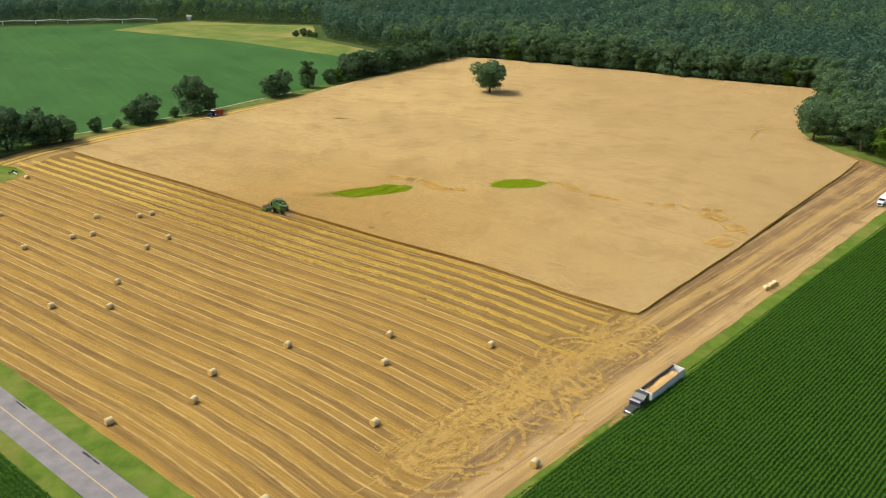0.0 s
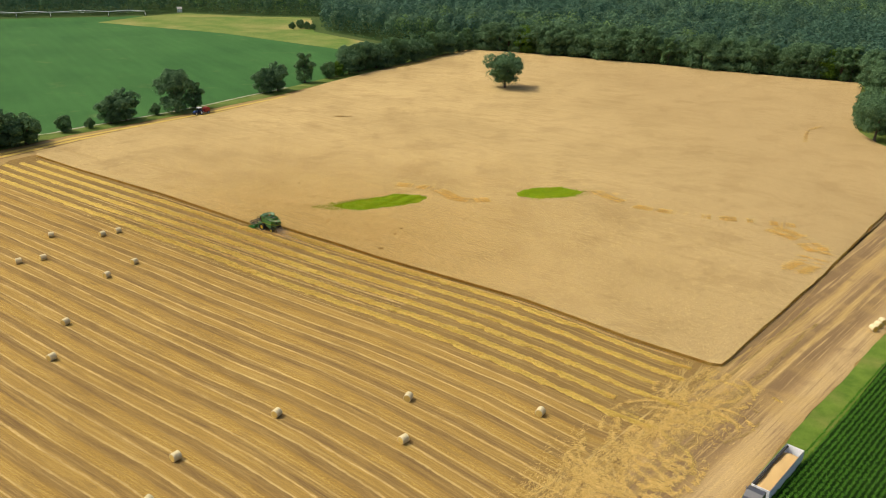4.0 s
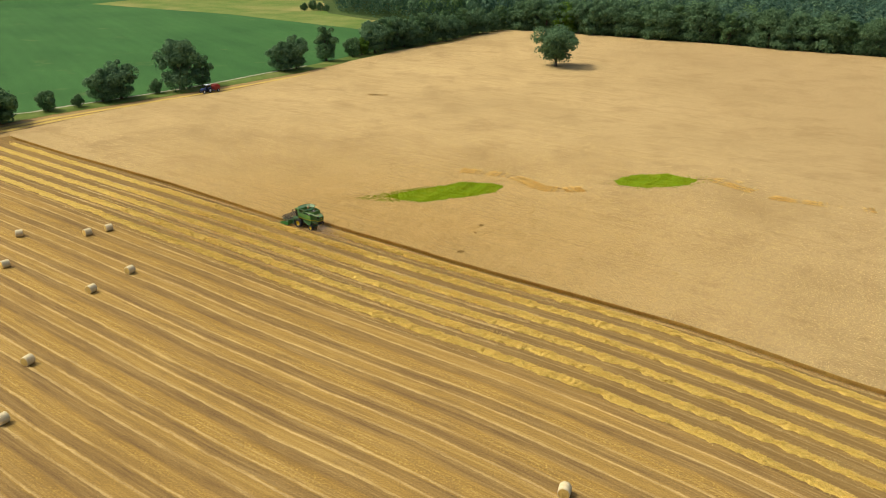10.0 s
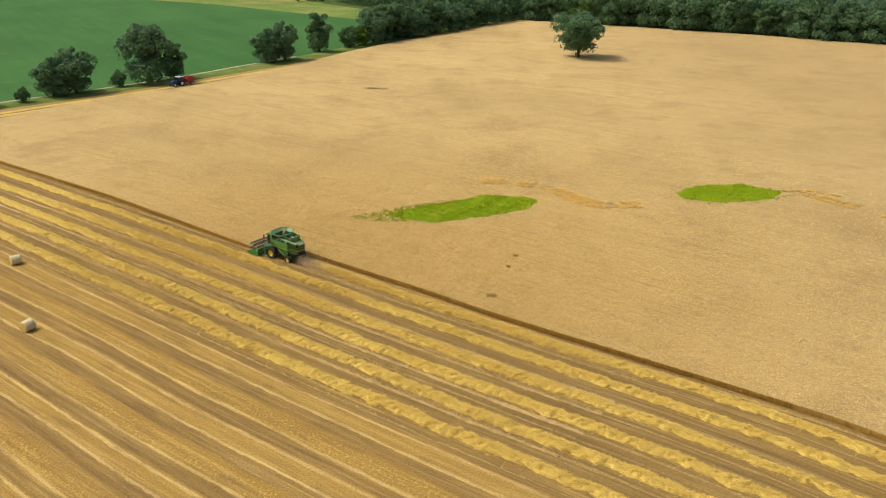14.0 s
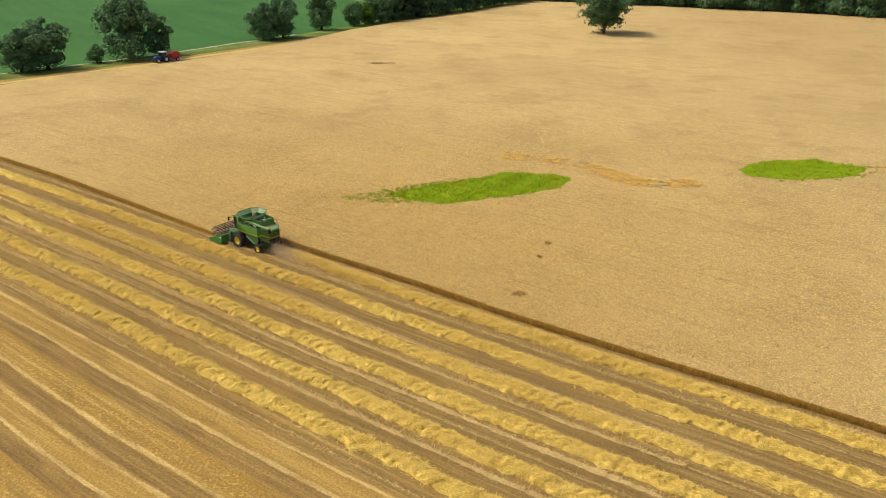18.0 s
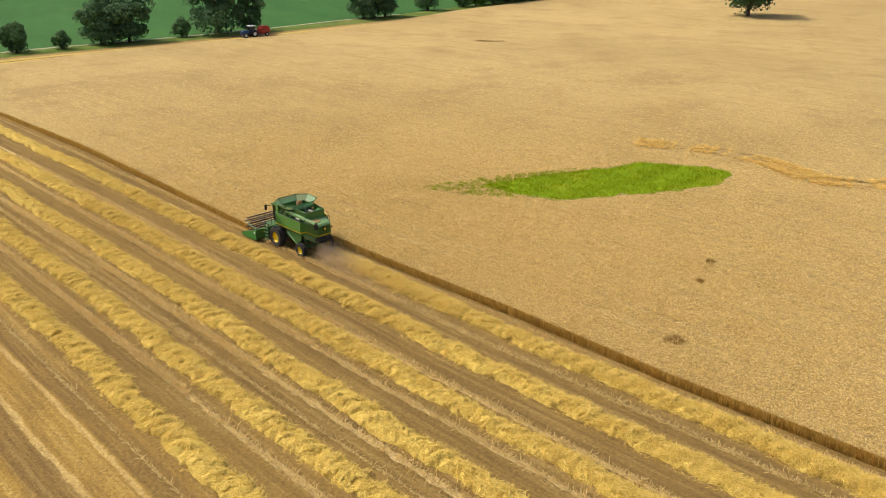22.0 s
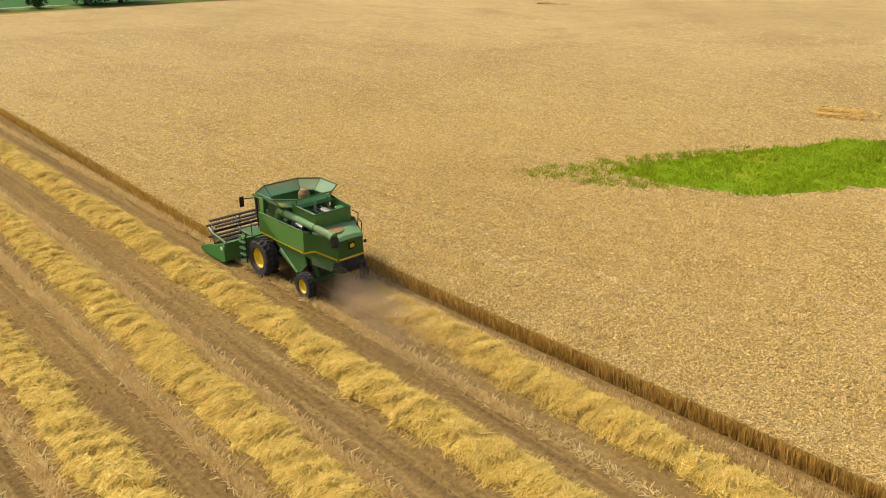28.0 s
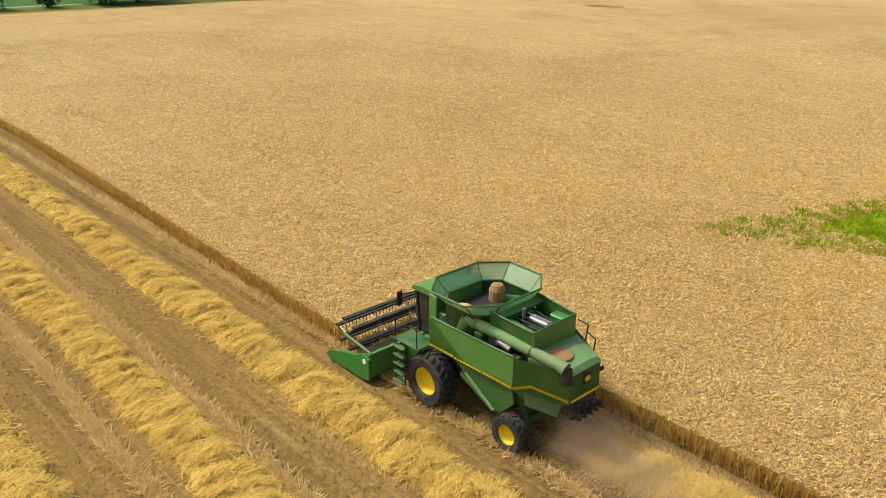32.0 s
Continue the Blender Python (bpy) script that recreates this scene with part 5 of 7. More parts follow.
def make_woods():
    """The far canopy: thousands of crowns in one mesh."""
    rng = np.random.default_rng(51)
    line, gap = [pt(*p) for p in WOOD_LINE], [pt(*p) for p in CLEARING]
    pts = []
    y = 180.0
    while y < 1190:
        step = 9.2 if y < 650 else 10.6
        x = np.arange(-900, 950, step)
        q = np.stack([x + rng.uniform(-2.8, 2.8, len(x)), y + rng.uniform(-2.8, 2.8, len(x))], 1)
        q = q[np.abs(q[:, 0] - 13) < (y + 43) * 0.60 + 40]
        pts.append(q)
        y += step
    q = np.concatenate(pts)
    q = q[inside(q[:, 0], q[:, 1], line) & ~inside(q[:, 0], q[:, 1], gap)]
    tint = rng.uniform(0, 1, len(q)) + 0.5 * np.sin(q[:, 0] * 0.012 + 1) * np.sin(q[:, 1] * 0.015)
    for name, leaf, pick in (("woods", LEAF_WOOD, tint < 0.35), ("woods", LEAF_DEEP, (tint >= 0.35) & (tint < 0.6)), ("woods", LEAF_MID, (tint >= 0.6) & (tint < 0.85)), ("woods", LEAF_BROAD, (tint >= 0.85) & (tint < 1.15)), ("woods", LEAF_PALE, tint >= 1.15)):
        c = q[pick]
        n = len(c)
        per = 150
        r = rng.choice([3.6, 4.8, 6.0, 7.2], n) * rng.uniform(0.85, 1.15, n)
        h = 10.5 + r * 1.3 + rng.uniform(-2.5, 3.0, n)
        d = rng.normal(0, 1, (n, per, 3))
        d[:, :, 2] = np.where(rng.uniform(0, 1, (n, per)) < 0.6, np.abs(d[:, :, 2]), d[:, :, 2])
        d /= np.linalg.norm(d, axis=2)[:, :, None]
        lump = 1 + 0.26 * np.sin(d[:, :, 0] * 5 + h[:, None] * 9) * np.sin(d[:, :, 1] * 5 + h[:, None] * 5) + rng.uniform(-0.12, 0.1, (n, per))
        pos = np.empty((n, per, 3))
        pos[:, :, 0] = c[:, 0, None] + d[:, :, 0] * r[:, None] * lump
        pos[:, :, 1] = c[:, 1, None] + d[:, :, 1] * r[:, None] * lump
        pos[:, :, 2] = (h - 1.3 * r)[:, None] + d[:, :, 2] * np.where(d[:, :, 2] > 0, 1.3 * r[:, None], (h - 1.3 * r)[:, None]) * lump
        pos, nor = pos.reshape(-1, 3), d.reshape(-1, 3) + rng.normal(0, 0.2, (n * per, 3))
        nor /= np.linalg.norm(nor, axis=1)[:, None]
        a = np.cross(nor, rng.normal(0, 1, nor.shape))
        a /= np.maximum(np.linalg.norm(a, axis=1), 1e-6)[:, None]
        b = np.cross(nor, a)
        s = rng.uniform(0.8, 1.5, len(pos))[:, None]
        v = np.stack([pos - a * s, pos + b * s * 0.8, pos + a * s], 1).reshape(-1, 3)
        tagged(new(name, mesh_of(name, v, np.arange(len(v)).reshape(-1, 3), leaf)), "dense green broadleaf woods stretching to the distance", "woods", kind="stuff")
    # floor sheet coloured dark to paint the shade in gaps between crowns
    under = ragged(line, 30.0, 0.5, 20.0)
    sheet("woodland_floor", under, -0.01, WOOD_FLOOR_SHADE, "ground under the woods with shade put into its dark colour", "ground")


# the woods' leaf colours are mixed bluer, with haze put into them
LEAF_PALE = leaf_material("pale_leaf", (0.088, 0.165, 0.06), (0.2, 0.31, 0.105), (0.13, 0.225, 0.078))
# floor green kept dark, with the shade below the trees in the colour
WOOD_FLOOR_SHADE = grass_material("wood_floor_shade", (0.03, 0.06, 0.014), (0.045, 0.08, 0.02), (0.06, 0.09, 0.025), 0.05)
LEAF_DEEP = leaf_material("deep_leaf", (0.035, 0.088, 0.062), (0.092, 0.17, 0.1), (0.054, 0.12, 0.076))
LEAF_BROAD = leaf_material("broad_leaf", (0.062, 0.136, 0.074), (0.15, 0.25, 0.122), (0.094, 0.178, 0.092))
LEAF_MID = leaf_material("mid_leaf", (0.057, 0.112, 0.07), (0.134, 0.22, 0.114), (0.086, 0.162, 0.088))
make_trees()
make_woods()


# ---- machines ----
GREEN = plain("green_paint", (0.075, 0.225, 0.04), 0.35, 0, 0.35, 0.9)
GREEN_DUSTY = plain("dusty_green_paint", (0.14, 0.27, 0.1), 0.6, 0, 0.5, 1.6)
GREEN_DARK = plain("dark_green_paint", (0.03, 0.115, 0.022), 0.45, 0, 0.35, 1.2)
GREEN_SIDE = plain("bright_green_paint", (0.028, 0.19, 0.033), 0.3, 0, 0.15, 1.2)
YELLOW = plain("yellow_paint", (0.75, 0.55, 0.01), 0.35, 0, 0.12, 2.0)
RUBBER = plain("tyre_rubber", (0.022, 0.021, 0.02), 0.85, 0, 0.3, 2.5)
BLACK = plain("black_steel", (0.02, 0.02, 0.02), 0.55, 0.2, 0.25, 2.0)
STEEL = plain("worn_steel", (0.32, 0.31, 0.29), 0.4, 0.8, 0.3, 2.0)
CHROME = plain("chrome", (0.7, 0.7, 0.72), 0.12, 1.0, 0.05, 2.0)
WHITE = plain("white_paint", (0.83, 0.84, 0.86), 0.35, 0, 0.1, 0.7)
BLUE = plain("blue_paint", (0.02, 0.06, 0.22), 0.35, 0, 0.2, 1.0)
RED = plain("red_paint", (0.42, 0.03, 0.02), 0.4, 0, 0.2, 1.0)
CABIN = plain("charcoal_paint", (0.055, 0.06, 0.072), 0.22, 0, 0.1, 1.0)
GRAIN = straw_material("wheat_grain", (0.45, 0.28, 0.1), (0.56, 0.37, 0.15), (0.66, 0.46, 0.2), 9.0)
DUST_BROWN = plain("dusty_brown", (0.3, 0.18, 0.07), 0.8, 0, 0.4, 4.0)
NET = straw_material("bale_wrap", (0.48, 0.39, 0.19), (0.6, 0.51, 0.29), (0.72, 0.64, 0.42), 3.0)
BALE_END = straw_material("bale_end", (0.46, 0.31, 0.075), (0.62, 0.44, 0.125), (0.74, 0.56, 0.2), 8.0)


def glass_material():
    n = Nodes("tinted_glass")
    n.bsdf.inputs["Base Color"].default_value = (0.015, 0.02, 0.02, 1)
    n.bsdf.inputs["Roughness"].default_value = 0.06
    return n.mat


def screen_material():
    """Perforated green panel that lets some light through."""
    n = Nodes("mesh_panel")
    n.done((0.24, 0.46, 0.28), 0.5)
    t = n.nt.nodes.new("ShaderNodeBsdfTransparent")
    mix = n.nt.nodes.new("ShaderNodeMixShader")
    mix.inputs[0].default_value = 0.72
    n.nt.links.new(t.outputs[0], mix.inputs[1])
    n.nt.links.new(n.bsdf.outputs[0], mix.inputs[2])
    n.nt.links.new(mix.outputs[0], n.nt.nodes["Material Output"].inputs[0])
    return n.mat


GLASS = glass_material()
SCREEN = screen_material()


def ring(bm, profile, sides, axis_shift=(0, 0, 0)):
    """A profile of (radius, width) turned round the y axis."""
    rows = []
    for i in range(sides):
        a = 2 * math.pi * i / sides
        rows.append([bm.verts.new((r * math.cos(a) + axis_shift[0], y + axis_shift[1], r * math.sin(a) + axis_shift[2])) for r, y in profile])
    for i in range(sides):
        p, q = rows[i], rows[(i + 1) % sides]
        for j in range(len(profile) - 1):
            bm.faces.new((p[j], p[j + 1], q[j + 1], q[j]))
    bmesh.ops.recalc_face_normals(bm, faces=bm.faces)
    return bm


def wheel_meshes(radius, width, rim, lugs, rim_mat):
    """Tyre and rim meshes, axle along y, centre at the origin."""
    h = width / 2
    bm = ring(bmesh.new(), [(rim, -h * 0.7), (rim * 1.12, -h * 0.95), (radius * 0.86, -h), (radius * 0.96, -h * 0.8), (radius * 0.97, 0), (radius * 0.96, h * 0.8), (radius * 0.86, h), (rim * 1.12, h * 0.95), (rim, h * 0.7)], 32)
    treads = []
    for sgn in (-1, 1):
        bar = bpy.data.meshes.new("lug")
        lug = box(bmesh.new(), (0, 0, 0), (radius * 0.07, width * 0.52, radius * 0.07), None, radius * 0.008)
        lug.to_mesh(bar)
        lug.free()
        bar.materials.append(RUBBER)
        for i in range(lugs):
            aa = 2 * math.pi * i / lugs + (math.pi / lugs if sgn > 0 else 0)
            turn = Matrix.Rotation(-aa, 4, "Y") @ Matrix.Rotation(sgn * 0.6, 4, "X")
            c = Vector((math.cos(aa) * radius * 0.965, sgn * h * 0.47, math.sin(aa) * radius * 0.965))
            treads.append((bar, Matrix.Translation(c) @ turn))
    tyre = bpy.data.meshes.new("tyre")
    bm.to_mesh(tyre)
    bm.free()
    tyre.materials.append(RUBBER)
    bm = ring(bmesh.new(), [(0.001, h * 0.30), (rim * 0.35, h * 0.32), (rim * 0.42, h * 0.18), (rim * 0.85, h * 0.25), (rim, h * 0.72), (rim * 1.03, h * 0.72), (rim * 1.0, -h * 0.7), (0.001, -h * 0.6)], 28)
    disc = bpy.data.meshes.new("rim")
    bm.to_mesh(disc)
    bm.free()
    disc.materials.append(rim_mat)
    return tyre, disc, treads


def put_wheel(parent, meshes, x, y, z, name="wheel"):
    """A wheel part with its tyre and rim under it; the outer face looks away from the middle."""
    tyre = new(name, meshes[0])
    tyre.parent = parent
    tyre.matrix_local = Matrix.Translation((x, y, z)) @ Matrix.Rotation(0 if y > 0 else math.pi, 4, "Z")
    tyre["label"] = "black ribbed rubber tyre"
    disc = new("rim", meshes[1])
    disc.parent = tyre
    for bar, m in meshes[2]:
        lug = new("lug", bar)
        lug.parent = tyre
        lug.matrix_local = m


def one(fn, *args, **kw):
    bm = bmesh.new()
    fn(bm, *args, **kw)
    return bm


TANK_LOW = [(3.75, 0.75), (3.75, -0.75), (3.3, -1.25), (2.15, -1.25), (1.72, -0.75), (1.72, 0.75), (2.15, 1.25), (3.3, 1.25)]
TANK_TOP = [(4.12, 0.9), (4.12, -0.9), (3.45, -1.72), (2.07, -1.68), (1.42, -0.9), (1.42, 0.9), (2.07, 1.68), (3.45, 1.72)]


def make_harvester():
    m = Matrix.Translation(lane(HARVESTER_U, -1.78)) @ Matrix.Rotation(math.atan2(ALONG.y, ALONG.x), 4, "Z")
    t = thing("combine_harvester", m, "green combine harvester with yellow wheels cutting wheat", "combine harvester")
    # flat side shields that narrow a little towards the rear, then the tapered tail
    for sy in (1, -1):
        part("side_panel", slab([(3.75, 1.5 * sy, 2.12), (3.75, 1.5 * sy, 3.08), (0.4, 1.36 * sy, 3.03), (0.4, 1.36 * sy, 1.98), (2.2, 1.43 * sy, 2.05)], 0.07), GREEN, t, "smooth green sheet metal")
        part("panel_edge", one(rod, (3.72, 1.48 * sy, 3.08), (0.42, 1.34 * sy, 3.03), 0.035, sides=6), GREEN_DARK, t)
        part("tail_panel", slab([(0.39, 1.36 * sy, 3.03), (0.39, 1.36 * sy, 1.98), (0.0, 1.18 * sy, 1.72), (-0.6, 0.9 * sy, 1.7), (-1.12, 0.66 * sy, 1.92), (-1.08, 0.66 * sy, 2.86)], 0.05), GREEN, t, "green tapered tail panel")
        part("tail_flap", slab([(0.05, 1.24 * sy, 2.02), (-0.95, 0.8 * sy, 1.86), (-0.85, 0.84 * sy, 1.45), (0.0, 1.26 * sy, 1.62)], 0.04), GREEN_DUSTY, t, "dusty green flap")
        part("lower_shield", one(plate, [(2.9, 2.05), (0.45, 1.98), (0.35, 1.5), (0.85, 1.0), (1.35, 0.92), (1.75, 1.15), (2.3, 1.6)], 0.08, "y", 1.28 * sy), GREEN_DARK, t)
        part("brace", one(rod, (2.3, 1.34 * sy, 1.7), (1.1, 1.34 * sy, 0.95), 0.05, sides=6), GREEN_DUSTY, t)
    part("rear_door", slab([(-1.12, 0.66, 1.92), (-1.12, -0.66, 1.92), (-1.08, -0.66, 2.86), (-1.08, 0.66, 2.86)], -0.05), GREEN, t)
    bm = bmesh.new()
    rows = [[bm.verts.new(p) for p in ((x, -w, z - 0.1), (x, -w, z), (x, -w * 0.5, z + c), (x, w * 0.5, z + c), (x, w, z), (x, w, z - 0.1))] for x, w, z, c in ((0.12, 1.08, 3.02, 0.1), (-0.5, 0.86, 2.98, 0.09), (-1.0, 0.68, 2.9, 0.06), (-1.13, 0.64, 2.8, 0.02))]
    for p, q in zip(rows[:-1], rows[1:]):
        for i in range(5):
            bm.faces.new((p[i], p[i + 1], q[i + 1], q[i]))
    bmesh.ops.recalc_face_normals(bm, faces=bm.faces)
    part("straw_hood", bm, GREEN_DUSTY, t, "dusty green hood")
    part("hood_core", one(plate, [(0.4, 2.0), (0.4, 2.98), (-0.4, 2.94), (-1.02, 2.82), (-1.02, 1.98)], 1.2, "y", 0.0), GREEN_DARK, t)
    part("chaff_heap", one(bump_disc, (-0.35, 0.3, 3.06), 0.42, 0.06), DUST_BROWN, t, "reddish chaff lying on the hood")
    part("chopper", one(box, (-0.75, 0, 1.68), (0.8, 1.15, 0.5), Matrix.Rotation(0.25, 3, "Y"), 0.04), BLACK, t, "black straw chopper under the hood")
    for i in range(5):
        part("spreader_fin", one(box, (-1.2, -0.5 + i * 0.25, 1.5), (0.45, 0.03, 0.22), Matrix.Rotation(0.35, 3, "Y")), BLACK, t)
    part("emblem_plate", one(box, (-1.125, -0.05, 2.5), (0.03, 0.34, 0.32), None, 0.01), BLACK, t, "dark square plate")
    # emblem as a plain yellow shape
    part("emblem", one(plate, [(-0.15, 2.42), (0.05, 2.42), (0.07, 2.55), (-0.05, 2.6), (-0.17, 2.55)], 0.02, "x", -1.145), YELLOW, t)
    # core of the machine
    part("body", one(box, (2.1, 0, 2.4), (3.4, 2.6, 1.05), None, 0.05), GREEN_DARK, t)
    part("belly", one(box, (2.2, 0, 1.35), (3.0, 1.9, 0.9), None, 0.1), BLACK, t)
    # engine deck: an open box with the engine in it
    for sy in (1, -1):
        part("deck_side", slab([(0.1, 0.92 * sy, 2.98), (0.1, 0.92 * sy, 3.74), (1.68, 1.0 * sy, 3.86), (1.68, 1.0 * sy, 2.98)], 0.05), GREEN, t)
        part("deck_rim", one(rod, (0.1, 0.92 * sy, 3.75), (1.68, 1.0 * sy, 3.87), 0.035, sides=6), GREEN_DARK, t)
    part("deck_rear", one(box, (0.09, 0, 3.36), (0.06, 1.86, 0.76), None, 0.01), GREEN, t)
    part("deck_rim", one(rod, (0.09, -0.92, 3.75), (0.09, 0.92, 3.75), 0.035, sides=6), GREEN_DARK, t)
    part("deck_floor", one(box, (0.9, 0, 3.06), (1.55, 1.8, 0.06)), BLACK, t)
    part("engine", one(box, (0.75, -0.15, 3.28), (0.9, 0.7, 0.42), None, 0.08), BLACK, t, "dark dusty engine block")
    part("valve_cover", one(box, (0.75, -0.15, 3.54), (0.75, 0.28, 0.12), None, 0.04), STEEL, t)
    part("air_cleaner", one(rod, (0.4, 0.6, 3.45), (1.3, 0.6, 3.5), 0.15, sides=14), GREEN_SIDE, t)
    part("radiator", one(box, (0.45, -0.68, 3.42), (0.55, 0.36, 0.5), None, 0.04), GREEN_SIDE, t)
    part("exhaust", one(rod, (1.1, 0.2, 3.4), (1.1, 0.2, 3.92), 0.055, sides=10), STEEL, t)
    part("engine_cover", one(box, (1.5, 0, 3.72), (0.4, 1.95, 0.05), Matrix.Rotation(-0.05, 3, "Y")), GREEN_DARK, t)
    for i in range(4):
        part("pipe", one(rod, (0.2, -0.35 + i * 0.22, 3.5 + 0.03 * i), (1.3, -0.45 + i * 0.27, 3.6), 0.03, sides=8), (BLACK, STEEL, GREEN_DARK, BLACK)[i], t)
    # open bay under the unloading tube
    part("bay_floor", one(box, (1.6, 1.12, 2.92), (2.2, 0.4, 0.04)), BLACK, t)
    part("gearbox", one(box, (1.9, 1.15, 3.05), (0.35, 0.3, 0.3), None, 0.05), GREEN_DARK, t)
    part("pulley", one(rod, (1.35, 1.05, 3.1), (1.35, 1.2, 3.1), 0.2, sides=16), BLACK, t)
    part("chain_guard", one(rod, (0.75, 1.12, 3.05), (1.25, 1.12, 3.15), 0.09, sides=10), STEEL, t)
    # grain tank and its flared extension
    part("grain_tank", one(box, (2.75, 0, 3.0), (2.0, 2.3, 0.3), None, 0.03), GREEN_DARK, t)
    low, top = TANK_LOW, TANK_TOP
    for i in range(8):
        j = (i + 1) % 8
        part("tank_wall", slab([(*low[i], 2.9), (*low[j], 2.9), (*low[j], 3.66), (*low[i], 3.66)], 0.03), GREEN_DARK, t)
        part("tank_panel", slab([(*low[i], 3.64), (*low[j], 3.64), (*top[j], 4.1), (*top[i], 4.1)], 0.02), SCREEN, t, "pale see-through green panel")
        part("rim_bar", one(rod, (*top[i], 4.1), (*top[j], 4.1), 0.035, sides=6), GREEN_DARK, t)
        part("corner_bar", one(rod, (*low[i], 3.64), (*top[i], 4.1), 0.022, sides=6), GREEN_DARK, t)
        part("tank_lip", one(rod, (*low[i], 3.64), (*low[j], 3.64), 0.04, sides=6), GREEN_DARK, t)
    part("tank_floor", one(plate, low, 0.03, "z", 3.2), BLACK, t)
    bm = bmesh.new()
    bmesh.ops.create_uvsphere(bm, u_segments=16, v_segments=10, radius=1, matrix=Matrix.Translation((3.1, 0.7, 3.2)) @ Matrix.Diagonal((0.42, 0.4, 0.28, 1)))
    part("grain_heap", bm, GRAIN, t, "heap of pale grain")
    bm = ring(bmesh.new(), [(0.26, 0.0), (0.26, 0.35), (0.18, 0.52), (0.02, 0.58)], 14)
    bmesh.ops.transform(bm, matrix=Matrix.Translation((2.55, -0.2, 3.55)) @ Matrix.Rotation(math.pi / 2, 4, "X"), verts=bm.verts)
    part("loading_auger", bm, DUST_BROWN, t, "rusty brown auger cap")
    part("cross_auger", one(rod, (2.05, -0.85, 3.5), (2.5, -0.25, 3.6), 0.14, sides=12), GREEN_SIDE, t)
    # unloading auger folded back along the side
    ob = part("unloading_auger", one(rod, (2.45, 1.18, 3.42), (-0.85, 0.78, 3.06), 0.165, sides=18), GREEN_DUSTY, t, "long dusty green tube")
    part("elbow", one(rod, (2.4, 1.18, 3.45), (2.7, 1.1, 2.85), 0.2, 0.24, 14), GREEN, ob)
    part("collar", one(rod, (2.05, 1.13, 3.378), (2.15, 1.143, 3.388), 0.195, sides=18), GREEN, ob)
    part("tube_band", one(rod, (0.1, 0.895, 3.163), (0.16, 0.902, 3.17), 0.18, sides=18), GREEN_DARK, ob)
    part("spout", one(rod, (-0.8, 0.79, 3.07), (-1.0, 0.77, 3.02), 0.19, 0.2, 14), GREEN_DUSTY, ob)
    part("rubber_spout", one(rod, (-0.98, 0.77, 3.0), (-1.08, 0.76, 2.6), 0.19, 0.17, 12), BLACK, ob, "black rubber sleeve")
    part("tube_rest", one(rod, (0.3, 0.92, 2.9), (0.3, 0.93, 3.15), 0.05, sides=6), GREEN_DARK, ob)
    # cab
    bm = bmesh.new()
    cab = [(3.85, 1.9), (4.9, 1.95), (5.2, 2.5), (5.05, 3.36), (3.9, 3.36)]
    plate(bm, cab, 1.7, "y", 0.0)
    part("cab", bm, GLASS, t, "dark tinted cab glass")
    part("cab_roof", one(plate, [(3.85, 3.36), (5.3, 3.34), (5.25, 3.46), (4.9, 3.54), (3.85, 3.56)], 1.8, "y", 0.0), GREEN, t)
    part("cab_wall", one(box, (3.92, 0, 2.95), (0.35, 2.45, 1.4), None, 0.02), GREEN, t)
    for y in (0.86, -0.86):
        part("cab_post", one(rod, (4.93, y, 1.95), (5.08, y, 3.36), 0.045, sides=6), BLACK, t)
        part("cab_post", one(rod, (4.3, y, 1.95), (4.3, y, 3.36), 0.04, sides=6), BLACK, t)
    for sy in (1, -1):
        arm = part("mirror_arm", one(rod, (5.05, 0.86 * sy, 3.3), (5.15, 1.5 * sy, 3.35), 0.025, sides=6), BLACK, t)
        part("mirror", one(box, (5.15, 1.52 * sy, 3.22), (0.06, 0.22, 0.5), None, 0.02), BLACK, arm)
    # platform, steps and rails on the near side
    part("platform", one(box, (4.6, 1.35, 1.88), (1.2, 0.8, 0.06), None, 0.01), GREEN_DARK, t)
    step_top = part("ladder", one(rod, (4.55, 1.82, 0.45), (4.55, 1.8, 1.9), 0.03, sides=6), BLACK, t)
    part("ladder_rail", one(rod, (5.0, 1.82, 0.45), (5.0, 1.8, 1.9), 0.03, sides=6), BLACK, step_top)
    for i in range(5):
        part("step", one(box, (4.78, 1.84, 0.5 + i * 0.31), (0.5, 0.2, 0.05), None, 0.01), GREEN_DARK, step_top)
    for pts in (((5.15, 1.7, 1.9), (5.15, 1.7, 2.6), (4.95, 1.72, 2.7)), ((4.1, 1.72, 1.9), (4.1, 1.72, 2.5), (4.4, 1.72, 2.6))):
        bm = bmesh.new()
        for a, b in zip(pts[:-1], pts[1:]):
            rod(bm, a, b, 0.02, sides=6)
        part("handrail", bm, BLACK, t)
    bm = bmesh.new()
    for a, b in (((-0.2, -1.0, 2.3), (-0.3, -1.05, 3.5)), ((-0.3, -1.05, 3.5), (0.05, -1.0, 3.55)), ((-0.6, -0.9, 2.3), (-0.66, -0.95, 3.2)), ((-0.66, -0.95, 3.2), (-0.3, -1.05, 3.25))):
        rod(bm, a, b, 0.022, sides=6)
    part("rear_rail", bm, BLACK, t)
    part("rear_lamp", one(box, (-1.08, -0.78, 2.5), (0.08, 0.14, 0.14), None, 0.02), BLACK, t)
    # yellow stripe, with lettering as short bars
    for x0, z0, x1, z1 in ((3.72, 2.14, 2.7, 2.11), (1.5, 2.06, 0.42, 2.03)):
        y0, y1 = 1.5 - (3.75 - x0) * 0.0418 + 0.04, 1.5 - (3.75 - x1) * 0.0418 + 0.04
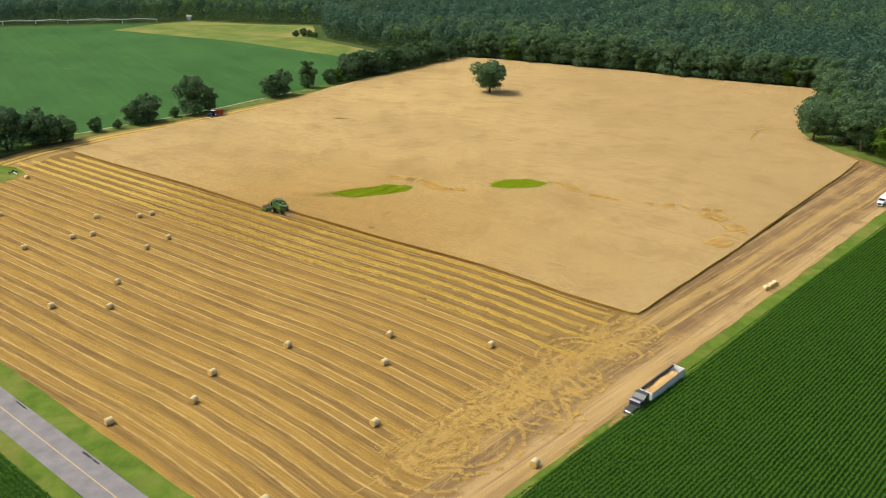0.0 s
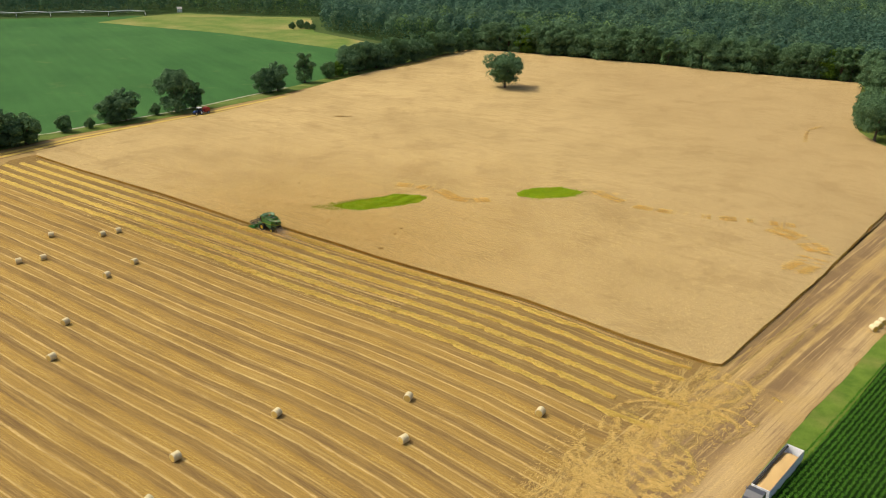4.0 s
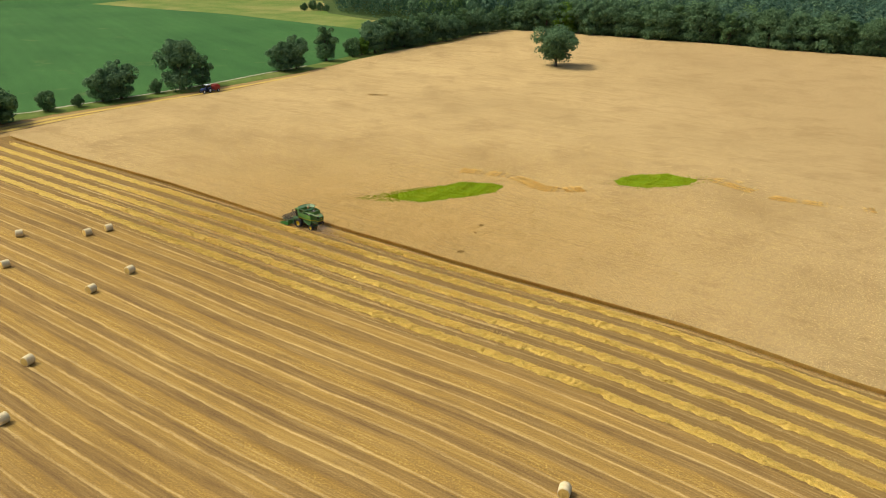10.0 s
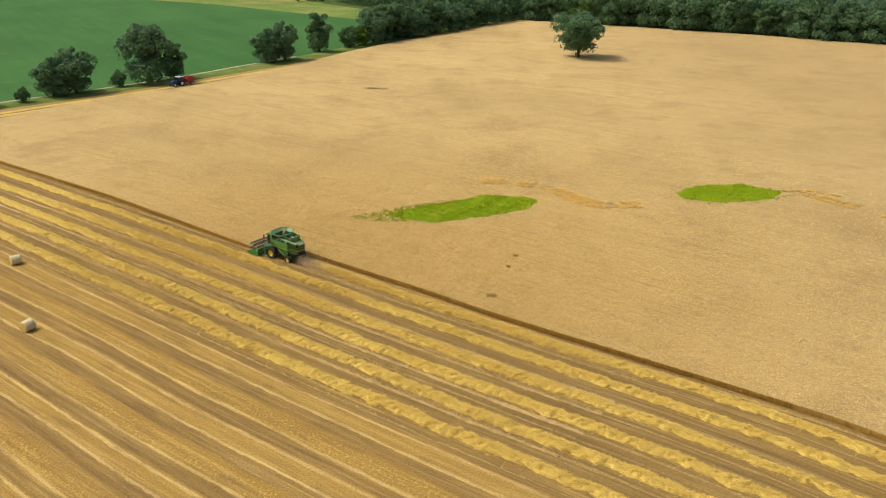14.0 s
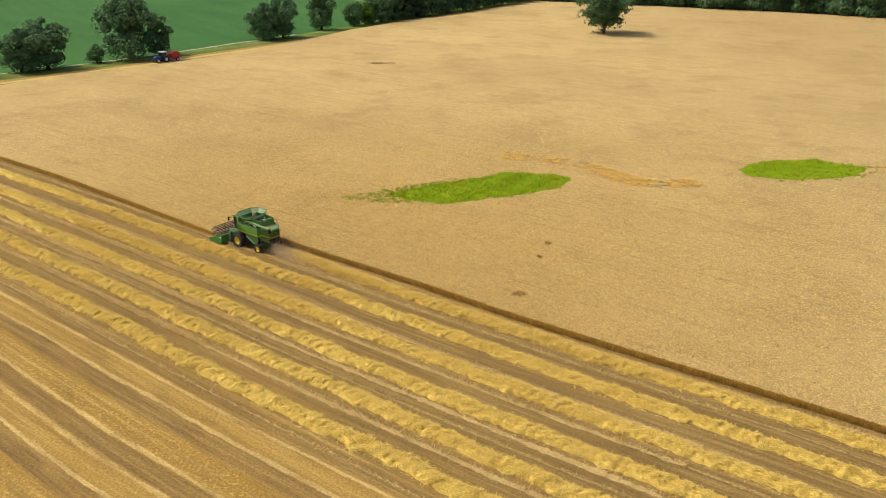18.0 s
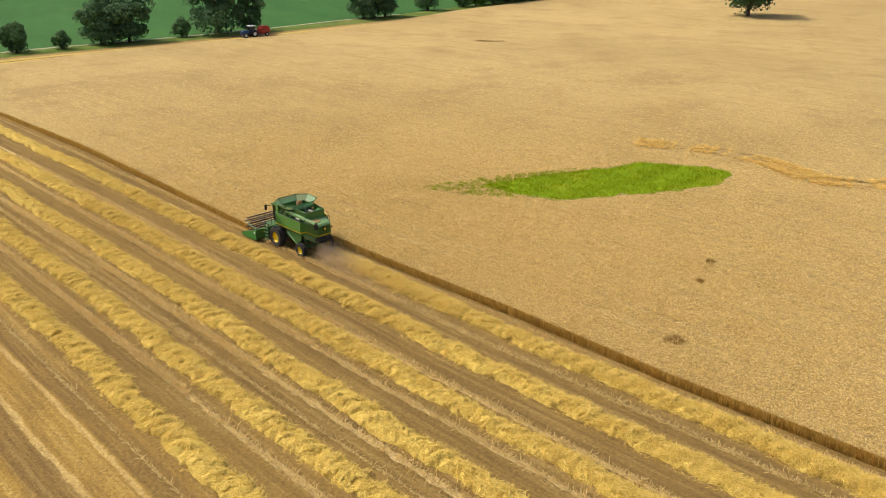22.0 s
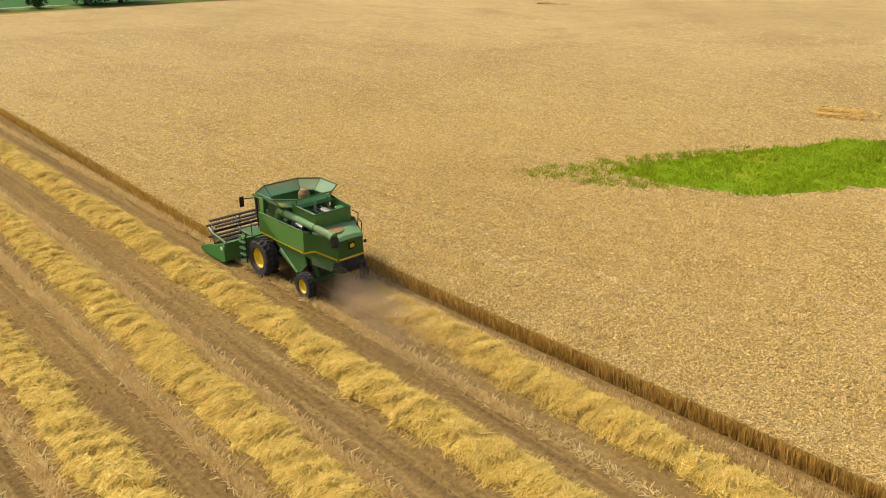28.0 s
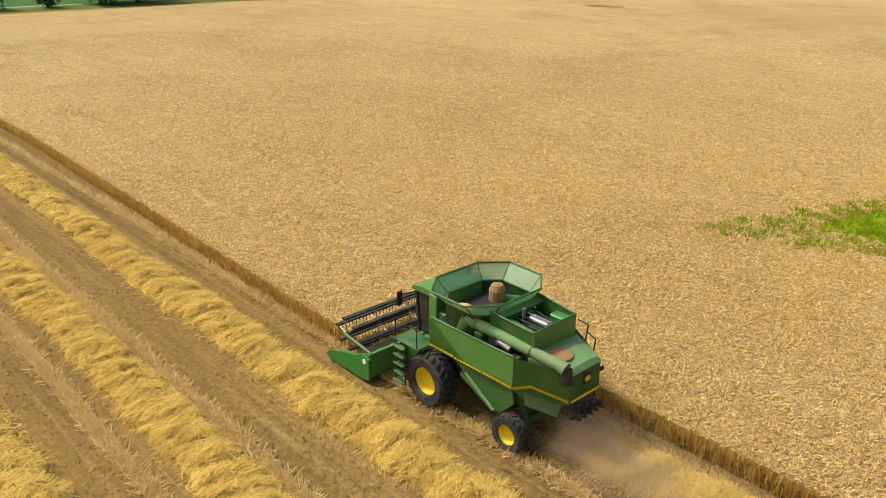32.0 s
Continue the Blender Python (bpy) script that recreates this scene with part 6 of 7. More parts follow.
        part("stripe", slab([(x0, y0, z0), (x1, y1, z1), (x1, y1, z1 + 0.08), (x0, y0, z0 + 0.08)], 0.012), YELLOW, t, "yellow stripe")
    for i in range(9):
        x = 2.6 - i * 0.125
        part("letter_bar", one(box, (x, 1.54 - (3.75 - x) * 0.0418, 2.12 - i * 0.003), (0.08, 0.012, 0.05)), YELLOW, t)
    for a, b in (((0.36, 1.385, 2.02), (-0.12, 1.165, 2.2)), ((-0.12, 1.165, 2.2), (-1.1, 0.7, 1.96))):
        part("stripe", slab([a, b, (b[0], b[1], b[2] + 0.085), (a[0], a[1], a[2] + 0.085)], -0.02), YELLOW, t, "yellow stripe")
    part("stripe", one(box, (-1.15, 0, 2.0), (0.015, 1.26, 0.08)), YELLOW, t, "yellow stripe")
    # running gear
    big, small = wheel_meshes(0.9, 0.68, 0.46, 22, YELLOW), wheel_meshes(0.6, 0.42, 0.31, 18, YELLOW)
    for y in (1.42, -1.42):
        put_wheel(t, big, 3.75, y, 0.89, "front_wheel")
        put_wheel(t, small, 0.35, y, 0.59, "rear_wheel")
    part("front_axle", one(rod, (3.75, -1.2, 0.95), (3.75, 1.2, 0.95), 0.18, sides=12), BLACK, t)
    part("rear_axle", one(box, (0.35, 0, 0.72), (0.25, 2.3, 0.22), None, 0.03), GREEN_DARK, t)
    for y in (0.9, -0.9):
        part("axle_bracket", one(rod, (0.35, y * 0.8, 0.75), (0.6, y, 1.7), 0.1, 0.16, 8), GREEN_DARK, t)
    part("elevator", one(rod, (2.6, 1.15, 1.5), (1.2, 1.25, 1.0), 0.13, sides=8), GREEN_DARK, t)
    # feeder house and the cutting table
    bm = bmesh.new()
    plate(bm, [(4.1, 1.7), (6.1, 0.95), (6.1, 0.35), (4.1, 0.95)], 1.3, "y", 0.0)
    part("feeder_house", bm, GREEN_DARK, t)
    head = part("cutting_table", one(plate, [(5.9, 0.25), (5.9, 1.1), (6.0, 1.12), (6.1, 0.5), (6.5, 0.28), (7.35, 0.2), (7.35, 0.14), (6.0, 0.14)], 4.46, "y", 0.0), GREEN, t, "wide green cutting table")
    for sy in (1, -1):
        bm = bmesh.new()
        plate(bm, [(5.85, 0.2), (5.85, 0.95), (6.2, 1.05), (6.7, 0.82), (7.3, 0.7), (7.95, 0.48), (8.3, 0.25), (8.0, 0.12), (6.2, 0.12)], 0.12, "y", 2.24 * sy)
        part("divider", bm, GREEN_SIDE, head, "bright green pointed divider")
        part("marker", one(rod, (6.05, 2.31 * sy, 0.85), (6.05, 2.33 * sy, 0.85), 0.09, sides=12), WHITE, head)
    bm = bmesh.new()
    rod(bm, (6.55, -2.1, 0.62), (6.55, 2.1, 0.62), 0.15, sides=14)
    for i in range(24):
        y = -2.0 + i * 0.17
        bmesh.ops.create_cone(bm, cap_ends=True, segments=14, radius1=0.3, radius2=0.3, depth=0.015,
                              matrix=Matrix.Translation((6.55, y, 0.62)) @ Matrix.Rotation(math.pi / 2 + (0.2 if y > 0 else -0.2), 4, "X"))
    part("table_auger", bm, STEEL, head, "worn steel screw")
    part("cutter_bar", one(box, (7.4, 0, 0.17), (0.12, 4.3, 0.05)), STEEL, head)
    for i in range(30):
        y = -2.1 + i * 4.2 / 29
        part("knife_guard", one(rod, (7.42, y, 0.17), (7.6, y, 0.17), 0.02, 0.006, 5), STEEL, head)
    reel = part("reel", one(rod, (7.35, -2.08, 1.25), (7.35, 2.08, 1.25), 0.07, sides=10), BLACK, t, "dark reel with bats and tines")
    for i in range(6):
        a = 2 * math.pi * i / 6 + 0.3
        cx, cz = 7.35 + 0.55 * math.cos(a), 1.25 + 0.55 * math.sin(a)
        bat = part("bat", one(box, (cx, 0, cz), (0.17, 4.14, 0.06)), BLACK, reel)
        bm = bmesh.new()
        for j in range(28):
            y = -2.02 + j * 4.04 / 27
            rod(bm, (cx, y, cz), (cx - 0.06, y, cz - 0.24), 0.012, sides=4)
        ob = part("tine_row", bm, BLACK, reel)
        for y in (-2.02, -0.7, 0.7, 2.02):
            part("spoke", one(rod, (7.35, y, 1.25), (cx, y, cz), 0.025, sides=5), STEEL, reel)
    for y in (2.12, -2.12):
        part("reel_arm", one(rod, (5.95, y, 1.1), (7.4, y, 1.3), 0.06, sides=6), GREEN_DARK, t)


def bale_parts():
    bm = ring(bmesh.new(), [(0.60, -0.66), (0.66, -0.645), (0.685, -0.6), (0.69, -0.2), (0.695, 0.2), (0.685, 0.6), (0.66, 0.645), (0.60, 0.66)], 30)
    rng = np.random.default_rng(4)
    for v in bm.verts:
        v.co += Vector(rng.normal(0, 0.008, 3))
        if v.co.z < -0.6:
            v.co.z = v.co.z * 0.5 - 0.31
    wrap = bpy.data.meshes.new("wrap")
    bm.to_mesh(wrap)
    bm.free()
    for p in wrap.polygons:
        p.use_smooth = True
    wrap.materials.append(NET)
    ends = []
    for y in (-0.655, 0.655):
        bm = bmesh.new()
        prof = [(0.002, y * 1.02), (0.2, y * 1.035), (0.4, y * 1.0), (0.56, y * 1.01), (0.64, y * 0.97)]
        ring(bm, prof, 26)
        for v in bm.verts:
            v.co += Vector(rng.normal(0, 0.014, 3))
            v.co.z = max(v.co.z, -0.6)
        me = bpy.data.meshes.new("straw_end")
        bm.to_mesh(me)
        bm.free()
        me.materials.append(BALE_END)
        ends.append(me)
    return wrap, ends


BALES = [(-112.4, 161.7), (-93.8, 138.7), (-85.7, 146.5), (-81.7, 148.7), (-86.3, 161.7), (-75.3, 162.9), (-72.7, 165.3), (-62.1, 147.6), (-64.9, 140.6), (-63.6, 120.2), (-60.1, 108.0), (-71.9, 107.6), (-20.7, 93.9), (-2.2, 99.0),
         (-2.1, 88.4), (17.1, 96.0), (-31.6, 83.2), (-32.0, 74.3), (-43.2, 67.6), (-1.7, 69.4), (22.7, 60.2), (-14.6, 50.2)]


def make_bales():
    wrap, ends = bale_parts()
    base = math.atan2(ACROSS.y, ACROSS.x) - math.pi / 2
    rng = np.random.default_rng(8)
    first = None
    spots = [(x, y, base + rng.normal(0, 0.22)) for x, y in BALES] + [(78.2, 125.4, 0.2), (79.6, 126.7, 0.3), (81, 128.1, 0.1), (-122.6, 195.6, 1.0)]
    for x, y, turn in spots:
        m = Matrix.Translation(pt(x, y, 0.63)) @ Matrix.Rotation(turn, 4, "Z")
        if first is None:
            first = thing("straw_bale", m, "round straw bale in pale net wrap on stubble", "straw bale", "straw bales")
            for nm, me in (("wrap", wrap), ("straw_end", ends[0]), ("straw_end", ends[1])):
                ob = new(nm, me)
                ob.parent = first
        else:
            copy_thing(first, m)


def make_truck():
    """Tractor unit with a long open grain trailer, nose to the road."""
    way = (pt(38.8, 73.9) - pt(50.1, 86.9)).normalized()
    left = Vector((-way.y, way.x, 0))
    nose = pt(38.4, 73.4) + left * 0.1
    m = Matrix.Translation(nose) @ Matrix.Rotation(math.atan2(way.y, way.x), 4, "Z")
    t = thing("grain_truck", m, "charcoal truck with a white trailer full of grain", "truck")
    # x runs forward from the nose, so the truck lies at negative x
    part("hood", one(plate, [(-0.15, 0.75), (-0.1, 1.25), (-0.35, 1.5), (-2.2, 1.75), (-2.2, 0.7)], 1.55, "y", 0.0), CABIN, t, "long charcoal hood")
    part("grille", one(box, (-0.06, 0, 1.1), (0.12, 1.0, 0.75), None, 0.03), CHROME, t, "chrome grille")
    part("bumper", one(box, (-0.02, 0, 0.52), (0.2, 2.2, 0.3), None, 0.05), STEEL, t, "chrome bumper")
    part("cab", one(plate, [(-2.2, 0.7), (-2.2, 1.75), (-2.65, 2.7), (-4.1, 2.75), (-4.1, 0.7)], 2.2, "y", 0.0), CABIN, t, "charcoal cab")
    part("windscreen", one(box, (-2.39, 0, 2.2), (0.05, 1.95, 0.85), Matrix.Rotation(-0.44, 3, "Y"), 0.01), GLASS, t, "dark windscreen")
    part("sun_visor", one(box, (-2.35, 0, 2.72), (0.5, 2.1, 0.07), Matrix.Rotation(0.35, 3, "Y"), 0.01), CHROME, t, "pale sun visor")
    part("sleeper", one(plate, [(-4.1, 0.8), (-3.4, 2.75), (-4.3, 3.35), (-5.2, 3.45), (-5.4, 3.3), (-5.4, 0.8)], 2.3, "y", 0.0), CABIN, t, "tall charcoal sleeper")
    for y in (1.12, -1.12):
        part("side_window", one(box, (-3.2, y, 2.2), (0.9, 0.03, 0.6), None, 0.01), GLASS, t)
        part("fender", one(plate, [(-0.5, 0.6), (-0.6, 1.0), (-1.0, 1.2), (-1.6, 1.15), (-2.0, 0.8), (-2.1, 0.5), (-1.85, 0.5), (-1.5, 0.95), (-1.0, 0.95), (-0.75, 0.6)], 0.5, "y", y * 0.87), CABIN, t)
        part("headlight", one(box, (-0.28, y * 0.78, 1.05), (0.2, 0.28, 0.22), None, 0.04), CHROME, t)
        part("fuel_tank", one(rod, (-3.0, y * 0.95, 0.62), (-4.6, y * 0.95, 0.62), 0.3, sides=14), CHROME, t, "polished fuel tank")
        part("exhaust_stack", one(rod, (-4.25, y * 1.08, 0.8), (-4.25, y * 1.08, 3.7), 0.08, sides=10), CHROME, t, "chrome exhaust stack")
        arm = part("mirror_arm", one(rod, (-2.5, y, 2.2), (-2.45, y * 1.3, 2.3), 0.02, sides=5), BLACK, t)
        part("mirror", one(box, (-2.45, y * 1.3, 2.2), (0.08, 0.18, 0.5), None, 0.02), CHROME, arm)
    part("chassis", one(box, (-4.5, 0, 0.75), (8.0, 0.9, 0.25), None, 0.02), BLACK, t)
    # trailer
    x0, x1, w, zb, zt = -6.3, -19.0, 1.28, 1.35, 2.95
    for y in (w, -w):
        part("trailer_side", one(plate, [(x0, zb), (x0, zt), (x1, zt), (x1, zb), (x1 + 2.2, zb), (x1 + 3.4, 0.75), (x1 + 4.2, 0.75), (x1 + 5.6, zb), (x0 - 5.2, zb), (x0 - 4.0, 0.75), (x0 - 3.2, 0.75), (x0 - 2.0, zb)], 0.06, "y", y), WHITE, t, "white ribbed trailer side")
        part("top_rail", one(box, ((x0 + x1) / 2, y, zt + 0.03), (x0 - x1, 0.1, 0.1), None, 0.02), STEEL, t)
        for i in range(14):
            part("side_post", one(box, (x0 - 0.45 - i * 0.9, y * 1.03, (zb + zt) / 2), (0.06, 0.05, zt - zb)), WHITE, t)
    for x in (x0, x1):
        part("trailer_end", one(box, (x, 0, 2.2), (0.07, 2 * w, zt - zb), None, 0.01), WHITE, t, "white trailer end")
    part("trailer_floor", one(box, ((x0 + x1) / 2, 0, 1.4), (x0 - x1, 2 * w, 0.08)), STEEL, t)
    # grain heaped in the box
    rng = np.random.default_rng(3)
    gx, gy = np.linspace(x0 - 0.1, x1 + 0.9, 40), np.linspace(-w + 0.05, w - 0.05, 12)
    X, Y = np.meshgrid(gx, gy, indexing="ij")
    Z = 2.35 + 0.22 * np.cos((X - x0) * 1.0) * 0.6 + 0.28 * (1 - (Y / w) ** 2) + rng.normal(0, 0.02, X.shape)
    Z = np.where(X < x1 + 2.0, Z - (x1 + 2.0 - X) * 0.45, Z)
    v = np.stack([X.ravel(), Y.ravel(), Z.ravel()], 1)
    i = (np.arange(39)[:, None] * 12 + np.arange(11)[None]).ravel()
    ob = new("grain_load", mesh_of("grain_load", v, np.stack([i, i + 1, i + 13, i + 12], 1), GRAIN, True))
    ob.parent = t
    ob["label"] = "pale golden grain"
    bm = bmesh.new()
    rod(bm, (x0 - 0.2, -w + 0.28, zt - 0.05), (x1 + 0.4, -w + 0.28, zt - 0.05), 0.16, sides=8)
    part("rolled_tarp", bm, BLACK, t, "dark rolled tarp along the rail")
    for i in range(5):
        part("tarp_bow", one(rod, (x0 - 1.2 - i * 2.5, -w, zt + 0.05), (x0 - 1.2 - i * 2.5, -w + 0.6, zt - 0.1), 0.03, sides=5), BLACK, t)
    tyre = wheel_meshes(0.52, 0.3, 0.29, 10, STEEL)
    for x in (-1.25, -5.0, -6.2, -17.0, -18.2):
        for y in (1.06, -1.06):
            put_wheel(t, tyre, x, y, 0.51)
            part("axle", one(rod, (x, -0.9 if y > 0 else 0.0, 0.52), (x, 0.0 if y > 0 else 0.9, 0.52), 0.07, sides=8), BLACK, t)
    for y in (0.9, -0.9):
        part("landing_leg", one(box, (-9.0, y, 0.75), (0.12, 0.12, 1.4), None, 0.01), BLACK, t)


def make_white_truck():
    way = -CORN_DIR
    m = Matrix.Translation(pt(131.0, 186.6)) @ Matrix.Rotation(math.atan2(way.y, way.x), 4, "Z")
    t = thing("farm_truck", m, "white farm truck parked on the grass strip", "truck")
    part("hood", one(plate, [(0, 0.7), (0.0, 1.3), (-0.3, 1.5), (-1.7, 1.65), (-1.7, 0.6)], 1.7, "y", 0.0), WHITE, t)
    part("grille", one(box, (0.03, 0, 1.0), (0.1, 1.2, 0.6), None, 0.03), BLACK, t, "black grille")
    part("bumper", one(box, (0.08, 0, 0.5), (0.25, 2.3, 0.3), None, 0.04), CHROME, t)
    part("cab", one(plate, [(-1.7, 0.6), (-1.7, 1.65), (-2.1, 2.5), (-3.3, 2.55), (-3.3, 0.6)], 2.1, "y", 0.0), WHITE, t)
    part("windscreen", one(box, (-1.87, 0, 2.05), (0.05, 1.85, 0.75), Matrix.Rotation(-0.44, 3, "Y"), 0.01), GLASS, t, "dark windscreen")
    part("cargo_box", one(box, (-6.4, 0, 1.95), (5.8, 2.4, 1.5), None, 0.03), WHITE, t, "white cargo box")
    part("chassis", one(box, (-4.6, 0, 0.85), (8.6, 0.9, 0.5)), BLACK, t)
    tyre = wheel_meshes(0.5, 0.3, 0.28, 10, STEEL)
    for x in (-0.9, -7.4):
        for y in (0.95, -0.95):
            put_wheel(t, tyre, x, y, 0.49)
    for y in (0.8, -0.8):
        part("headlight", one(box, (0.03, y, 1.0), (0.12, 0.28, 0.22), None, 0.04), CHROME, t)


def make_tractor():
    way = (pt(-113, 263) - pt(-73, 322)).normalized()
    m = Matrix.Translation(pt(-92.6, 287.8)) @ Matrix.Rotation(math.atan2(way.y, way.x), 4, "Z")
    t = thing("tractor", m, "blue tractor with a white roof on the margin", "tractor")
    part("hood", one(plate, [(0.6, 1.0), (0.6, 1.75), (2.2, 1.7), (2.6, 1.5), (2.6, 0.8)], 0.9, "y", 0.0), BLUE, t, "blue hood")
    part("chassis", one(box, (1.0, 0, 0.85), (3.2, 0.7, 0.5), None, 0.05), BLACK, t)
    part("cab", one(plate, [(-0.9, 1.0), (-0.9, 2.65), (0.5, 2.65), (0.7, 1.6), (0.6, 1.0)], 1.5, "y", 0.0), GLASS, t, "glazed cab")
    part("roof", one(box, (-0.2, 0, 2.75), (1.8, 1.75, 0.22), None, 0.08), WHITE, t, "white roof")
    for x, y in ((-0.9, 0.76), (-0.9, -0.76), (0.55, 0.76), (0.55, -0.76)):
        part("cab_post", one(rod, (x, y, 1.0), (x * 0.95, y, 2.65), 0.05, sides=6), BLUE, t)
    for y in (0.85, -0.85):
        part("mudguard", one(plate, [(-1.3, 1.2), (-1.1, 1.75), (-0.5, 2.0), (0.1, 1.8), (0.3, 1.3), (0.1, 1.3), (-0.1, 1.65), (-0.5, 1.82), (-0.95, 1.62), (-1.1, 1.2)], 0.45, "y", y), BLUE, t)
    part("exhaust", one(rod, (1.3, 0.3, 1.7), (1.3, 0.3, 2.7), 0.05, sides=8), BLACK, t)
    big, small = wheel_meshes(0.85, 0.5, 0.45, 16, WHITE), wheel_meshes(0.6, 0.4, 0.32, 14, WHITE)
    for y in (0.95, -0.95):
        put_wheel(t, big, -0.5, y, 0.84, "rear_wheel")
        put_wheel(t, small, 2.0, y * 0.92, 0.59, "front_wheel")
    b = thing("round_baler", m @ Matrix.Translation((-1.4, 0, 0)), "red round baler hitched behind a tractor", "baler")
    part("drawbar", one(box, (-0.6, 0, 0.6), (2.2, 0.25, 0.2), None, 0.02), RED, b)
    part("chamber", one(plate, [(-1.2, 0.7), (-1.1, 1.9), (-1.8, 2.5), (-2.8, 2.6), (-3.6, 2.1), (-3.7, 1.2), (-3.0, 0.6)], 2.0, "y", 0.0), RED, b, "red baling chamber")
    for y in (1.03, -1.03):
        part("side_cover", one(plate, [(-1.4, 0.9), (-1.3, 1.9), (-2.1, 2.3), (-3.2, 1.9), (-3.2, 1.0)], 0.08, "y", y), RED, b)
    part("pickup", one(rod, (-1.1, -1.0, 0.45), (-1.1, 1.0, 0.45), 0.3, sides=12), STEEL, b)
    tyre = wheel_meshes(0.5, 0.35, 0.26, 12, WHITE)
    for y in (1.25, -1.25):
        put_wheel(b, tyre, -2.5, y, 0.49)
    part("axle", one(rod, (-2.5, -1.2, 0.5), (-2.5, 1.2, 0.5), 0.07, sides=8), BLACK, b)


def make_pivot():
    """A long wheeled irrigation line at the far side of the bean field."""
    line = [pt(-430, 562), pt(-343, 585), pt(-300, 600), pt(-262, 612), pt(-237, 619)]
    t = thing("irrigation_line", Matrix(), "long pale steel irrigation line on wheeled towers", "irrigation line")
    for a, b in zip(line[:-1], line[1:]):
        n = max(1, int((b - a).length / 24))
        for i in range(n):
            p, q = a.lerp(b, i / n), a.lerp(b, (i + 1) / n)
            up = Vector((0, 0, 4.0))
            bm = bmesh.new()
            mid = (p + q) / 2 + Vector((0, 0, 4.9))
            rod(bm, p + up, mid, 0.26, sides=6)
            rod(bm, mid, q + up, 0.26, sides=6)
            rod(bm, p + up, (p + q) / 2 + Vector((0, 0, 3.4)), 0.06, sides=4)
            rod(bm, (p + q) / 2 + Vector((0, 0, 3.4)), q + up, 0.06, sides=4)
            rod(bm, mid, (p + q) / 2 + Vector((0, 0, 3.4)), 0.06, sides=4)
            part("span", bm, WHITE, t)
            d = (q - p).normalized()
            s = Vector((-d.y, d.x, 0))
            bm = bmesh.new()
            rod(bm, q + s * 2.0 + Vector((0, 0, 0.5)), q + up, 0.1, sides=5)
            rod(bm, q - s * 2.0 + Vector((0, 0, 0.5)), q + up, 0.1, sides=5)
            rod(bm, q - s * 2.2 + Vector((0, 0, 0.5)), q + s * 2.2 + Vector((0, 0, 0.5)), 0.12, sides=5)
            tower = part("tower", bm, WHITE, t)
            for e in (2.0, -2.0):
                c = q + s * e + Vector((0, 0, 0.55))
                part("wheel", one(rod, c - d * 0.18, c + d * 0.18, 0.58, sides=12), RUBBER, tower)


def make_house():
    m = Matrix.Translation(pt(-222, 652)) @ Matrix.Rotation(0.3, 4, "Z") @ Matrix.Diagonal((0.55, 0.55, 0.55, 1))
    t = thing("farm_house", m, "small white house among the far trees", "house")
    part("wall", one(box, (0, 0, 2.6), (7, 7, 5.2), None, 0.02), WHITE, t)
    part("roof", one(plate, [(-4.0, 5.0), (0, 8.2), (4.0, 5.0), (3.8, 4.9), (0, 7.9), (-3.8, 4.9)], 8.6, "x", 0.0), STEEL, t, "grey gable roof")
    part("gable", one(plate, [(-3.5, 5.1), (0, 7.8), (3.5, 5.1)], 7.9, "x", 0.0), WHITE, t)
    for x in (-2.2, 2.2):
        for z in (1.6, 3.9):
            part("window", one(box, (x, -3.52, z), (1.1, 0.08, 1.3), None, 0.01), GLASS, t)


def make_implement():
    """A small trailed implement on the grass corner."""
    m = Matrix.Translation(pt(-128.5, 199.5)) @ Matrix.Rotation(2.4, 4, "Z")
    t = thing("farm_implement", m, "pale drawbar implement parked on green grass", "implement")
    part("beam", one(box, (0, 0, 0.75), (4.6, 0.25, 0.25), None, 0.03), WHITE, t)
    part("tank", one(rod, (1.2, 0, 1.15), (2.6, 0, 1.15), 0.45, sides=14), GREEN_DARK, t)
    part("cross_bar", one(box, (1.8, 0, 0.62), (0.2, 2.6, 0.18), None, 0.02), BLACK, t)
    tyre = wheel_meshes(0.42, 0.25, 0.22, 10, WHITE)
    for y in (1.25, -1.25):
        put_wheel(t, tyre, 1.8, y, 0.42)


def make_road_marks():
    b = pt(-30.4, 50.4) - ROAD_SIDE * 3.1
    line = [b - ROAD_DIR * 400, b + ROAD_DIR * 300, b + ROAD_DIR * 300 - ROAD_SIDE * 0.14, b - ROAD_DIR * 400 - ROAD_SIDE * 0.14]
    sheet("centre_line", line, 0.055, LINE_PAINT, "worn yellow centre line on asphalt", "road marking")
    e = pt(-30.4, 50.4) - ROAD_SIDE * 0.35
    for i, (a, n, w) in enumerate(((-19.0, 5.2, 0.16), (-43.0, 4.2, 0.12))):
        p = e + ROAD_DIR * a
        strip = [p, p + ROAD_DIR * n, p + ROAD_DIR * n - ROAD_SIDE * w * 2, p - ROAD_SIDE * w * 2]
        sheet("tar_patch", ragged(strip, 0.4, 0.16, i), 0.054, TAR, "black tar patch along the road edge", "road patch")


LINE_PAINT = plain("line_paint", (0.62, 0.45, 0.16), 0.7, 0, 0.45, 0.8)
TAR = plain("tar", (0.015, 0.014, 0.014), 0.6, 0, 0.1, 2.0)
make_harvester()
make_bales()
make_truck()
make_white_truck()
make_tractor()
make_pivot()
make_house()
make_implement()
make_road_marks()


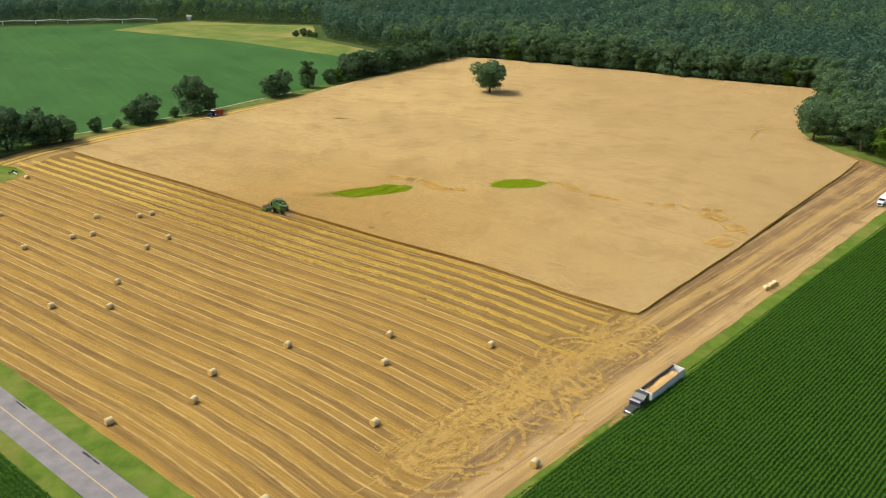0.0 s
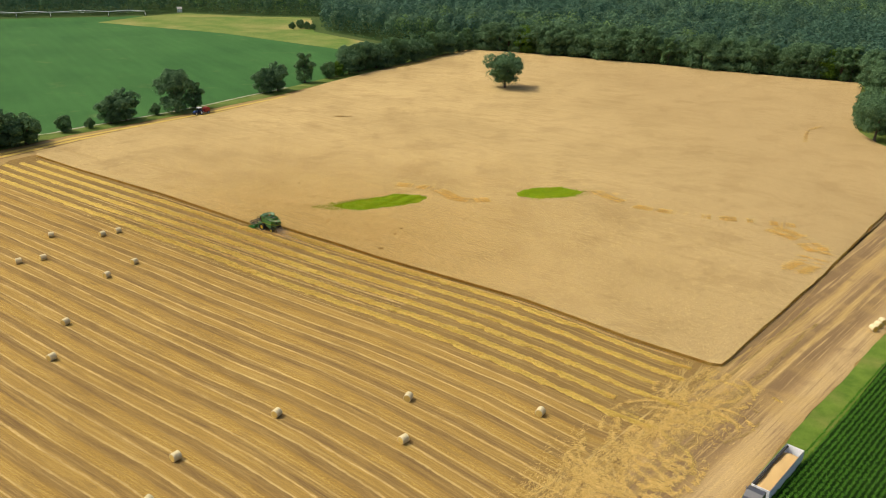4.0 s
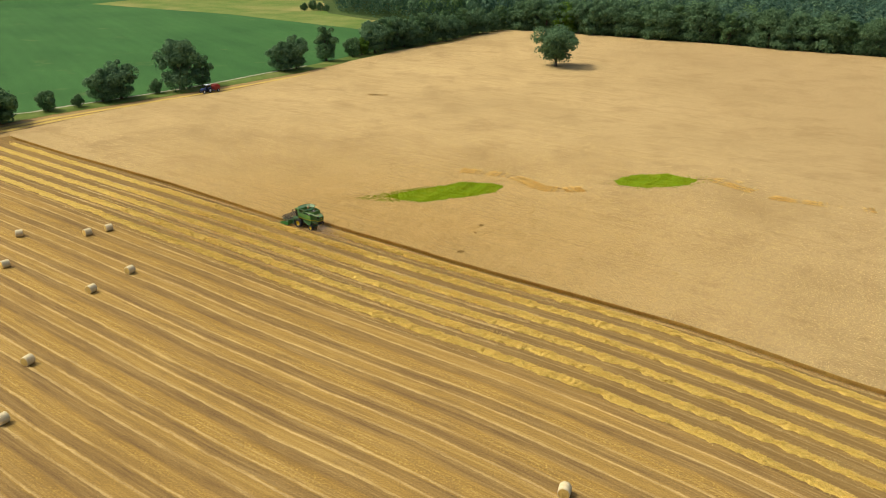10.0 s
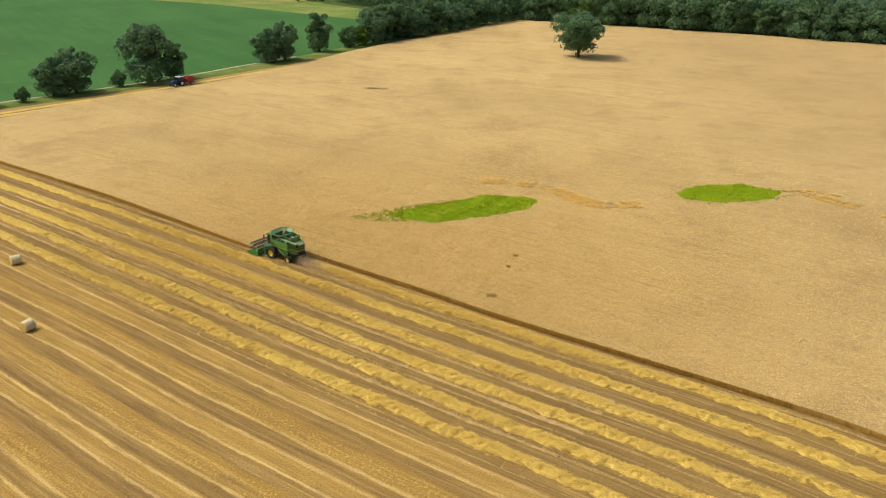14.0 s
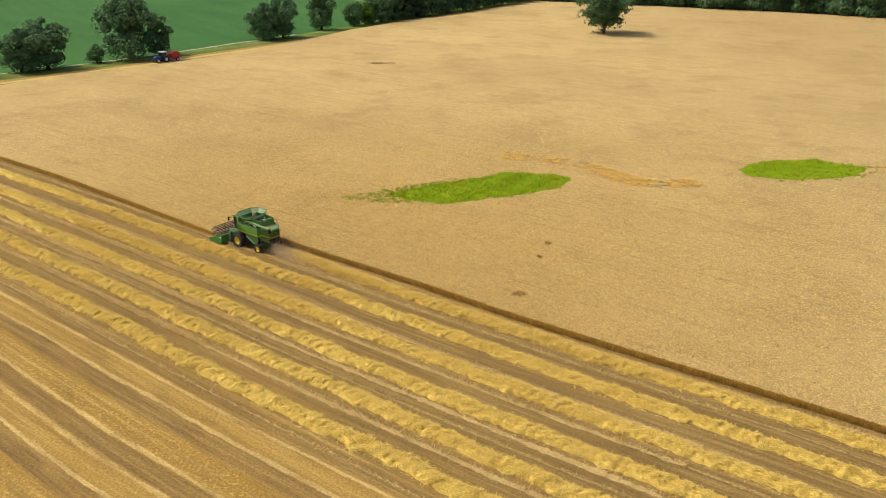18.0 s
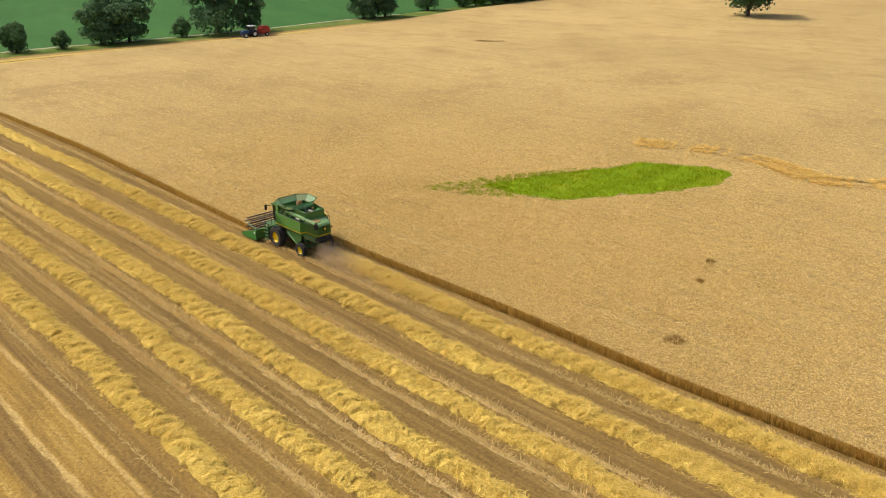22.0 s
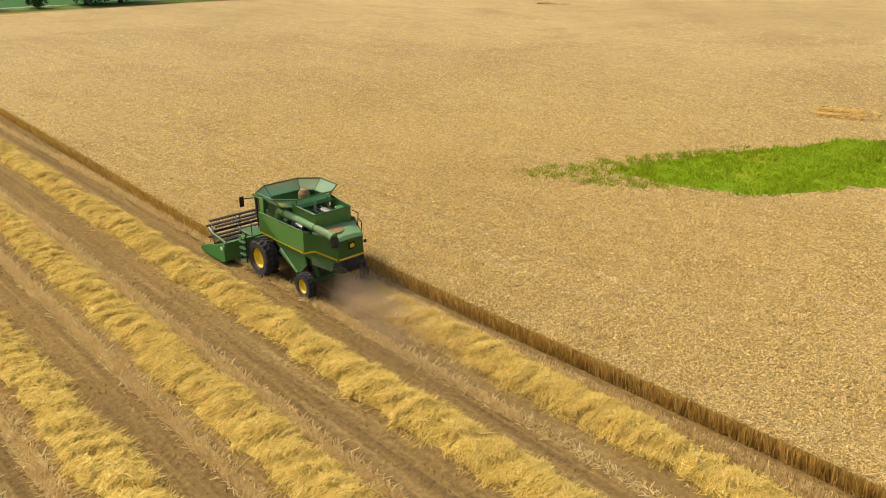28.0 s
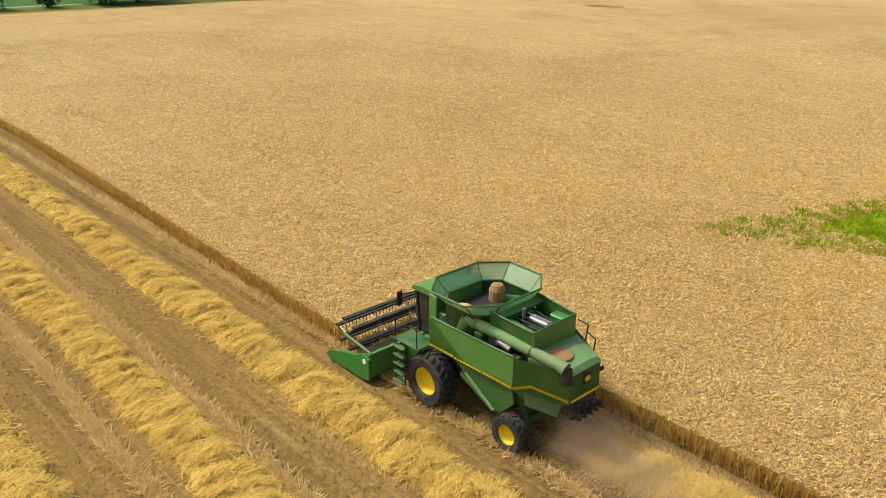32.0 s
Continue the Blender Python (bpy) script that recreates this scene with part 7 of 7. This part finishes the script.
# ---- crops and straw, small pieces last ----
def make_dust(rng):
    """Dust and chaff blown out behind the harvester, as single specks."""
    n = 170000
    back = rng.exponential(2.6, n).clip(0, 14)
    wide = 0.55 + 0.16 * back
    tall = 0.95 * np.exp(-back * 0.12)
    u = HARVESTER_U - 0.7 - back + rng.normal(0, 0.25, n)
    s = -1.75 + wide * rng.normal(0, 0.75, n) - 0.05 * back
    z = np.abs(rng.normal(0.35, 0.62, n)) * tall
    keep = (s < np.interp(u, EDGE_U, EDGE_S) + 0.8) & (bumps(u * 1.1, s * 1.1 + z, 33) > rng.uniform(-0.9, 0.5, n))
    p = lanes(u[keep], s[keep])
    p[:, 2] = z[keep] + 0.06
    d = rng.normal(0, 1, p.shape)
    d *= (rng.uniform(0.004, 0.011, len(p)) / np.linalg.norm(d, axis=1))[:, None]
    v, f = blades(p - d, p + d, rng.uniform(0.007, 0.016, len(p)), rng, 0.8)
    tagged(new("dust_cloud", mesh_of("dust_cloud", v, f, DUST)), "pale dust and chaff blown out behind the harvester", "dust", kind="stuff")


def make_crops():
    for k in range(6):
        make_windrow(k, np.random.default_rng(100 + k))
    make_stubble(np.random.default_rng(1))
    make_dust(np.random.default_rng(21))
    make_wheat(np.random.default_rng(2))
    make_patch(PATCHES[0], 26000, np.random.default_rng(3), "bright green weeds in a wet hollow of the wheat")
    make_patch(PATCHES[1], 9000, np.random.default_rng(4), "small bright green weed patch among ripe wheat")
    make_tail(PATCH_TAIL, 900, np.random.default_rng(14))
    make_tail([(17, 197), (20, 200.5), (24, 204.4), (38, 206), (41, 201.5), (35, 196), (26, 193.6), (19, 194)], 200, np.random.default_rng(15))
    rng = np.random.default_rng(5)
    make_lodged("lodged_wheat", [(-12.5, 204.4), (-7.3, 203.2), (-2.2, 201.1), (1.6, 196.7), (3.1, 193.1), (7.7, 191.9), (12, 192.8)], 1.7, 6500, "flattened wheat along a curved wheel track", rng, LODGED, -0.3)
    make_lodged("lodged_wheat", [(40, 200.9), (46, 193.4), (49.6, 189.2), (61.3, 184.1), (73.1, 181.2), (84, 178)], 1.5, 8000, "patchy line of flattened wheat", rng, LODGED, 0.0, False)
    make_lodged("lodged_wheat", [(76, 178.4), (82.0, 169.6), (83.2, 161.8), (78, 154.4), (71.5, 148.9)], 2.8, 8000, "wind-flattened golden wheat near the field side", rng, LODGED, 0.0, False)
    make_lodged("lodged_wheat", [(37, 201.4), (42, 201.9), (46, 199.4)], 0.5, 300, "flattened wheat beside the small weed patch", rng, LODGED)
    make_lodged("lodged_wheat", [(-42.5, 286.4), (-39.4, 286.1), (-36, 286.4)], 0.9, 420, "thin weedy spot in ripe wheat", rng, BROWN_BLADE)
    make_lodged("lodged_wheat", [(118, 260.4), (122, 270.4), (126, 278.4), (133, 284.4)], 0.6, 500, "faint curved wheel track in far wheat", rng, LODGED)
    for x, y, r in ((-12.3, 157.7, 0.8), (-8.8, 170.2, 0.55), (-9.9, 166.6, 0.45)):
        make_hole_clump(x, y, r, rng)
    make_headland(np.random.default_rng(6))
    make_corn(np.random.default_rng(7))


make_crops()
